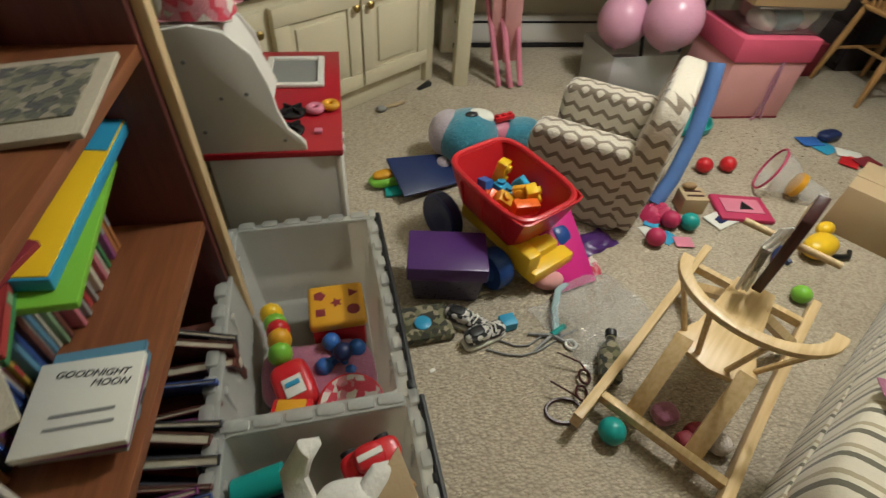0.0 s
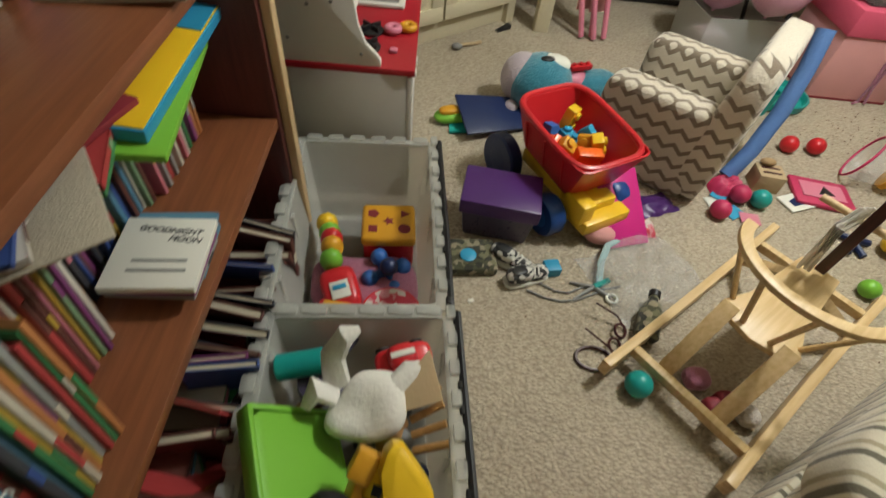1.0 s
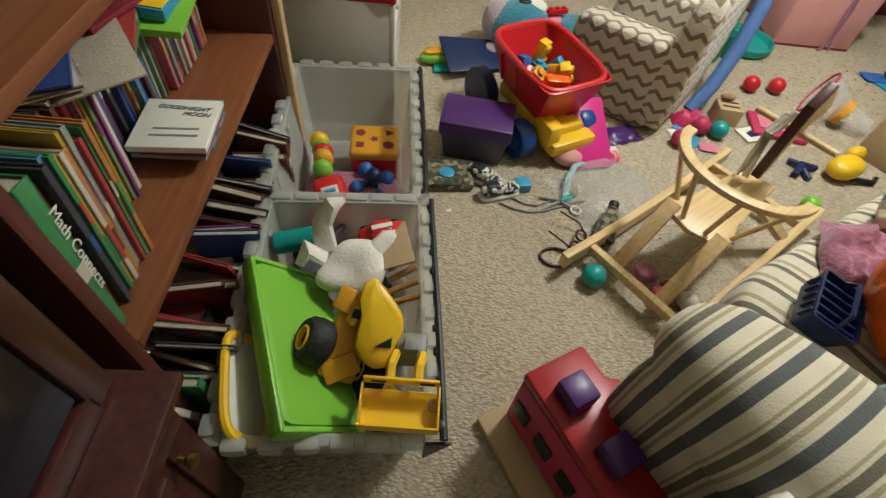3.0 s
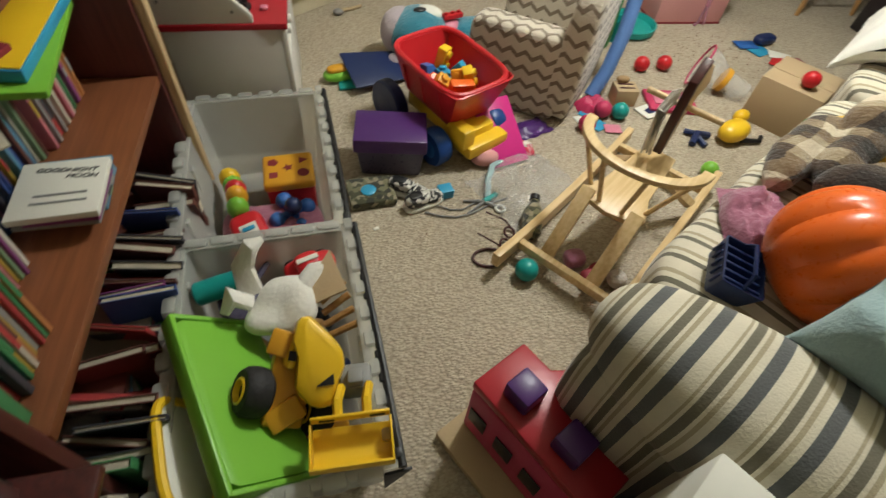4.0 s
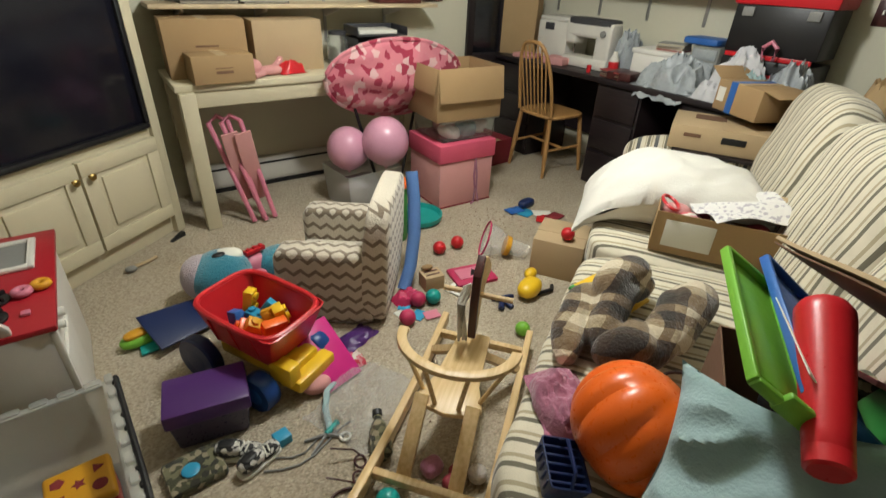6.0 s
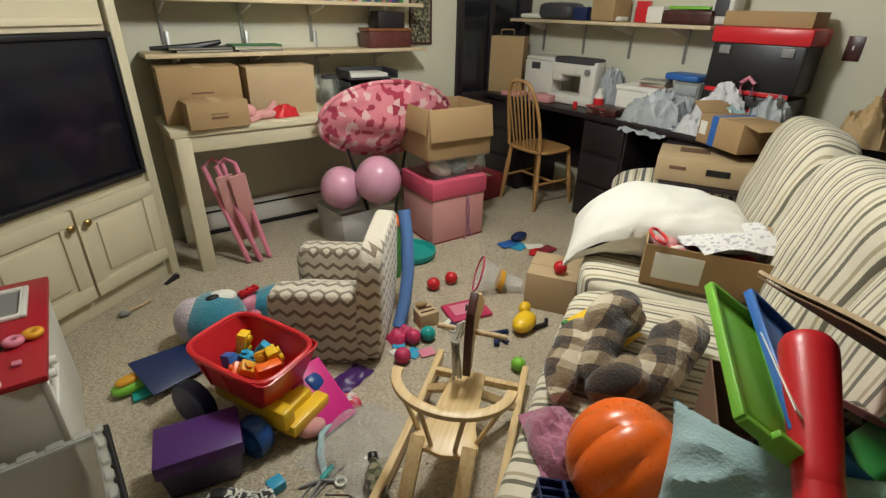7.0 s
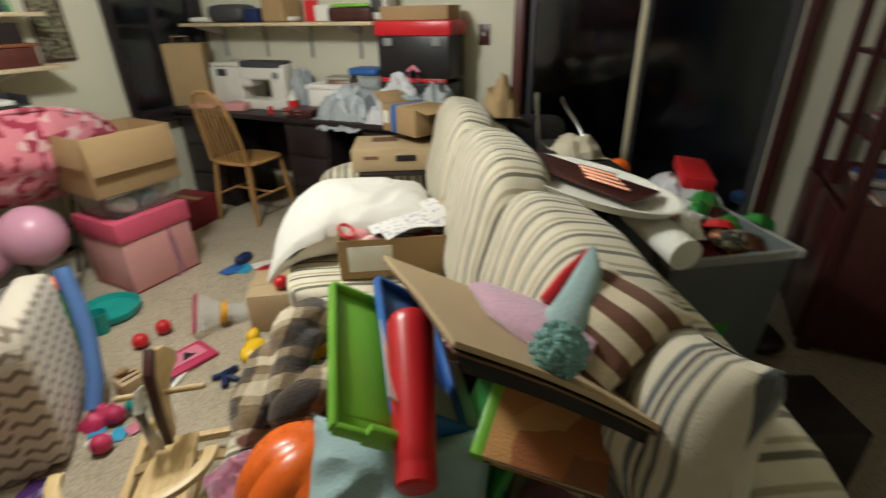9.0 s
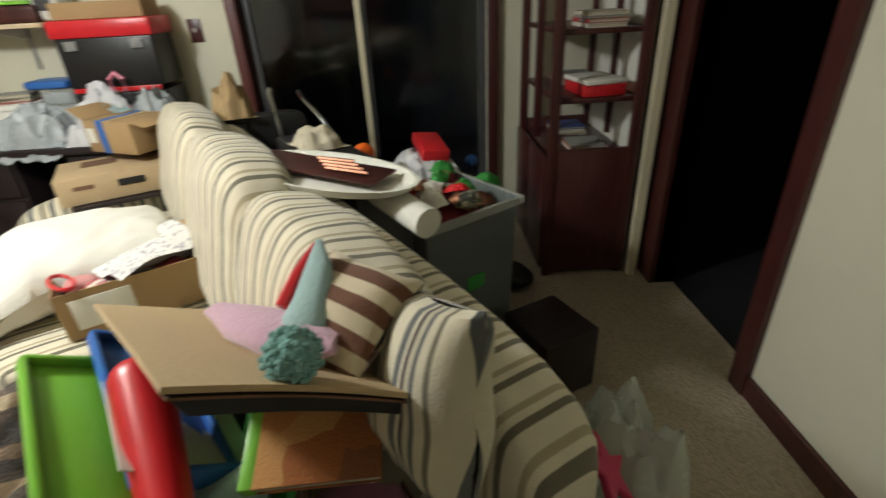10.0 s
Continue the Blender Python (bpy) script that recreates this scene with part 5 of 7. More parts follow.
part("body", rbox(0.10, 0.13, 0.09, 4, 8, (0, 0, 0.07)), "red", ph)
part("face", cuboid(0.05, 0.05, 0.006, 0.003, (0, -0.01, 0.116)), "paper", ph, "white printed face")
part("dial", cuboid(0.035, 0.012, 0.004, 0.001, (0, -0.004, 0.121)), "sky", ph)
ct = thing("stacking_toy", "green, yellow and red caterpillar toy", "baby toy", pose(-0.085, 1.00, FZ, 0, 0, 12))
for i, c in enumerate(("lime", "mustard", "red", "lime", "yellow")):
    part("segment", ball(0.036, (0.006 * math.sin(i), -0.07 + 0.036 * i, 0.11 + 0.012 * math.sin(i * 1.4)), (0.9, 0.8, 1.1), 2), c, ct)
jx = thing("toy_jack", "dark blue knobbly plastic toy", "baby toy", pose(0.08, 0.93, FZ + 0.07, 20, 0, 30))
for d in ((1, 0, 0), (-1, 0, 0), (0, 1, 0), (0, -1, 0), (0, 0, 1), (0, 0, -1)):
    part("arm", tube([(0, 0, 0), [0.045 * k for k in d]], 0.016, 10), "blue", jx)
    part("knob", ball(0.026, [0.05 * k for k in d], sub=2), "royal" if d[0] or d[1] else "navy", jx)
dr = thing("toy_drum", "round toy drum with a printed top", "toy drum", pose(0.10, 0.80, FZ, 10, 4, 0))
part("shell", rod(0.085, 0.07, n=28), "red", dr)
part("skin", rod(0.078, 0.006, (0, 0, 0.069), 28), "gingham", dr, "printed pale drum skin")
pc = thing("toy_camera", "yellow and red toy box with buttons", "baby toy", pose(-0.04, 0.765, FZ, -10, 0, -6))
part("body", cuboid(0.10, 0.07, 0.10, 0.012, (0, 0, 0.05)), "red", pc)
part("panel", cuboid(0.07, 0.045, 0.008, 0.004, (0, 0, 0.103)), "mustard", pc)
solo("stuffed_toy", rbox(0.30, 0.20, 0.07, 3.5, 8, (0, 0, 0.035), 0.02), "mauve", "mauve cloth bundle in the bottom of the tub", "stuffed toy", pose(0.02, 0.90, FZ))

# ---- toys in the near tub ----
gl = thing("tub_lid", "large lime green plastic tub lid standing in the tub", "lid", pose(0.008, 0.275, 0.262, 0, 46, 21))
part("plate", rbox(0.19, 0.36, 0.024, 12, 8), "lime", gl)
for cx, cy, wx, wy in ((-0.094, 0, 0.012, 0.385), (0.094, 0, 0.012, 0.385), (0, 0.188, 0.19, 0.012), (0, -0.188, 0.19, 0.012)):
    part("lip", cuboid(wx, wy, 0.036, 0.004, (cx, cy, -0.006)), "lime", gl)
tn = Vector((0.10, -0.50, 0.86)).normalized()
tx = (Vector((1, 0.12, 0)) - tn * tn.dot(Vector((1, 0.12, 0)))).normalized()
TDM = Matrix.Translation((0.160, 0.290, 0.335)) @ Matrix((tx, tn.cross(tx), tn)).transposed().to_4x4()
td = thing("dump_truck", "yellow toy dump truck with black tyres, tipped over", "toy truck", TDM)
hood = [(-0.013, 0.092), (0.006, 0.082), (0.033, 0.042), (0.053, 0.008), (0.049, -0.024), (0.032, -0.050), (0.022, -0.084), (-0.003, -0.093), (-0.028, -0.082), (-0.051, -0.042), (-0.043, -0.018), (-0.035, 0.012), (-0.037, 0.046), (-0.026, 0.074)]
bm = prism(hood, 0.060, 0.016, Matrix.Translation((0, 0, -0.045)))
for v in bm.verts:
    v.co.z += 0.012 * (1 - (v.co.y / 0.09) ** 2) * (v.co.z > 0)
part("bed", bm, "yellow", td, "yellow rounded tipper bed")
part("window", prism([(-0.018, -0.008), (0.014, -0.012), (0.017, 0.008)], 0.006, 0.001, pose(0.008, -0.038, 0.0205)), "black", td, "dark triangular cab window")
part("chassis", join(moved(cuboid(0.075, 0.165, 0.06, 0.008), pose(-0.060, -0.030, -0.055, 0, 8, -22)), moved(cuboid(0.050, 0.05, 0.05, 0.006), pose(-0.055, 0.045, -0.035, 0, 0, -30)), moved(cuboid(0.07, 0.045, 0.06, 0.006), pose(-0.075, -0.085, -0.045, 0, 0, 18))), "mustard", td, "amber chassis")
part("axle_guard", moved(cuboid(0.016, 0.07, 0.055, 0.006), pose(-0.040, 0.03, -0.018, 0, 20, -30)), "yellow", td)
part("emblem", moved(cuboid(0.016, 0.018, 0.003, 0.001), pose(-0.040, 0.018, 0.012, 0, -20, -20)), "black", td, "small dark square badge")
for x, y, z in ((-0.122, -0.030, -0.020), (-0.02, -0.105, -0.095)):
    base = Matrix.Translation((x, y, z)) @ pose(0, 0, 0, 0, 0, -24) @ pose(0, 0, 0, 0, -62, 0)
    w = part("wheel", moved(lathe([(0.022, -0.026), (0.036, -0.027), (0.046, -0.018), (0.048, 0.0), (0.046, 0.016), (0.038, 0.026), (0.024, 0.027), (0.022, 0.018)], 28), base), "rubber", td, "fat black tyre")
    part("hub", moved(lathe([(0.024, 0.010), (0.025, 0.028), (0.021, 0.030), (0.019, 0.016), (0.006, 0.014)], 22), base), "yellow", w, "yellow hub")
ld = thing("toy_loader", "yellow toy bulldozer blade with lifting arms", "toy loader", pose(0.212, 0.135, 0.268, 0, 0, -2))


def scoop_fn(u, v):
    a = radians(-20 + 150 * v)
    return (0.072 * (2 * u - 1) * (1.0 - 0.05 * v), -0.046 * math.cos(a) + 0.004, 0.040 - 0.040 * math.sin(a) + 0.018 * v)


part("blade", sheet(4, 12, scoop_fn, 0.004), "yellow", ld, "curved yellow scoop")
for x in (-0.0705, 0.0705):
    part("side_plate", prism([(-0.040, 0.050), (-0.040, 0.030), (-0.015, 0.004), (0.020, 0.006), (0.038, 0.040), (0.034, 0.060)], 0.004, 0.001, Matrix.Translation((x - 0.002, 0, 0)) @ pose(0, 0, 0, 90, 0, 90)), "yellow", ld)
part("back_bar", cuboid(0.140, 0.006, 0.022, 0.002, (0, 0.040, 0.058)), "yellow", ld, "slotted back bar")
for x in (-0.042, 0.048):
    part("slot", cuboid(0.028, 0.009, 0.010, 0.002, (x, 0.040, 0.058)), "black", ld, "dark slot")
for x in (-0.022, 0.030):
    part("lift_arm", tube([(x, 0.040, 0.055), (x, 0.068, 0.062), (x + 0.006, 0.105, 0.040)], 0.009, 6), "yellow", ld)
part("engine", join(cuboid(0.062, 0.055, 0.055, 0.010, (0.012, 0.128, 0.010)), cuboid(0.03, 0.03, 0.02, 0.005, (0.012, 0.120, 0.045))), "grey", ld, "grey engine block")
bn = thing("plush_rabbit", "limp white plush rabbit", "plush toy", pose(0.065, 0.475, 0.245, 0, 0, 5) @ Matrix.Scale(1.35, 4))
part("body", rbox(0.105, 0.085, 0.045, 2.2, 16, (0.012, -0.012, 0.014), 0.030, 17, 33.0), "linen", bn, "crumpled white plush body")
part("ear", tube([(-0.03, 0.02, 0.03), (-0.034, 0.045, 0.07), (-0.015, 0.06, 0.10), (0.004, 0.065, 0.105)], [0.020, 0.019, 0.017, 0.006], 10, 0.6), "linen", bn)
part("ear", tube([(-0.03, 0.0, 0.03), (-0.058, 0.005, 0.05), (-0.07, -0.015, 0.035)], [0.014, 0.020, 0.008], 10, 0.7), "linen", bn)
part("foot", tube([(0.04, 0.0, 0.03), (0.075, 0.03, 0.05), (0.09, 0.035, 0.052)], [0.018, 0.016, 0.008], 10, 0.8), "linen", bn)
solo("bottle", moved(join(rod(0.028, 0.10, n=20), rod(0.012, 0.03, (0, 0, 0.10), 12)), pose(0, 0, 0, 0, 90, 0)), "teal", "teal plastic water bottle in the tub", "bottle", pose(-0.115, 0.555, 0.225, 0, -8, 10))
rc = thing("toy_car", "red toy car with white stripes", "toy car", pose(0.145, 0.575, 0.235, 10, 0, 20))
part("body", join(rbox(0.12, 0.055, 0.035, 4, 6, (0, 0, 0.03)), rbox(0.06, 0.05, 0.035, 3, 6, (-0.005, 0, 0.055))), "red", rc)
part("stripe", cuboid(0.05, 0.012, 0.004, 0.001, (-0.005, 0, 0.0735)), "paper", rc)
for x in (-0.035, 0.035):
    for y in (-0.03, 0.03):
        part("wheel", moved(rod(0.016, 0.012, (0, 0, -0.006), 14), Matrix.Translation((x, y, 0.016)) @ pose(0, 0, 0, 90, 0, 0)), "rubber", rc)
solo("wooden_wedge", prism([(0, 0), (0.14, 0), (0.14, 0.10)], 0.012, 0.002), "cardboard_pale", "pale wooden wedge board in the tub", "wooden board", pose(0.095, 0.44, 0.262, 22, -12, 14))
for i in range(4):
    solo("wooden_peg", tube([(0, 0, 0), (0.07, 0.01, 0.012)], 0.008, 8), "oak", "brown wooden peg in the tub", "wooden peg", pose(0.165 + 0.004 * i, 0.48 - 0.028 * i, 0.245 - 0.003 * i, 0, -15, 20 - 8 * i), "wooden pegs")
yt = thing("yellow_tray", "yellow plastic tray on edge beside the tub", "tray", pose(-0.088, 0.185, 0.245, 0, 62, 14) @ Matrix.Scale(0.8, 4))
part("plate", rbox(0.15, 0.26, 0.012, 8, 6), "paper", yt, "white inner face")
part("rim", tube([(0.075 * math.copysign(abs(math.cos(a)) ** 0.5, math.cos(a)), 0.13 * math.copysign(abs(math.sin(a)) ** 0.5, math.sin(a)), 0.004) for a in [i * math.pi / 16 for i in range(33)]], 0.012, 8), "yellow", yt, "thick yellow rim")
for i in range(34):
    c, w = (("black", "black"), ("dark_grey", "grey"), ("navy", "navy"), ("oak", "brown"), ("dark_red", "dark red"), ("grey", "grey"), ("mustard", "mustard"))[i % 7]
    solo("toy_piece", rbox(RNG.uniform(0.05, 0.10), RNG.uniform(0.03, 0.06), RNG.uniform(0.03, 0.06), 4, 4), c, "%s plastic toy piece deep in the tub" % w, "toy piece", pose(RNG.uniform(-0.04, 0.18), RNG.uniform(0.15, 0.58), RNG.uniform(0.05, 0.17), RNG.uniform(0, 90), RNG.uniform(0, 90), RNG.uniform(0, 180)), "toy pieces in the tub")
solo("toy_pan", join(rod(0.05, 0.03, n=20), tube([(0.045, 0, 0.02), (0.12, 0, 0.03)], 0.008, 8)), "violet_clear", "purple toy pan in the tub", "toy pan", pose(-0.03, 0.55, 0.17, 14, 0, 60))

# ---- red toy by the sofa ----
sx = thing("drum_table", "red see-through toy case with purple cubes", "toy case", pose(0.585, 0.115, 0, 0, 0, -62))
part("base", cuboid(0.36, 0.24, 0.03, 0.006, (0, 0, 0.015)), "cardboard_pale", sx, "pale base board")
part("case", cuboid(0.32, 0.15, 0.20, 0.012, (0, 0.02, 0.13)), "hot_pink", sx)
part("lid", prism([(-0.16, -0.075), (0.16, -0.075), (0.16, 0.075), (0.05, 0.075), (0.02, 0.115), (-0.05, 0.115), (-0.08, 0.075), (-0.16, 0.075)], 0.03, 0.006, pose(0, 0.02, 0.232)), "crimson", sx)
for x in (-0.075, 0.055):
    part("cube", cuboid(0.062, 0.062, 0.05, 0.006, (x, 0.005, 0.285)), "purple", sx, "purple cube knob")
for i in range(4):
    part("keyhole", cuboid(0.05, 0.003, 0.06, 0.002, (-0.12 + 0.08 * i, -0.0575, 0.13)), "black", sx)
solo("white_box", cuboid(0.09, 0.15, 0.58, 0.004, (0, 0, 0.29)), "paper", "tall narrow white box beside the sofa arm", "box", pose(0.685, -0.135, 0.0, 0, 0, 31))

# ---- things on the carpet ----
for x, y, c, w in ((1.70, 1.77, "red", "red"), (1.82, 1.77, "red", "red"), (1.42, 1.41, "teal", "teal"), (1.24, 1.34, "hot_pink", "pink"), (1.35, 1.43, "hot_pink", "pink"), (0.76, 0.65, "teal", "teal"), (1.62, 1.86, "red", "red")):
    if (x, y) == (1.62, 1.86):
        continue
    b = ball(0.036, (0, 0, 0.035))
    solo("play_ball", b, c, "%s plastic ball-pit ball on the carpet" % w, "ball", pose(x, y, 0), "ball-pit balls")
solo("play_ball", ball(0.034, (0, 0, 0.034)), "red", "red plastic ball lying on the carton", "ball", pose(2.12, 1.27, 0.203), "ball-pit balls")
solo("play_ball", ball(0.032, (0, 0, 0.03)), "lime", "lime green ball behind the rocking horse", "ball", pose(1.62, 1.02, 0), "ball-pit balls")

# blue swimming noodle leaning on the toddler chair
nd = thing("foam_noodle", "blue foam swimming noodle leaning on the toddler chair", "foam noodle", Matrix())
ndp = [(1.335, 1.535, 0.03), (1.40, 1.58, 0.12), (1.455, 1.635, 0.26), (1.485, 1.69, 0.40), (1.50, 1.74, 0.52)]
part("foam", tube(ndp, 0.030, 14), "foam_blue", nd)
part("bore", tube([(1.334, 1.532, 0.0285), (1.327, 1.527, 0.019)], 0.014, 10), "navy", nd, "dark hollow end")
dsc = thing("toy_disc", "teal plastic dish lying by the pink bin", "plastic dish", pose(1.82, 2.18, 0.0))
part("dish", lathe([(0.10, 0.0), (0.145, 0.012), (0.15, 0.045), (0.14, 0.047), (0.13, 0.02), (0.0005, 0.014)], 30), "teal", dsc)
solo("plastic_cup", lathe([(0.035, 0), (0.046, 0.11), (0.043, 0.11), (0.033, 0.006), (0.0005, 0.006)], 20), "teal", "teal plastic cup standing by the noodle", "cup", pose(1.70, 2.06, 0.0))
solo("orange_puck", lathe([(0.045, 0), (0.05, 0.015), (0.04, 0.03), (0.0005, 0.032)], 20), "orange", "orange round puck on a green cylinder", "toy", pose(1.60, 2.02, 0.33, 15, 0, 0))
solo("toy_stand", rod(0.04, 0.33, n=14), "green", "green cylinder standing behind the toddler chair", "toy", pose(1.60, 2.02, 0))

# little wooden cash box and printed cards by the chair
wb = thing("toy_till", "small pale wooden box with slots", "toy box", pose(1.49, 1.53, 0, 0, 0, -8))
part("body", cuboid(0.10, 0.085, 0.075, 0.004, (0, 0, 0.0375)), "cardboard_pale", wb)
for i in range(2):
    part("slot", cuboid(0.07, 0.010, 0.003, 0.001, (0, -0.015 + 0.03 * i, 0.0755)), "mahogany", wb)
part("bow", ball(0.022, (-0.01, 0.035, 0.088), (1.4, 0.8, 0.7), 2), "cardboard", wb)
solo("fabric_toy", crumple(0.14, 0.11, 0.06, 9.0, 14), "hot_pink", "crumpled pink cloth by the chair", "cloth", pose(1.33, 1.49, 0.0))
for i, (x, y, c, w, r) in enumerate(((1.26, 1.41, "paper", "white", 10), (1.31, 1.36, "sky", "blue", 30), (1.36, 1.33, "pink", "pink", -10), (1.29, 1.45, "sky", "pale blue", 50))):
    solo("paper_card", cuboid(0.07, 0.055, 0.003, 0.0008, (0, 0, 0.0025)), c, "small %s paper card on the carpet" % w, "card", pose(x, y, 0.001 + 0.002 * i, 0, 0, r), "paper cards")
pt = thing("picture_tray", "crimson tray with a pink and black picture", "toy tray", pose(1.71, 1.49, 0, 0, 0, -12))
part("tray", cuboid(0.22, 0.16, 0.022, 0.008, (0, 0, 0.011)), "hot_pink", pt)
part("picture", cuboid(0.16, 0.09, 0.003, 0, (0, 0.005, 0.0235)), "pink", pt, "pink printed panel")
part("triangle", prism([(-0.03, -0.025), (0.03, -0.02), (0.0, 0.03)], 0.002, 0, pose(0.01, 0.003, 0.025)), "black", pt, "dark triangle print")
cdw = thing("photo_card", "white card with a dark blue print", "card", pose(1.59, 1.44, 0.006, 0, 0, 20))
part("card", cuboid(0.12, 0.085, 0.006, 0.001), "paper", cdw)
part("print", prism([(-0.03, -0.02), (0.03, -0.02), (0.012, 0.02), (-0.03, 0.01)], 0.001, 0, pose(0, 0, 0.0032)), "navy", cdw)
vs = thing("plastic_jar", "big clear plastic jar lying on its side", "jar", pose(1.97, 1.58, 0.075, 0, -74, -38))
part("wall", lathe([(0.042, -0.15), (0.045, -0.10), (0.05, -0.03), (0.085, 0.04), (0.095, 0.09), (0.091, 0.09), (0.081, 0.04), (0.046, -0.03), (0.041, -0.10), (0.039, -0.147)], 28), "film", vs, "clear thin wall")
part("rim", tube([(0.095 * math.cos(i * math.pi / 14), 0.095 * math.sin(i * math.pi / 14), 0.09) for i in range(29)], 0.005, 6), "hot_pink", vs, "pink rim")
part("band", lathe([(0.049, -0.05), (0.054, -0.047), (0.054, -0.025), (0.050, -0.022)], 24), "mustard", vs, "yellow-green band")
yd = thing("rubber_chicken", "yellow rubber toy bird with an orange beak", "rubber toy", pose(1.84, 1.215, 0.0, 0, 0, 20))
yd_b = join(rbox(0.15, 0.10, 0.085, 2.3, 8, (0, 0, 0.045), 0.01), ball(0.032, (0.10, 0.045, 0.06), (1.2, 0.9, 0.9)))
part("body", yd_b, "yellow", yd)
part("beak", tube([(0.13, 0.055, 0.06), (0.165, 0.06, 0.055)], [0.013, 0.004], 8), "orange", yd)
part("leg", tube([(0.02, -0.04, 0.02), (0.10, -0.075, 0.014), (0.135, -0.06, 0.014)], 0.010, 6), "black", yd, "black tool leg")
solo("toy_figure_parts", join(tube([(-0.06, 0, 0.015), (0, 0.02, 0.03), (0.06, -0.01, 0.012)], 0.014, 8), tube([(-0.02, -0.04, 0.012), (0.01, 0.03, 0.02), (0.0, 0.07, 0.012)], 0.012, 8)), "navy", "dark blue plastic toy piece on the carpet", "toy part", pose(1.70, 1.22, 0, 0, 0, 30))
bxp = carton("carton", 0.27, 0.25, 0.20, pose(2.17, 1.34, 0, 0, 0, 33), "pale brown carton standing by the sofa front", (None,) * 4, "cardboard_pale", False)
solo("toy_shoe", rbox(0.13, 0.07, 0.05, 3, 6, (0, 0, 0.026)), "navy", "small dark blue toy on the carpet", "toy", pose(2.54, 1.98, 0, 0, 0, 10))
for i, (x, y, c, w, r) in enumerate(((2.47, 1.90, "sky", "pale blue", 20), (2.55, 1.84, "paper", "white", -30), (2.50, 1.78, "red", "red printed", 40), (2.42, 1.96, "royal", "blue", 0), (2.58, 1.76, "dark_red", "dark red printed", 10))):
    solo("leaflet", cuboid(0.12, 0.08, 0.004, 0.001, (0, 0, 0.003)), c, "%s leaflet on the carpet" % w, "leaflet", pose(x, y, 0.002 * i, 0, 2, r), "leaflets on the carpet")
# crumbs and debris on the carpet
crumbs = bmesh.new()
for i in range(220):
    cx, cy = (2.15, 1.9) if i < 120 else (RNG.uniform(0.3, 2.6), RNG.uniform(0.6, 2.4))
    s = RNG.uniform(0.0015, 0.0035)
    bmesh.ops.create_cube(crumbs, size=1, matrix=pose(cx + RNG.gauss(0, 0.14) * (i < 120), cy + RNG.gauss(0, 0.12) * (i < 120), s / 2, 0, 0, RNG.uniform(0, 90)) @ Matrix.Diagonal((s * 2, s, s, 1)))
solo("crumbs", crumbs, "cardboard_shade_print", "crumbs and bits of debris strewn on the carpet", "crumbs", None, "", "stuff")

# green toy lizard by the kitchen, and a red toy phone
lz = thing("toy_frog", "lime green and yellow toy on the carpet", "toy", pose(0.27, 1.79, 0.0, 0, 0, 15))
part("body", rbox(0.15, 0.08, 0.05, 2.6, 8, (0, 0, 0.028), 0.008), "lime", lz)
part("back", rbox(0.09, 0.05, 0.03, 2.6, 6, (-0.01, 0, 0.055), 0.006), "mustard", lz)
part("fin", prism([(-0.05, -0.03), (0.05, -0.04), (0.06, 0.03), (-0.03, 0.04)], 0.012, 0.003, pose(0.02, -0.055, 0.004)), "teal", lz)
tp = thing("toy_handset", "red and black toy handset", "toy phone", pose(0.41, 1.77, 0.0, 0, 0, -20))
part("body", cuboid(0.11, 0.06, 0.03, 0.008, (0, 0, 0.016)), "red", tp)
part("screen", cuboid(0.06, 0.04, 0.004, 0.001, (0.015, 0, 0.0315)), "black", tp)

# shoes, cloth and strings in front of the purple box
ml = thing("clear_case", "see-through plastic case with a pale blue button", "plastic case", pose(0.33, 1.06, 0, 0, 0, 5))
part("case", cuboid(0.16, 0.13, 0.035, 0.012, (0, 0, 0.018)), "camo", ml)
part("button", lathe([(0.024, 0), (0.026, 0.006), (0.018, 0.010)], 18, (-0.01, -0.01, 0.035)), "sky", ml, "pale blue round button")
for x, y, r in ((0.455, 1.055, -30), (0.50, 0.995, 20)):
    sh = thing("toddler_shoe", "black and white zebra print toddler shoe", "shoe", pose(x, y, 0, 0, 0, r), "pair of toddler shoes")
    part("sole", rbox(0.145, 0.058, 0.018, 4, 6, (0, 0, 0.010)), "paper", sh, "white sole")
    part("upper", join(rbox(0.085, 0.052, 0.045, 3, 7, (-0.025, 0, 0.038)), rbox(0.075, 0.054, 0.03, 2.6, 7, (0.035, 0, 0.028))), "zebra", sh)
    part("laces", join(*[tube([(0.0 + 0.014 * i, -0.02, 0.05 - 0.003 * i), (0.007 + 0.014 * i, 0, 0.058 - 0.003 * i), (0.0 + 0.014 * i, 0.02, 0.05 - 0.003 * i)], 0.003, 5) for i in range(3)]), "paper", sh)
    part("opening", rbox(0.05, 0.034, 0.01, 3, 5, (-0.03, 0, 0.058)), "black", sh, "dark opening")
solo("toy_block", cuboid(0.05, 0.045, 0.035, 0.004, (0, 0, 0.0175)), "sky", "pale blue plastic block on the carpet", "toy block", pose(0.585, 1.035, 0, 0, 0, 10))
cord = [(0.50 + 0.05 * i, 0.955 - 0.035 * math.sin(i * 0.75), 0.005) for i in range(7)]
solo("cord", tube(cord, 0.0035, 6), "grey", "thin grey cord lying on the carpet", "cord", Matrix())
solo("cord", tube([(0.47 + 0.04 * i, 0.97 + 0.02 * math.sin(i * 1.3), 0.005) for i in range(8)], 0.003, 6), "grey", "thin grey cord lying on the carpet", "cord", Matrix())
pl = thing("toy_pliers", "teal handled toy tool with pale ends", "toy tool", pose(0.71, 0.975, 0.006, 0, 0, 25))
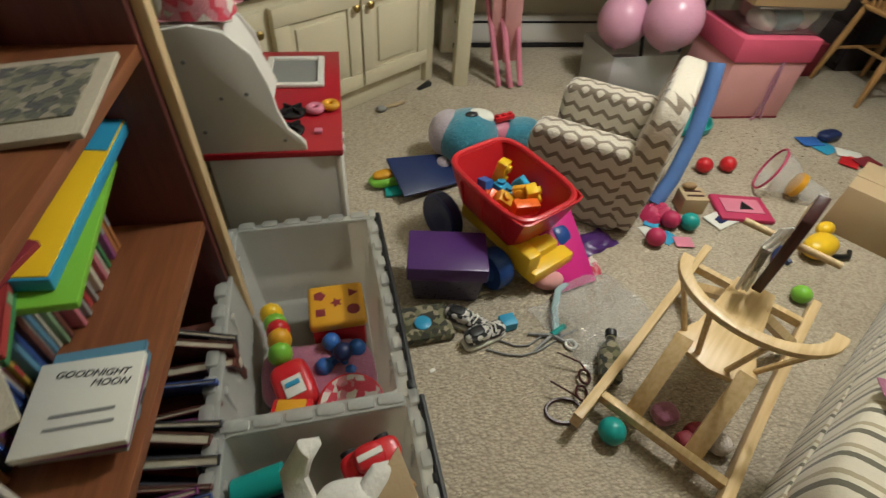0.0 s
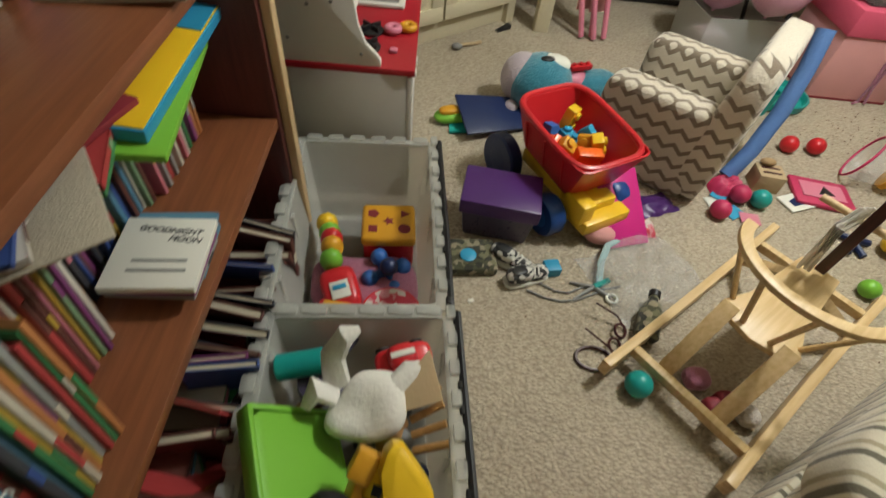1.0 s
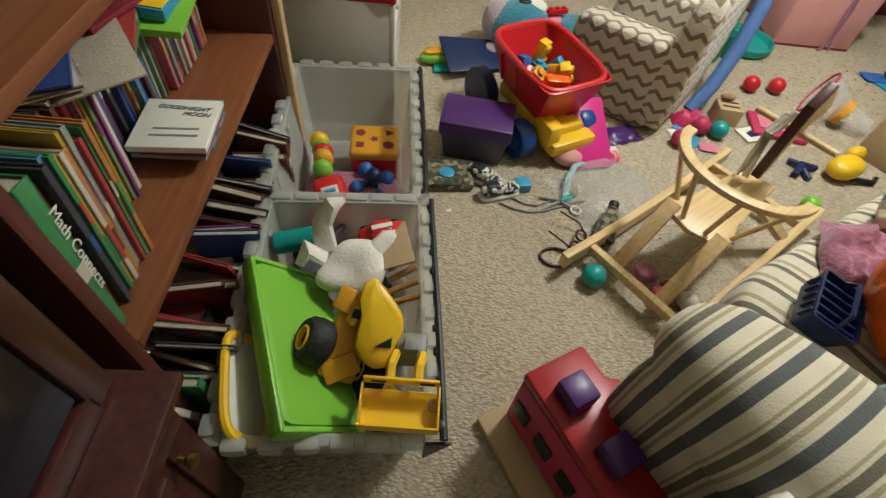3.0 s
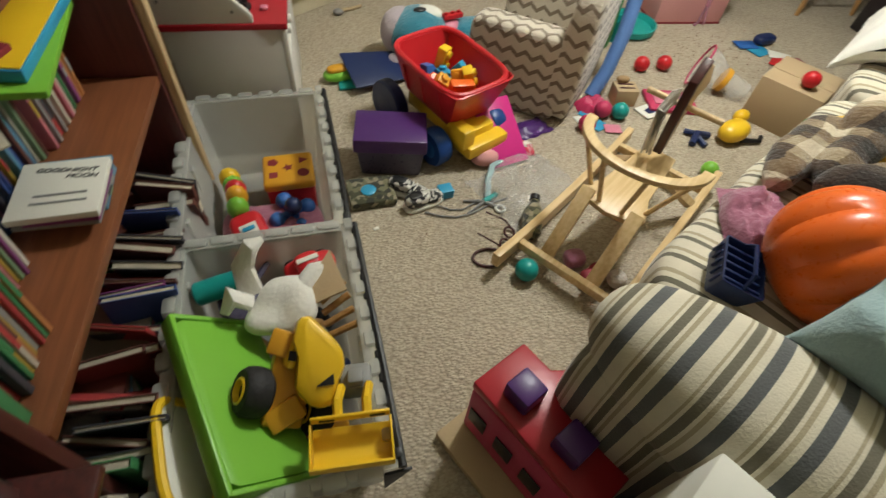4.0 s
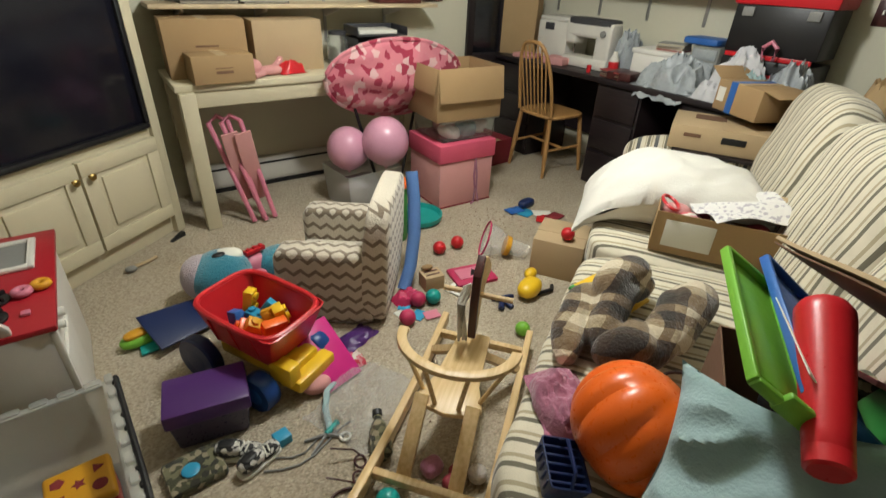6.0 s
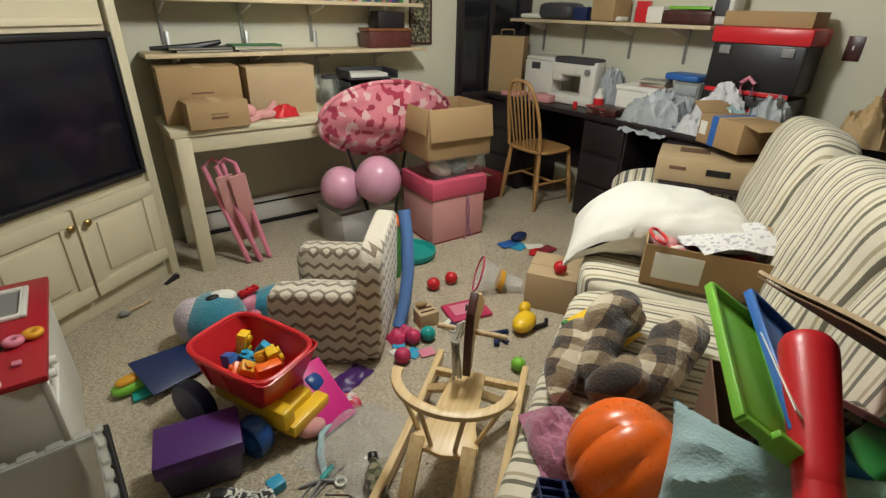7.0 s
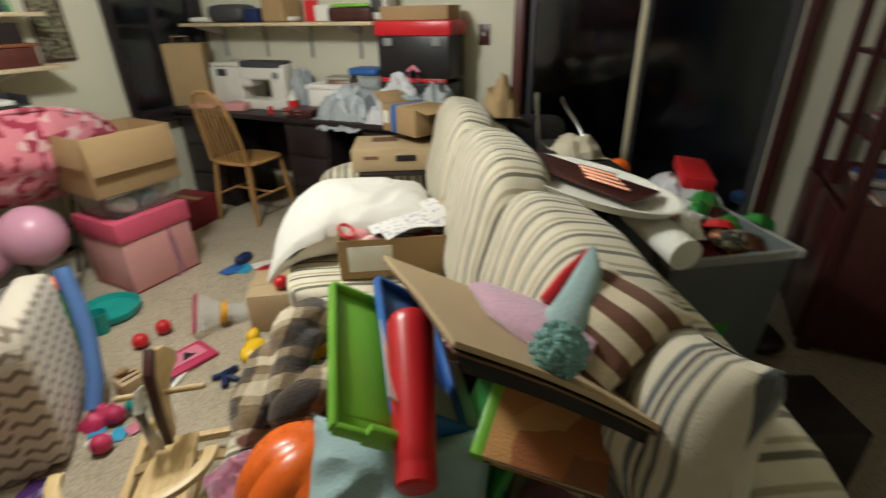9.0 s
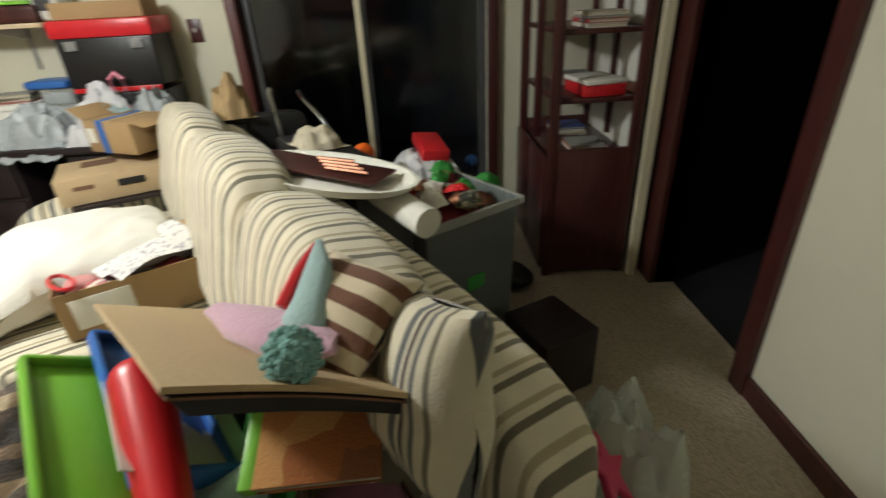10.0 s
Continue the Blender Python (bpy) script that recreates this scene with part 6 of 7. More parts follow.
part("blade", tube([(-0.08, -0.012, 0), (0.0, 0.0, 0.004), (0.045, 0.01, 0)], [0.004, 0.007, 0.006], 6), "grey", pl)
part("blade", tube([(-0.055, 0.045, 0), (0.0, 0.0, 0.006), (0.03, -0.05, 0)], [0.004, 0.007, 0.006], 6), "grey", pl)
part("handle", tube([(0.0, 0.0, 0.006), (0.06, 0.005, 0.004)], 0.010, 8), "teal", pl)
part("ring", tube([(0.03 + 0.016 * math.cos(i * math.pi / 8), -0.055 + 0.016 * math.sin(i * math.pi / 8), 0.002) for i in range(17)], 0.005, 6), "paper", pl, "white ring end")
# crumpled clear film with a teal strap
solo("plastic_film", crumple(0.34, 0.28, 0.07, 12.0, 30, 1.4), "film", "crumpled clear plastic film on the carpet", "plastic film", pose(0.88, 1.04, 0, 0, 0, 30))
solo("strap", tube([(0.73, 0.99, 0.012), (0.745, 1.06, 0.03), (0.78, 1.13, 0.035), (0.84, 1.18, 0.02)], 0.011, 8, 0.5), "aqua_cloth", "pale aqua strap across the plastic film", "strap", Matrix())
gl2 = thing("toy_magnifier", "black toy magnifying glass on end", "toy magnifier", pose(0.80, 1.215, 0.035, 40, 0, 20))
part("rim", tube([(0.028 * math.cos(i * math.pi / 9), 0.028 * math.sin(i * math.pi / 9), 0) for i in range(19)], 0.007, 6), "black", gl2)
part("handle", tube([(0.02, -0.022, 0), (0.05, -0.06, -0.012)], 0.009, 6), "black", gl2)
solo("doll_cup", ball(0.045, (0, 0, 0.03), (1.2, 0.9, 0.7)), "rose_fabric", "pale pink plastic toy part by the truck", "toy part", pose(0.765, 1.185, 0))
solo("purple_cloth", crumple(0.16, 0.10, 0.03, 15.0, 14), "purple", "dark purple cloth by the toddler chair", "cloth", pose(1.01, 1.37, 0, 0, 0, 20))
solo("doll_clothes", crumple(0.10, 0.09, 0.035, 18.0, 14), "gingham", "small pale pink cloth by the truck", "cloth", pose(0.93, 1.25, 0))
# dark olive bottle and sunglasses near the horse
bo = thing("toy_bottle", "smoky grey plastic bottle lying on the carpet", "bottle", pose(0.845, 0.855, 0.035, 0, 82, 68))
part("body", lathe([(0.026, -0.07), (0.034, -0.06), (0.034, 0.02), (0.022, 0.05), (0.014, 0.06), (0.014, 0.075)], 20), "camo", bo)
part("cap", rod(0.017, 0.022, (0, 0, 0.075), 14), "black", bo, "black cap")
sg = thing("sunglasses", "brown toy sunglasses on the carpet", "sunglasses", pose(0.745, 0.80, 0.012, 20, 0, 60))
for s in (-1, 1):
    part("lens", tube([(0.028 * s + 0.022 * math.cos(i * math.pi / 9), 0.018 * math.sin(i * math.pi / 9), 0) for i in range(19)], 0.004, 6), "mahogany", sg)
    part("temple", tube([(0.05 * s, 0, 0), (0.055 * s, 0.03, 0.012), (0.05 * s, 0.10, 0.004)], 0.003, 6), "mahogany", sg)
solo("hair_band", tube([(0.05 * math.cos(i * math.pi / 10), 0.035 * math.sin(i * math.pi / 10), 0.006) for i in range(21)], 0.005, 6), "mahogany", "brown plastic loop on the carpet", "hair band", pose(0.665, 0.735, 0))
solo("white_chip", cuboid(0.018, 0.012, 0.004, 0.001), "paper", "scrap of white paper on the carpet", "paper scrap", pose(0.33, 0.905, 0.003, 0, 0, 25))
# dolls' things under the horse
solo("small_toy", join(rbox(0.06, 0.05, 0.05, 3, 5, (0, 0, 0.026)), rbox(0.05, 0.04, 0.06, 3, 5, (0.03, 0.02, 0.03))), "dark_red", "dark red toy under the rocking horse", "toy", pose(0.95, 0.60, 0))
solo("small_toy", ball(0.03, (0, 0, 0.03)), "white_fur", "white fluffy toy under the rocking horse", "plush toy", pose(1.03, 0.58, 0))
solo("small_toy", rbox(0.07, 0.06, 0.05, 3, 5, (0, 0, 0.025)), "mauve", "mauve toy under the rocking horse", "toy", pose(0.93, 0.68, 0))
solo("door_wedge", prism([(0, 0), (0.09, 0), (0.09, 0.025)], 0.03, 0.002), "black", "black door wedge by the cabinet base", "door wedge", pose(0.50, 2.63, 0.0, 90, 0, 35))
solo("toy_part", tube([(0, 0, 0.012), (0.06, 0.02, 0.012), (0.10, 0.05, 0.01)], 0.009, 6), "cardboard_pale", "small wooden stick by the cabinet", "stick", pose(0.32, 2.42, 0))
solo("toy_part", ball(0.02, (0, 0, 0.018), (1.4, 1, 0.8), 2), "grey", "small grey toy part by the cabinet", "toy part", pose(0.30, 2.39, 0))

# ---- things on the sofa ----
sb = carton("carton", 0.24, 0.43, 0.155, on_sofa(1.15, 0.42, 0.492, 0, 0, 0), "open low carton on the sofa full of dolls' things", (None, None, None, None), "cardboard")
part("label", cuboid(0.003, 0.16, 0.10, 0.0005, (-0.1225, 0.10, 0.08)), "paper", sb, "white paper label", None)
part("torn_flap", moved(cuboid(0.10, 0.40, 0.004, 0.001), pose(0.175, -0.02, 0.155, 0, -10, 0)), "cardboard_pale", sb)
solo("dotted_paper", sheet(14, 12, lambda u, v: ((u - 0.5) * 0.24, (v - 0.5) * 0.30, 0.022 * math.sin(3.4 * u + 2 * v) + 0.01 * math.sin(9 * u - 7 * v)), 0.0015), "doily", "white dotted paper napkin lying on the carton", "napkin", on_sofa(1.16, 0.475, 0.664, -4, -4, 24))
for i, (u, v, c, w) in enumerate(((1.08, 0.26, "dark_red", "dark red"), (1.12, 0.32, "gingham", "red checked"), (1.18, 0.27, "rose_fabric", "pale pink"), (1.10, 0.40, "mauve", "mauve"), (1.20, 0.36, "dark_red", "wine red"), (1.10, 0.52, "dark_red", "dark red"))):
    solo("doll_clothes", rbox(0.10, 0.09, 0.07, 2.4, 7, (0, 0, 0.035), 0.02, 14, i), c, "%s doll's things heaped in the carton" % w, "doll clothes", on_sofa(u, v, 0.535 + 0.012 * (i % 3), 0, 0, 40 * i), "dolls' things")
solo("hair_band", tube([(0.06 * math.cos(i * math.pi / 10), 0.03 * math.sin(i * math.pi / 10), 0.0) for i in range(21)], 0.006, 6), "red", "red hoop hanging on the carton's corner", "hair band", on_sofa(1.08, 0.24, 0.665, 20, 0, 10))
nb = thing("notebook", "yellow and green notebook on the sofa seat", "notebook", on_sofa(0.66, 0.12, 0.496, 0, 0, -28))
part("cover", cuboid(0.14, 0.19, 0.010, 0.002), "yellow", nb)
part("binding", cuboid(0.024, 0.19, 0.012, 0.002, (-0.07, 0, 0)), "green", nb, "green binding")
pm = thing("pumpkin_pail", "ribbed orange plastic pumpkin pail on its side", "pail", on_sofa(0.067, 0.232, 0.588, 40, 12, 20) @ Matrix.Scale(0.84, 4))
prof_p = [(0.03, -0.135)] + [(0.155 * math.sin(radians(a)) ** 0.8, -0.135 * math.cos(radians(a))) for a in range(25, 160, 9)] + [(0.05, 0.13)]
part("shell", lathe(prof_p, 60, ribs=10, depth=0.07), "orange", pm)
part("handle", tube([(0.09 * math.cos(radians(a)), 0, 0.10 + 0.07 * math.sin(radians(a))) for a in range(0, 181, 15)], 0.004, 6), "black", pm)
solo("mauve_cap", crumple(0.20, 0.13, 0.08, 12.0, 34, 0.4), "mauve", "mauve fleece hat on the sofa seat", "hat", on_sofa(0.15, 0.085, 0.486, 0, 0, 30))
bt = thing("toy_basket", "dark navy plastic basket on the sofa arm", "basket", on_sofa(-0.05, 0.11, 0.50, 14, -6, 25) @ Matrix.Scale(0.82, 4))
part("body", tray(0.13, 0.10, 0.07, 0.004, 0.85, 0.008), "navy", bt)
for i in range(5):
    part("slat", cuboid(0.007, 0.104, 0.035, 0.002, (-0.044 + 0.022 * i, 0, 0.045)), "navy", bt)
part("handle", tube([(-0.06, 0, 0.07), (-0.04, 0, 0.10), (0.04, 0, 0.10), (0.06, 0, 0.07)], 0.005, 6), "navy", bt)

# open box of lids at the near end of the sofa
# whole carton in the darker copy: the shade inside it is in its colour
nbx = carton("carton", 0.50, 0.36, 0.19, on_sofa(0.11, 0.545, 0.490, 0, 0, 0), "deep open carton on the sofa crammed with lids and papers", (None, None, None, None), "cardboard_shade_print")
FA, FB, FC, FD = Vector((0.330, -0.393, 0.936)), Vector((-0.155, -0.477, 1.066)), Vector((-0.187, -0.709, 0.943)), Vector((0.30, -0.64, 0.82))


def flap_fn(u, v):
    p = FB.lerp(FC, u).lerp(FA.lerp(FD, u), v)
    p.z += 0.006 * math.sin(u * 3.1) * (1 - v) + 0.005 * math.sin(v * 5 + u * 2)
    return p


fl = thing("cardboard_flap", "bent sheet of tan cardboard lying over the carton", "cardboard sheet", SOFA)
part("sheet", sheet(18, 10, flap_fn, 0.007), "cardboard_pale", fl)
# shade below the bent sheet, painted as a black strip and a darker lower sheet
part("edge_shade", sheet(18, 2, lambda u, v: flap_fn(u, 0.02) - Vector((0.0, 0.012 * v, 0.010 + 0.036 * v)), 0.004), "black", fl, "black strip for the shade below the folded edge")
part("underside", sheet(10, 8, lambda u, v: flap_fn(u, v) - Vector((0, 0, 0.014)), 0.003), "cardboard_shade_print", fl, "underside with its shade put into the colour")


def lid_on_edge(name, sx, sz, material, m, label):
    t = thing(name, label, "lid", m)
    part("plate", cuboid(sx, 0.006, sz, 0.003), material, t)
    for cx, cz, wx, wz in ((0, sz / 2, sx, 0.010), (0, -sz / 2, sx, 0.010), (sx / 2, 0, 0.010, sz), (-sx / 2, 0, 0.010, sz)):
        part("lip", cuboid(wx, 0.018, wz, 0.003, (cx, -0.008, cz)), material, t)
    part("latch", cuboid(0.012, 0.034, 0.09, 0.003, (-sx / 2, -0.012, -0.03)), material, t)
    part("step", cuboid(sx * 0.8, 0.010, sz * 0.8, 0.004, (0, 0.0, 0)), material, t)
    return t


lid_on_edge("tub_lid", 0.325, 0.118, "lime", on_sofa(0.076, 0.356, 0.872, -56, -5, 5), "lime green plastic tub lid standing on edge")
lid_on_edge("tub_lid", 0.34, 0.13, "royal", on_sofa(0.13, 0.437, 0.837, -52, -5, 5), "blue plastic tub lid standing on edge")
solo("paper_sheet", cuboid(0.22, 0.002, 0.20, 0), "paper", "white printed paper between the lids", "paper", on_sofa(0.07, 0.462, 0.823, -46, 2, 4))
tm = thing("tumbler", "tall tapered red insulated tumbler", "tumbler", on_sofa(-0.005, 0.432, 0.872) @ pose(0, 0, 0, 0, 71, -2) @ Matrix.Scale(0.77, 4))
part("body", lathe([(0.032, -0.17), (0.036, -0.165), (0.038, -0.12), (0.052, 0.13), (0.052, 0.15), (0.045, 0.165), (0.012, 0.168)][::1], 32), "red", tm)
part("foot", lathe([(0.030, -0.185), (0.036, -0.180), (0.037, -0.15), (0.034, -0.148)], 32), "red", tm, "glossy red foot")
solo("green_tray", rbox(0.24, 0.02, 0.22, 6, 6), "green", "dark green plastic tray in the carton", "tray", on_sofa(0.02, 0.545, 0.72, 24, 8, 0))
pbk = thing("picture_book", "orange picture book with a yellow-green spine in the carton", "book", pose(1.150, -0.205, 0.852, -18, 0, 92))
part("cover", cuboid(0.165, 0.15, 0.004, 0.001, (0, 0, 0.009)), "orange_cover", pbk, "orange-brown cover")
part("page_block", cuboid(0.160, 0.145, 0.012, 0), "pages", pbk)
part("back_cover", cuboid(0.165, 0.15, 0.003, 0.001, (0, 0, -0.008)), "orange_cover", pbk)
part("spine", cuboid(0.020, 0.152, 0.024, 0.004, (0.086, 0, 0)), "lime", pbk, "yellow-green spine")
solo("magazine", cuboid(0.20, 0.15, 0.010, 0.002), "quilt", "colourful folded magazine in the carton", "magazine", on_sofa(0.20, 0.60, 0.745, 20, 24, 10))
solo("white_tray", cuboid(0.34, 0.10, 0.012, 0.004), "paper", "white plastic tray edge under the lids", "tray", on_sofa(-0.06, 0.40, 0.665, -30, 12, 10))
for i, (u, v, c, w) in enumerate(((-0.10, 0.66, "mauve", "plum"), (-0.14, 0.56, "navy", "navy"), (0.24, 0.66, "camo", "olive"), (-0.08, 0.50, "teal", "teal"), (0.18, 0.52, "black", "black"))):
    solo("cloth", rbox(0.17, 0.14, 0.10, 2.4, 8, (0, 0, 0), 0.025, 9, i * 3.0), c, "%s cloth bundled in the carton" % w, "cloth", on_sofa(u, v, 0.66, 0, 0, 33 * i), "bundled cloths")
# striped hat with a pompom
ht = thing("elf_hat", "pink, aqua and red fleece hat with an aqua pompom", "hat", SOFA)
brim = tube([(0.15, -0.55, 0.945), (0.12, -0.56, 0.955), (0.05, -0.58, 0.975), (-0.02, -0.605, 0.985), (-0.065, -0.63, 0.985), (-0.095, -0.66, 0.980)], [0.010, 0.024, 0.034, 0.040, 0.040, 0.020], 20, 0.6)
for v in brim.verts:
    v.co += 0.010 * Vector((noise.noise(v.co * 22), noise.noise(v.co * 22 + Vector((3, 0, 0))), 1.3 * noise.noise(v.co * 18 + Vector((0, 5, 0)))))
part("brim", brim, "lilac_fabric", ht, "crumpled lilac fleece brim")
cone = tube([(-0.05, -0.63, 0.985), (-0.02, -0.66, 1.012), (0.014, -0.69, 1.044), (0.040, -0.704, 1.066)], [0.036, 0.030, 0.018, 0.004], 18, 0.6)
for v in cone.verts:
    v.co += 0.006 * Vector((noise.noise(v.co * 30), noise.noise(v.co * 30 + Vector((3, 0, 0))), noise.noise(v.co * 30 + Vector((0, 5, 0)))))
part("cone", cone, "aqua_cloth", ht, "aqua peak")
part("band", tube([(0.0, -0.625, 1.005), (0.022, -0.66, 1.032), (0.042, -0.698, 1.062)], [0.010, 0.010, 0.003], 8), "red", ht, "red stripe")
pom = bmesh.new()
for i in range(260):
    a = RNG.uniform(0, 2 * math.pi)
    h = RNG.uniform(-1, 1)
    d = Vector((math.cos(a) * math.sqrt(1 - h * h), math.sin(a) * math.sqrt(1 - h * h), h))
    r = 0.042 * RNG.uniform(0.86, 1.08)
    bmesh.ops.create_icosphere(pom, subdivisions=1, radius=0.0065, matrix=Matrix.Translation(d * r) @ Matrix.Diagonal((1, 1, 1, 1)))
bmesh.ops.create_icosphere(pom, subdivisions=3, radius=0.042)
part("pompom", pom, "aqua_fur", ht, "fluffy aqua pompom", pose(-0.140, -0.597, 1.030) @ Matrix.Scale(0.70, 4))

# ---- beyond the sofa ----
ax = carton("carton", 0.51, 0.34, 0.12, pose(3.03, 1.11, 0.592, 0, 0, -62), "flat brown carton with a carry handle", (None,) * 4, "cardboard_pale", False)
part("handle", cuboid(0.11, 0.008, 0.032, 0.004, (0.04, -0.172, 0.07)), "black", ax, "black carry handle")
part("mark", cuboid(0.08, 0.002, 0.018, 0, (-0.15, -0.1715, 0.075)), "cardboard_shade_print", ax, "printed dark mark")
part("window", cuboid(0.15, 0.10, 0.002, 0, (-0.08, 0.06, 0.122)), "cardboard_shade_print", ax, "dark printed panel")
st = solo("side_table", join(cuboid(0.44, 0.40, 0.02, 0.004, (0, 0, 0.579)), *[cuboid(0.04, 0.04, 0.57, 0.003, (x, y, 0.285)) for x in (-0.18, 0.18) for y in (-0.14, 0.14)]), "black_wood", "dark side table behind the sofa arm", "side table", pose(3.03, 1.11, 0, 0, 0, -62))
az = carton("carton", 0.31, 0.24, 0.15, pose(3.14, 1.06, 0.757, 0, 0, -114), "small brown carton with blue tape", (None, None, 60, 100), "cardboard", False)
part("blue_tape", cuboid(0.045, 0.244, 0.154, 0.001, (-0.04, 0, 0.0755)), "royal", az, "strip of blue tape")
part("label", cuboid(0.05, 0.002, 0.07, 0, (-0.115, -0.121, 0.08)), "paper", az, "white shipping label")

# windsor chair at the desk
wc = thing("windsor_chair", "honey oak spindle-back kitchen chair", "chair", pose(3.17, 2.48, 0, 0, 0, 0))
part("seat", rbox(0.38, 0.40, 0.035, 4, 8, (0.02, 0, 0.44)), "oak", wc)
for x, y in ((-0.14, -0.15), (-0.14, 0.15), (0.17, -0.16), (0.17, 0.16)):
    part("leg", tube([(x, y, 0.43), (x * 1.12, y * 1.12, 0.22), (x * 1.25, y * 1.25, 0.0)], [0.015, 0.020, 0.012], 10), "oak", wc)
part("stretcher", tube([(-0.155, -0.165, 0.2), (0.19, -0.18, 0.2)], 0.010, 8), "oak", wc)
part("stretcher", tube([(-0.155, 0.165, 0.2), (0.19, 0.18, 0.2)], 0.010, 8), "oak", wc)
part("stretcher", tube([(0.02, -0.172, 0.2), (0.02, 0.172, 0.2)], 0.010, 8), "oak", wc)
hoop = [(-0.15 - 0.10 * math.sin(radians(a)), 0.165 * math.copysign(abs(math.cos(radians(a))) ** 0.6, math.cos(radians(a))), 0.45 + 0.49 * math.sin(radians(a)) ** 0.75) for a in range(0, 181, 9)]
part("back_hoop", tube(hoop, 0.013, 10), "oak", wc, "bent hoop back")
for i in range(7):
    y = -0.12 + 0.04 * i
    top = 0.45 + 0.47 * (1 - (abs(y) / 0.175) ** 3.2) ** 0.5
    part("spindle", tube([(-0.15, y * 0.9, 0.45), (-0.15 - 0.10 * (top - 0.45) / 0.49, y, top)], 0.0065, 8), "oak", wc)

# ---- things on the desk ----
DZ = 0.7535
kb = thing("paper_bag", "tall brown paper grocery bag with handles", "paper bag", pose(3.42, 3.15, DZ, 0, 0, -58))
part("body", prism([(-0.14, -0.09), (0.14, -0.09), (0.14, -0.004), (0.125, 0.0), (0.14, 0.004), (0.14, 0.09), (-0.14, 0.09), (-0.14, 0.004), (-0.125, 0), (-0.14, -0.004)], 0.44, 0.002), "kraft", kb)
part("handle", tube([(-0.06, -0.092, 0.43), (-0.05, -0.095, 0.49), (0.05, -0.095, 0.49), (0.06, -0.092, 0.43)], 0.004, 6), "kraft", kb)
pr = thing("printer", "white desktop printer standing on the desk", "printer", pose(3.55, 2.80, DZ, 0, 0, -88))
part("body", cuboid(0.30, 0.26, 0.28, 0.012, (0, 0, 0.14)), "white", pr)
part("lid", cuboid(0.29, 0.25, 0.03, 0.010, (0, 0, 0.295)), "white", pr)
part("panel", cuboid(0.09, 0.006, 0.05, 0.003, (-0.03, -0.131, 0.24)), "dark_grey", pr, "small dark display")
smc = thing("sewing_machine", "white sewing machine with a dark top strip", "sewing machine", pose(3.45, 2.42, DZ, 0, 0, -86))
part("bed", cuboid(0.40, 0.16, 0.07, 0.012, (0, 0, 0.035)), "white", smc)
part("pillar", rbox(0.13, 0.14, 0.30, 8, 8, (0.135, 0, 0.15)), "white", smc)
part("arm", rbox(0.40, 0.14, 0.12, 7, 8, (0, 0, 0.26)), "white", smc)
part("head", rbox(0.10, 0.13, 0.17, 7, 8, (-0.15, 0, 0.235)), "white", smc)
part("top_strip", rbox(0.38, 0.143, 0.05, 8, 6, (0.0, 0.0, 0.305)), "dark_grey", smc, "dark grey top cover")
part("needle_bar", rod(0.006, 0.08, (-0.15, 0, 0.08), 8), "chrome", smc)
part("dial", moved(rod(0.022, 0.012, n=16), pose(0.135, -0.075, 0.24, 90, 0, 0)), "grey", smc)
ob = thing("squeeze_bottle", "white bottle with a red label", "bottle", pose(3.36, 2.13, DZ))
part("body", lathe([(0.030, 0), (0.034, 0.01), (0.034, 0.10), (0.015, 0.13), (0.015, 0.15)], 18), "paper", ob)
part("label", lathe([(0.0345, 0.02), (0.0352, 0.022), (0.0352, 0.085), (0.0345, 0.087)], 18), "red", ob)
wbx = thing("fabric_box", "white lidded box with papers on it", "box", pose(3.52, 1.86, DZ, 0, 0, 4))
part("body", cuboid(0.26, 0.32, 0.17, 0.008, (0, 0, 0.085)), "linen", wbx)
part("lid", cuboid(0.275, 0.335, 0.03, 0.006, (0, 0, 0.178)), "linen", wbx)
flat_pile(3.50, 1.82, DZ + 0.195, 3, 0.20, 0.15, 10, "stacked on the white box", [0, 7, 10])
bd = thing("drawer_tower", "blue-topped clear plastic drawer tower", "drawer tower", pose(3.60, 1.60, DZ))
part("frame", cuboid(0.17, 0.18, 0.24, 0.008, (0, 0, 0.125)), "frost", bd)
for i in range(3):
    part("drawer", cuboid(0.012, 0.155, 0.062, 0.005, (-0.088, 0, 0.05 + 0.075 * i)), "bag_grey", bd, "clear front drawer")
part("top", rbox(0.19, 0.24, 0.045, 6, 6, (0, 0.05, 0.268)), "royal", bd, "blue cover")
tbx = thing("tool_chest", "black and red stacked tool chest", "tool chest", pose(3.52, 1.20, DZ, 0, 0, -88))
part("lower_case", cuboid(0.47, 0.25, 0.23, 0.010, (0, 0, 0.115)), "black", tbx)
part("upper_case", cuboid(0.47, 0.25, 0.24, 0.010, (0, 0, 0.375)), "black", tbx)
part("lid", cuboid(0.50, 0.27, 0.085, 0.014, (0, 0, 0.535)), "red", tbx, "red lid")
for z in (0.245, 0.15):
    part("trim", cuboid(0.44, 0.012, 0.024, 0.004, (0, -0.128, z)), "red", tbx, "red trim strip")
for x in (-0.16, 0.16):
    part("latch", cuboid(0.06, 0.016, 0.045, 0.004, (x, -0.130, 0.46)), "grey", tbx, "pale grey latch")
carton("carton", 0.44, 0.20, 0.075, pose(3.52, 1.20, DZ + 0.579, 0, 0, -88), "shallow open carton on the tool chest", (None,) * 4, "cardboard")
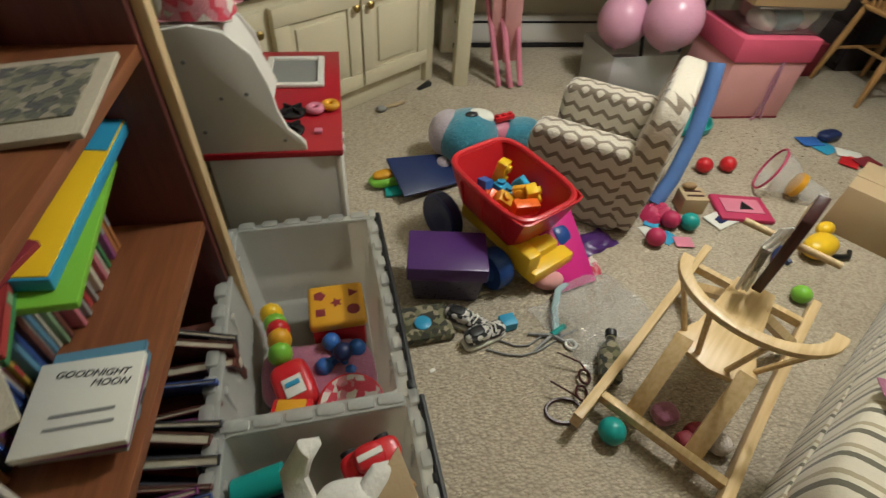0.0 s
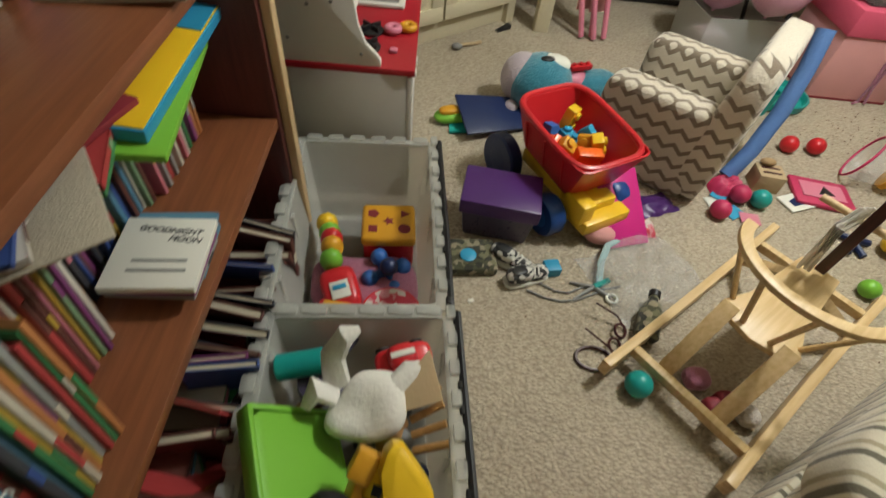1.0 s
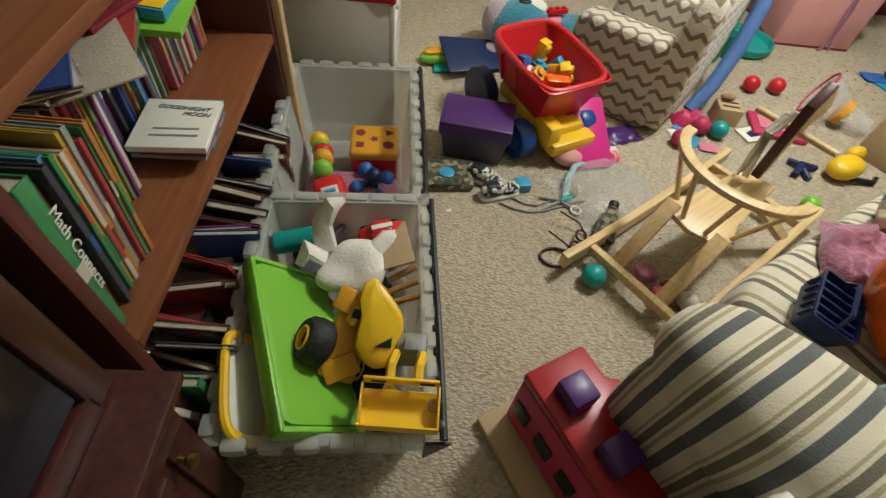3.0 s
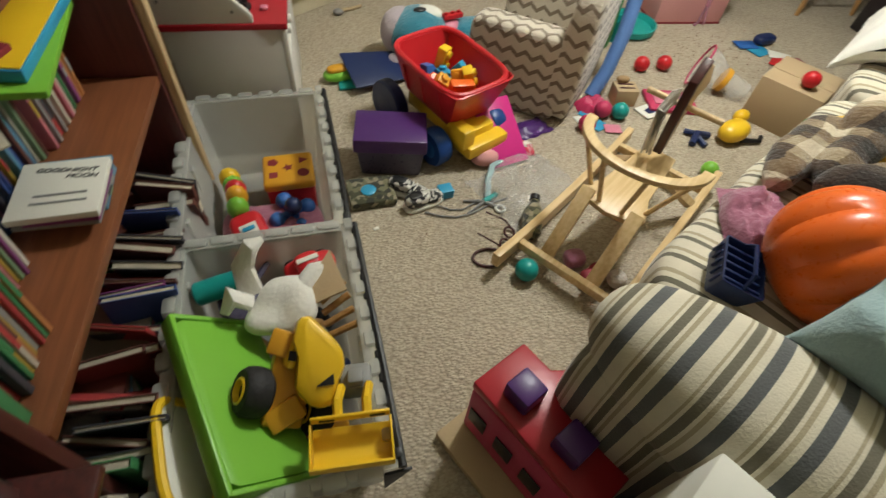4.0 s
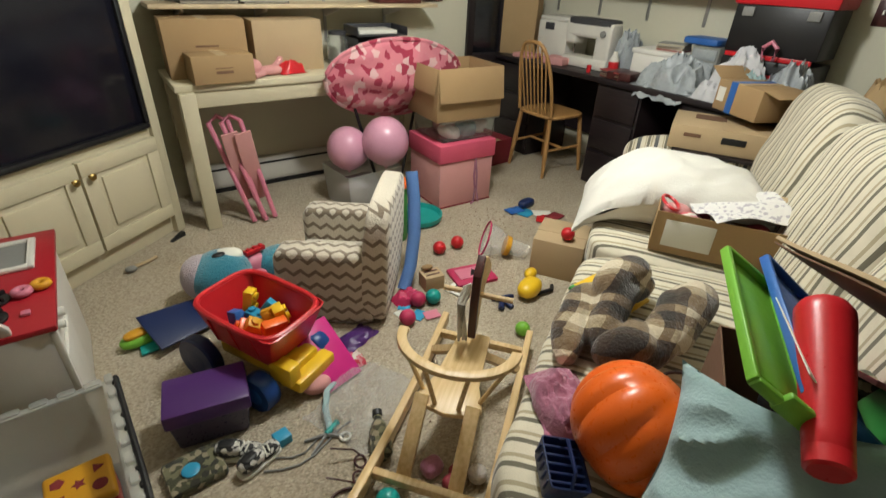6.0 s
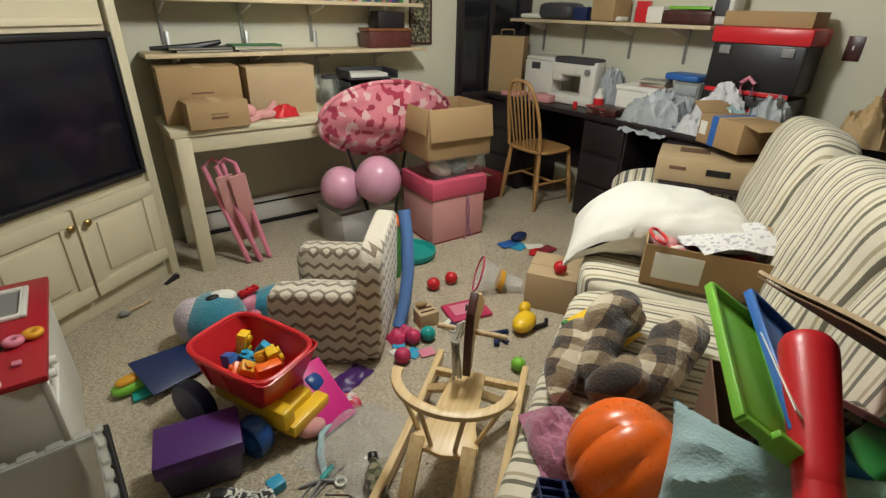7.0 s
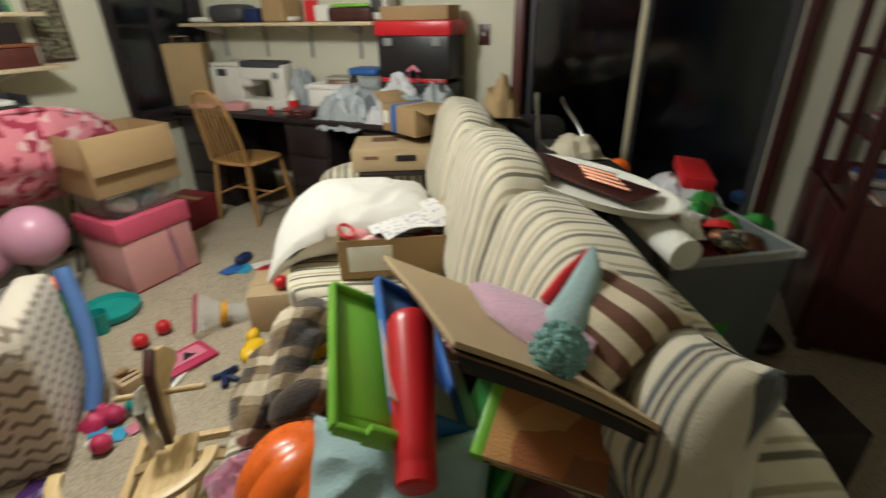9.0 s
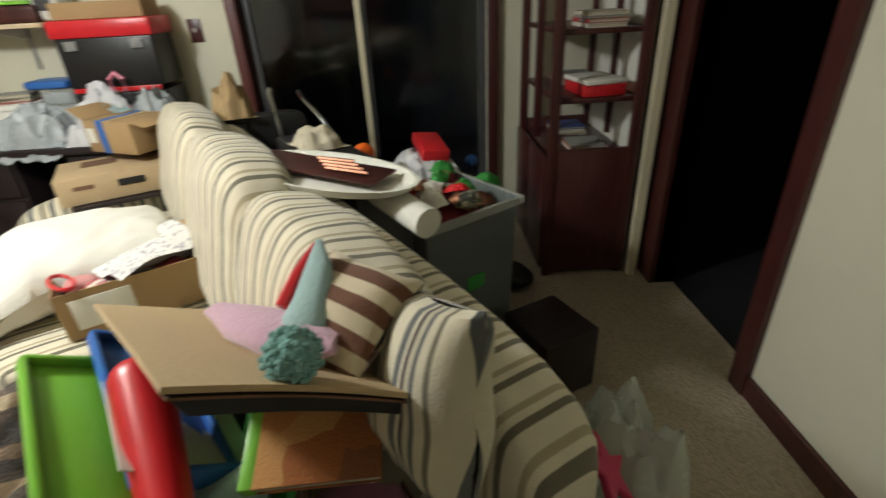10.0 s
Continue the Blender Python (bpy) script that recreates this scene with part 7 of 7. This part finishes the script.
for x, y, sx, sy, sz, mt, nm, lab, sd in ((3.37, 1.66, 0.30, 0.40, 0.20, "bag_grey", "plastic_bag", "grey see-through plastic bag slumping over the desk edge", 21.0), (3.36, 1.27, 0.20, 0.32, 0.28, "bag_white", "carrier_bag", "white carrier bag on the desk", 25.0), (3.33, 1.01, 0.24, 0.24, 0.26, "bag_grey", "plastic_bag", "crumpled grey plastic bag on the desk", 29.0), (3.28, 1.19, 0.14, 0.24, 0.19, "aqua_cloth", "cloth", "pale blue cloth heaped on the desk", 33.0), (3.26, 1.36, 0.12, 0.20, 0.10, "bag_white", "plastic_bag", "crumpled white plastic bag on the desk", 35.0), (3.52, 2.15, 0.20, 0.20, 0.30, "bag_grey", "plastic_bag", "standing crumpled plastic bag on the desk", 37.0)):
    solo(nm, crumple(sx, sy, sz, sd, 40, 1.8), mt, lab, "plastic bag" if "bag" in nm else "cloth", pose(x, y, DZ, 0, 0, 0))
def drape_fn(u, v):
    p = Vector((u * 4 + 50, v * 4, 2))
    return (3.36 - 0.17 * u + 0.03 * noise.noise(p), 1.46 + 0.36 * v + 0.04 * noise.noise(p * 1.3), DZ + 0.012 + 0.05 * abs(noise.noise(p * 1.7)) - 0.22 * max(0, u - 0.55) ** 1.3)
solo("plastic_bag", sheet(26, 22, drape_fn, 0.0015), "bag_grey", "clear grey plastic bag hanging over the desk edge", "plastic bag", None)
solo("pink_hoop", tube([(0, -0.03, 0), (0, -0.035, 0.06), (0, 0.0, 0.09), (0, 0.035, 0.06), (0, 0.03, 0)], 0.012, 8), "pink", "pink loop of a carrier bag on the desk", "loop", pose(3.35, 1.17, DZ + 0.24))
flat_pile(3.34, 0.98, DZ, 5, 0.26, 0.20, 20, "stacked on the desk", [7, 2, 10, 5, 1])
flat_pile(3.30, 2.05, DZ, 4, 0.20, 0.15, -10, "stacked on the desk", [0, 11, 5, 0])
solo("wicker_case", cuboid(0.20, 0.17, 0.05, 0.008, (0, 0, 0.025)), "mahogany", "small dark red-brown case on the desk", "case", pose(3.32, 1.99, DZ, 0, 0, 10))
solo("red_spool", rod(0.016, 0.05, n=14), "red", "red spool on the desk", "spool", pose(3.27, 2.26, DZ))
for y, h in ((2.95, 0.03), (2.62, 0.05)):
    solo("fabric_stack", cuboid(0.16, 0.18, h, 0.006, (0, 0, h / 2)), "rose_fabric", "folded pale cloth on the desk", "cloth", pose(3.33, y, DZ, 0, 0, 12))
# shelf over the desk
EZ = 1.3275
for i, (y, sx, sy, sz, c, n, lab, cat) in enumerate(((3.05, 0.20, 0.26, 0.04, "paper", "cloth_stack", "folded white and black cloth on the shelf", "cloth"), (2.80, 0.22, 0.34, 0.12, "dark_grey", "sweater", "dark folded sweater on the shelf", "clothing"), (2.56, 0.16, 0.12, 0.09, "navy", "storage_box", "navy box on the shelf", "box"), (2.34, 0.20, 0.20, 0.15, "cardboard", "carton", "small brown carton on the shelf", "box"), (2.30, 0.14, 0.18, 0.035, "paper", "cloth_stack", "folded white cloth on the shelf", "cloth"), (2.08, 0.02, 0.10, 0.13, "red", "greeting_card", "red card propped on the shelf", "card"), (1.95, 0.14, 0.12, 0.10, "paper", "paper_box", "white paper box on the shelf", "box"), (1.72, 0.22, 0.32, 0.08, "mahogany", "wooden_case", "dark wooden case on the shelf", "case"), (1.72, 0.20, 0.26, 0.02, "lime", "folder", "green folder on the shelf", "folder"))):
    z0 = EZ + (0.082 if n == "folder" else 0)
    solo(n, rbox(sx, sy, sz, 12 if "cloth" not in n and "sweater" not in n else 4, 6, (0, 0, sz / 2)) if n != "greeting_card" else cuboid(sx, sy, sz, 0.002, (0, 0, sz / 2)), c, lab, cat, pose(EX - 0.14, y - 0.03, z0, 0, 0, 3 * (i % 3)))
cfm = thing("coffee_maker", "white and grey small appliance on the shelf", "appliance", pose(EX - 0.13, 1.50, EZ))
part("body", rbox(0.14, 0.14, 0.20, 6, 6, (0, 0, 0.10)), "white", cfm)
part("front", cuboid(0.01, 0.08, 0.10, 0.004, (-0.072, 0, 0.10)), "dark_grey", cfm)

# ---- table and shelves on the north wall ----
TZ = 0.793
def printed_carton(sx, sy, h, m, label):
    c = carton("carton", sx, sy, h, m, label, (None,) * 4, "cardboard", False)
    part("print_bar", cuboid(sx * 0.28, 0.002, h * 0.10, 0, (0.0, -sy / 2 - 0.0005, h * 0.40)), "cardboard_shade_print", c, "dark printed bar")
    part("print_line", cuboid(sx * 0.28, 0.002, h * 0.03, 0, (0.0, -sy / 2 - 0.0005, h * 0.55)), "cardboard_shade_print", c)
    return c


printed_carton(0.40, 0.25, 0.285, pose(0.925, 2.95, TZ, 0, 0, -3), "brown printed carton on the work table")
printed_carton(0.30, 0.17, 0.135, pose(0.945, 2.74, TZ, 0, 0, 2), "small brown printed carton on the work table")
carton("carton", 0.39, 0.24, 0.27, pose(1.37, 2.98, TZ, 0, 0, -3), "plain tan carton on the work table", (None,) * 4, "cardboard_pale", False)
pd = thing("plush_doll", "limp pale pink plush toy with a red bow", "plush toy", pose(1.20, 2.78, TZ, 0, 0, 10))
part("body", join(rbox(0.15, 0.08, 0.05, 2.4, 8, (0, 0, 0.026), 0.012), ball(0.045, (-0.07, 0.02, 0.045)), tube([(-0.04, -0.03, 0.02), (-0.11, -0.06, 0.015)], 0.016, 8), tube([(0.05, 0.03, 0.03), (0.10, 0.05, 0.06), (0.11, 0.06, 0.075)], 0.018, 8)), "rose_fabric", pd)
part("bow", crumple(0.16, 0.10, 0.075, 41.0, 16), "red", pd, "red shiny bow", pose(0.14, 0.0, 0))
jr = thing("glass_jar", "clear glass jar on the work table", "jar", pose(1.72, 3.00, TZ))
part("glass_wall", lathe([(0.06, 0), (0.065, 0.02), (0.065, 0.14), (0.05, 0.17), (0.047, 0.17), (0.061, 0.135), (0.061, 0.02), (0.0005, 0.008)], 24), "clear", jr)
part("lid", rod(0.056, 0.022, (0, 0, 0.17), 22), "dark_grey", jr, "dark lid")
tr2 = thing("letter_tray", "black wire letter tray with papers", "letter tray", pose(1.98, 2.98, TZ, 0, 0, -4))
for z in (0.10, 0.17):
    part("tier", join(cuboid(0.34, 0.24, 0.004, 0, (0, 0, z)), cuboid(0.34, 0.006, 0.05, 0.002, (0, 0.12, z + 0.025)), cuboid(0.006, 0.24, 0.05, 0.002, (0.17, 0, z + 0.025)), cuboid(0.006, 0.24, 0.05, 0.002, (-0.17, 0, z + 0.025))), "dark_grey", tr2)
part("papers", cuboid(0.26, 0.19, 0.022, 0.002, (-0.02, 0, 0.188)), "paper", tr2)
part("foot", cuboid(0.34, 0.22, 0.09, 0.004, (0, 0, 0.046)), "dark_grey", tr2)
# lower wall shelf
LZ = 1.137
zt = flat_pile(0.98, 3.07, LZ, 2, 0.17, 0.34, 0, "lying on the wall shelf", [5, 5], 3)
zt = flat_pile(1.28, 3.07, LZ, 3, 0.17, 0.30, 2, "lying on the wall shelf", [5, 7, 3], 3)
solo("umbrella", tube([(0.74, 3.05, LZ + 0.022), (0.95, 3.03, LZ + 0.024), (1.10, 3.05, LZ + 0.05)], [0.010, 0.022, 0.012], 8), "black", "folded black umbrella on the wall shelf", "umbrella", None)
wbk = thing("wooden_box", "brown wooden box on the wall shelf", "box", pose(2.18, 3.07, LZ))
part("body", cuboid(0.32, 0.15, 0.10, 0.005, (0, 0, 0.05)), "laminate_dark", wbk)
part("lid", cuboid(0.33, 0.16, 0.02, 0.005, (0, 0, 0.111)), "laminate", wbk)
part("bracket", cuboid(0.20, 0.12, 0.10, 0.004, (0.02, 0, 0.172)), "black_wood", wbk, "dark stand")
# upper wall shelf
UZ = 1.4125
y = 0.70
while y < 2.30:
    t = RNG.uniform(0.015, 0.035)
    h = RNG.uniform(0.15, 0.22)
    book(t, h, 0.13, RNG.randrange(14), pose(y, 3.02, UZ, 0, 0, -90), "standing on the wall shelf", "books on the wall shelf")
    y += t + 0.002 + (0.05 if RNG.random() < 0.06 else 0)
pic = thing("wall_picture", "brown and cream picture hung on the wall", "picture", pose(2.56, NY, 1.33))
part("mount", cuboid(0.17, 0.012, 0.36, 0.002, (0, -0.008, 0)), "camo", pic)
part("frame", join(cuboid(0.014, 0.02, 0.38, 0.003, (-0.09, -0.011, 0)), cuboid(0.014, 0.02, 0.38, 0.003, (0.09, -0.011, 0)), cuboid(0.17, 0.02, 0.014, 0.003, (0, -0.011, 0.183)), cuboid(0.17, 0.02, 0.014, 0.003, (0, -0.011, -0.183))), "mahogany", pic)

# ---- behind the sofa: tub, trays and bags in front of the glass door ----
gt = thing("storage_tub", "grey translucent storage tub heaped with decorations", "storage tub", pose(2.345, -0.425, 0.0, 0, 0, 34))
part("body", tray(0.38, 0.42, 0.70, 0.005, 0.9, 0.02), "smoke", gt)
part("rim", join(cuboid(0.41, 0.02, 0.03, 0.006, (0, 0.215, 0.69)), cuboid(0.41, 0.02, 0.03, 0.006, (0, -0.215, 0.69)), cuboid(0.02, 0.41, 0.03, 0.006, (0.195, 0, 0.69)), cuboid(0.02, 0.41, 0.03, 0.006, (-0.195, 0, 0.69))), "frost", gt)
part("filling", rbox(0.31, 0.34, 0.30, 5, 8, (0, 0, 0.52), 0.03), "dark_red", gt, "dark red decorations inside")
part("label", cuboid(0.004, 0.08, 0.06, 0.001, (-0.187, 0.0, 0.42)), "green", gt, "green and white label")
for i in range(26):
    c, w = (("dark_red", "dark red"), ("green", "green"), ("copper", "coppery"), ("linen", "white"), ("dark_red", "dark red"), ("red", "red"), ("camo", "olive"))[i % 7]
    solo("decoration", crumple(0.10, 0.07, 0.05, 60.0 + i, 8), c, "%s festive decoration heaped in the tub" % w, "decoration", pose(2.345 + RNG.gauss(0, 0.085), -0.425 + RNG.gauss(0, 0.085), 0.68 + RNG.uniform(0, 0.05), RNG.uniform(-30, 30), RNG.uniform(-30, 30), RNG.uniform(0, 360)), "festive decorations")
pb2 = thing("paper_roll", "roll of white paper sticking out behind the sofa", "paper roll", pose(1.92, -0.30, 0.85, 0, 84, 36))
part("roll", lathe([(0.030, -0.12), (0.042, -0.12), (0.042, 0.12), (0.030, 0.12)], 22), "paper", pb2)
sv = thing("serving_tray", "black and white oval tray with cutlery on it", "tray", pose(2.03, -0.09, 0.905, 0, -3, 62))
part("plate", lathe([(0.14, 0), (0.155, 0.006), (0.17, 0.03), (0.162, 0.03), (0.14, 0.010)], 30), "paper", sv, "white oval dish", Matrix.Diagonal((1.7, 0.85, 1, 1)))
part("board", cuboid(0.44, 0.13, 0.008, 0.004, (0.03, 0.0, 0.034)), "mahogany", sv, "dark wooden tray")
for i in range(4):
    part("cutlery", tube([(-0.15 + 0.03 * i, 0.02 - 0.022 * i, 0.047), (-0.02 + 0.025 * i, 0.03 - 0.02 * i, 0.047)], 0.006, 6), "copper", sv, "coppery metal bar")
# added block: carries tray and cloth, its black fills the dark area below them
solo("tray_support_block", cuboid(0.74, 0.18, 0.89, 0.01, (0, 0, 0.445)), "black", "black block added behind the sofa for the dark area below the tray", "cabinet", on_sofa(1.03, 1.11, 0))
solo("cardboard_tub", crumple(0.44, 0.30, 0.15, 71.0, 26, 1.4), "bag_white", "white and red plastic bag of shopping", "carrier bag", pose(2.80, -0.36, 0.60, 0, 0, 20))
solo("bag_support", cuboid(0.46, 0.34, 0.60, 0.01, (0, 0, 0.30)), "dark_grey", "dark box under the shopping bag", "box", pose(2.82, -0.36, 0, 0, 0, 20))
solo("gift_box", cuboid(0.26, 0.12, 0.05, 0.006), "red", "flat red box on the shopping bag", "box", pose(2.84, -0.40, 0.755, 6, -4, 10))
solo("orange_ball", ball(0.045), "orange", "orange ball behind the sofa", "ball", pose(2.66, -0.12, 0.79))
solo("blue_lamp_toy", ball(0.03), "royal", "small shiny blue bauble", "bauble", pose(2.98, -0.60, 0.63))
md = thing("desk_chair", "black office chair with metal arms behind the sofa", "office chair", pose(2.95, 0.32, 0, 0, 0, 200))
part("seat", rbox(0.44, 0.42, 0.09, 5, 8, (0, 0, 0.46)), "black", md)
part("backrest", rbox(0.06, 0.38, 0.34, 5, 8, (-0.2, 0, 0.72)), "black", md)
part("column", rod(0.03, 0.42, n=14), "dark_grey", md)
MDI = pose(2.95, 0.32, 0, 0, 0, 200).inverted()
for s, pts in ((-1, [(3.10, 0.30, 0.50), (3.10, 0.32, 0.74), (3.13, 0.34, 0.86), (3.16, 0.36, 0.93), (3.18, 0.37, 0.972), (3.21, 0.37, 0.985)]), (1, [(3.20, 0.04, 0.50), (3.24, 0.08, 0.70), (3.30, 0.15, 0.80), (3.38, 0.24, 0.88), (3.43, 0.28, 0.918), (3.46, 0.29, 0.93)])):
    part("armrest", tube([MDI @ Vector(p) for p in pts], 0.014, 8, 0.6), "chrome", md, "bright metal arm")
    part("base_leg", tube([(0, 0, 0.05), (0.22, 0.22 * s, 0.03)], 0.02, 8), "dark_grey", md)
    part("base_leg", tube([(0, 0, 0.05), (-0.24, 0.2 * s, 0.03)], 0.02, 8), "dark_grey", md)
solo("folded_cloth", crumple(0.20, 0.16, 0.075, 47.0, 24, 0.4), "pages", "pale folded cloth behind the sofa", "cloth", pose(2.46, 0.02, 0.892, 0, 0, 30))
solo("kraft_bag", crumple(0.28, 0.20, 0.20, 83.0, 22, 1.3), "kraft", "crumpled brown paper bag behind the sofa", "paper bag", pose(3.14, 0.55, 0.86, 0, 10, 20))
solo("bag_stand", cuboid(0.26, 0.22, 0.86, 0.01, (0, 0, 0.43)), "black", "dark box under the paper bag", "box", pose(3.10, 0.60, 0, 0, 0, 15))
solo("dark_box", cuboid(0.26, 0.24, 0.27, 0.008, (0, 0, 0.135)), "black_wood", "dark brown box on the floor behind the sofa", "box", pose(2.13, -0.80, 0, 0, 0, 25))
solo("dark_bag", rbox(0.22, 0.18, 0.10, 2.6, 8, (0, 0, 0.05), 0.02), "black", "crumpled black cloth on the floor", "cloth", pose(2.82, -0.80, 0, 0, 0, 25))
# clear bag with a star behind the sofa's end
solo("clear_bag", crumple(0.36, 0.32, 0.60, 91.0, 34, 0.8), "bag_clear", "clear plastic bag by the sofa's end", "plastic bag", pose(1.46, -0.80, 0.0, 0, 0, 20))
star = [((0.085 if i % 2 == 0 else 0.035) * math.cos(i * math.pi / 5), (0.085 if i % 2 == 0 else 0.035) * math.sin(i * math.pi / 5)) for i in range(10)]
solo("star", prism(star, 0.02, 0.005), "hot_pink", "crimson star shaped toy in the clear bag", "star", pose(1.33, -0.70, 0.47, 40, -30, 12))
# bookcase contents
for x, z, n in ((3.06, 0.633, 3), (3.02, 1.203, 4), (3.37, 0.913, 3)):
    flat_pile(x, -1.20, z, n, 0.22, 0.20, 90, "lying in the bookcase", [7, 0, 10, 2][:n], 4)
solo("game_box", cuboid(0.24, 0.20, 0.05, 0.004, (0, 0, 0.025)), "red", "red game box in the bookcase", "game box", pose(3.04, -1.20, 0.913, 0, 0, 6))
solo("game_box", cuboid(0.24, 0.20, 0.02, 0.003, (0, 0, 0.01)), "paper", "white folded papers in the bookcase", "papers", pose(3.04, -1.20, 0.965, 0, 0, 10))
flat_pile(3.40, -1.20, 0.633, 4, 0.20, 0.2, 90, "lying in the bookcase", [7, 7, 2, 1], 4)
# pale thing glimpsed in the hall
solo("hall_stool", join(cuboid(0.24, 0.22, 0.03, 0.006, (0, 0, 0.40)), *[cuboid(0.03, 0.03, 0.40, 0.004, (x, y, 0.20)) for x in (-0.09, 0.09) for y in (-0.08, 0.08)]), "paper", "pale small stool in the dark hall", "stool", pose(2.25, -2.35, 0))
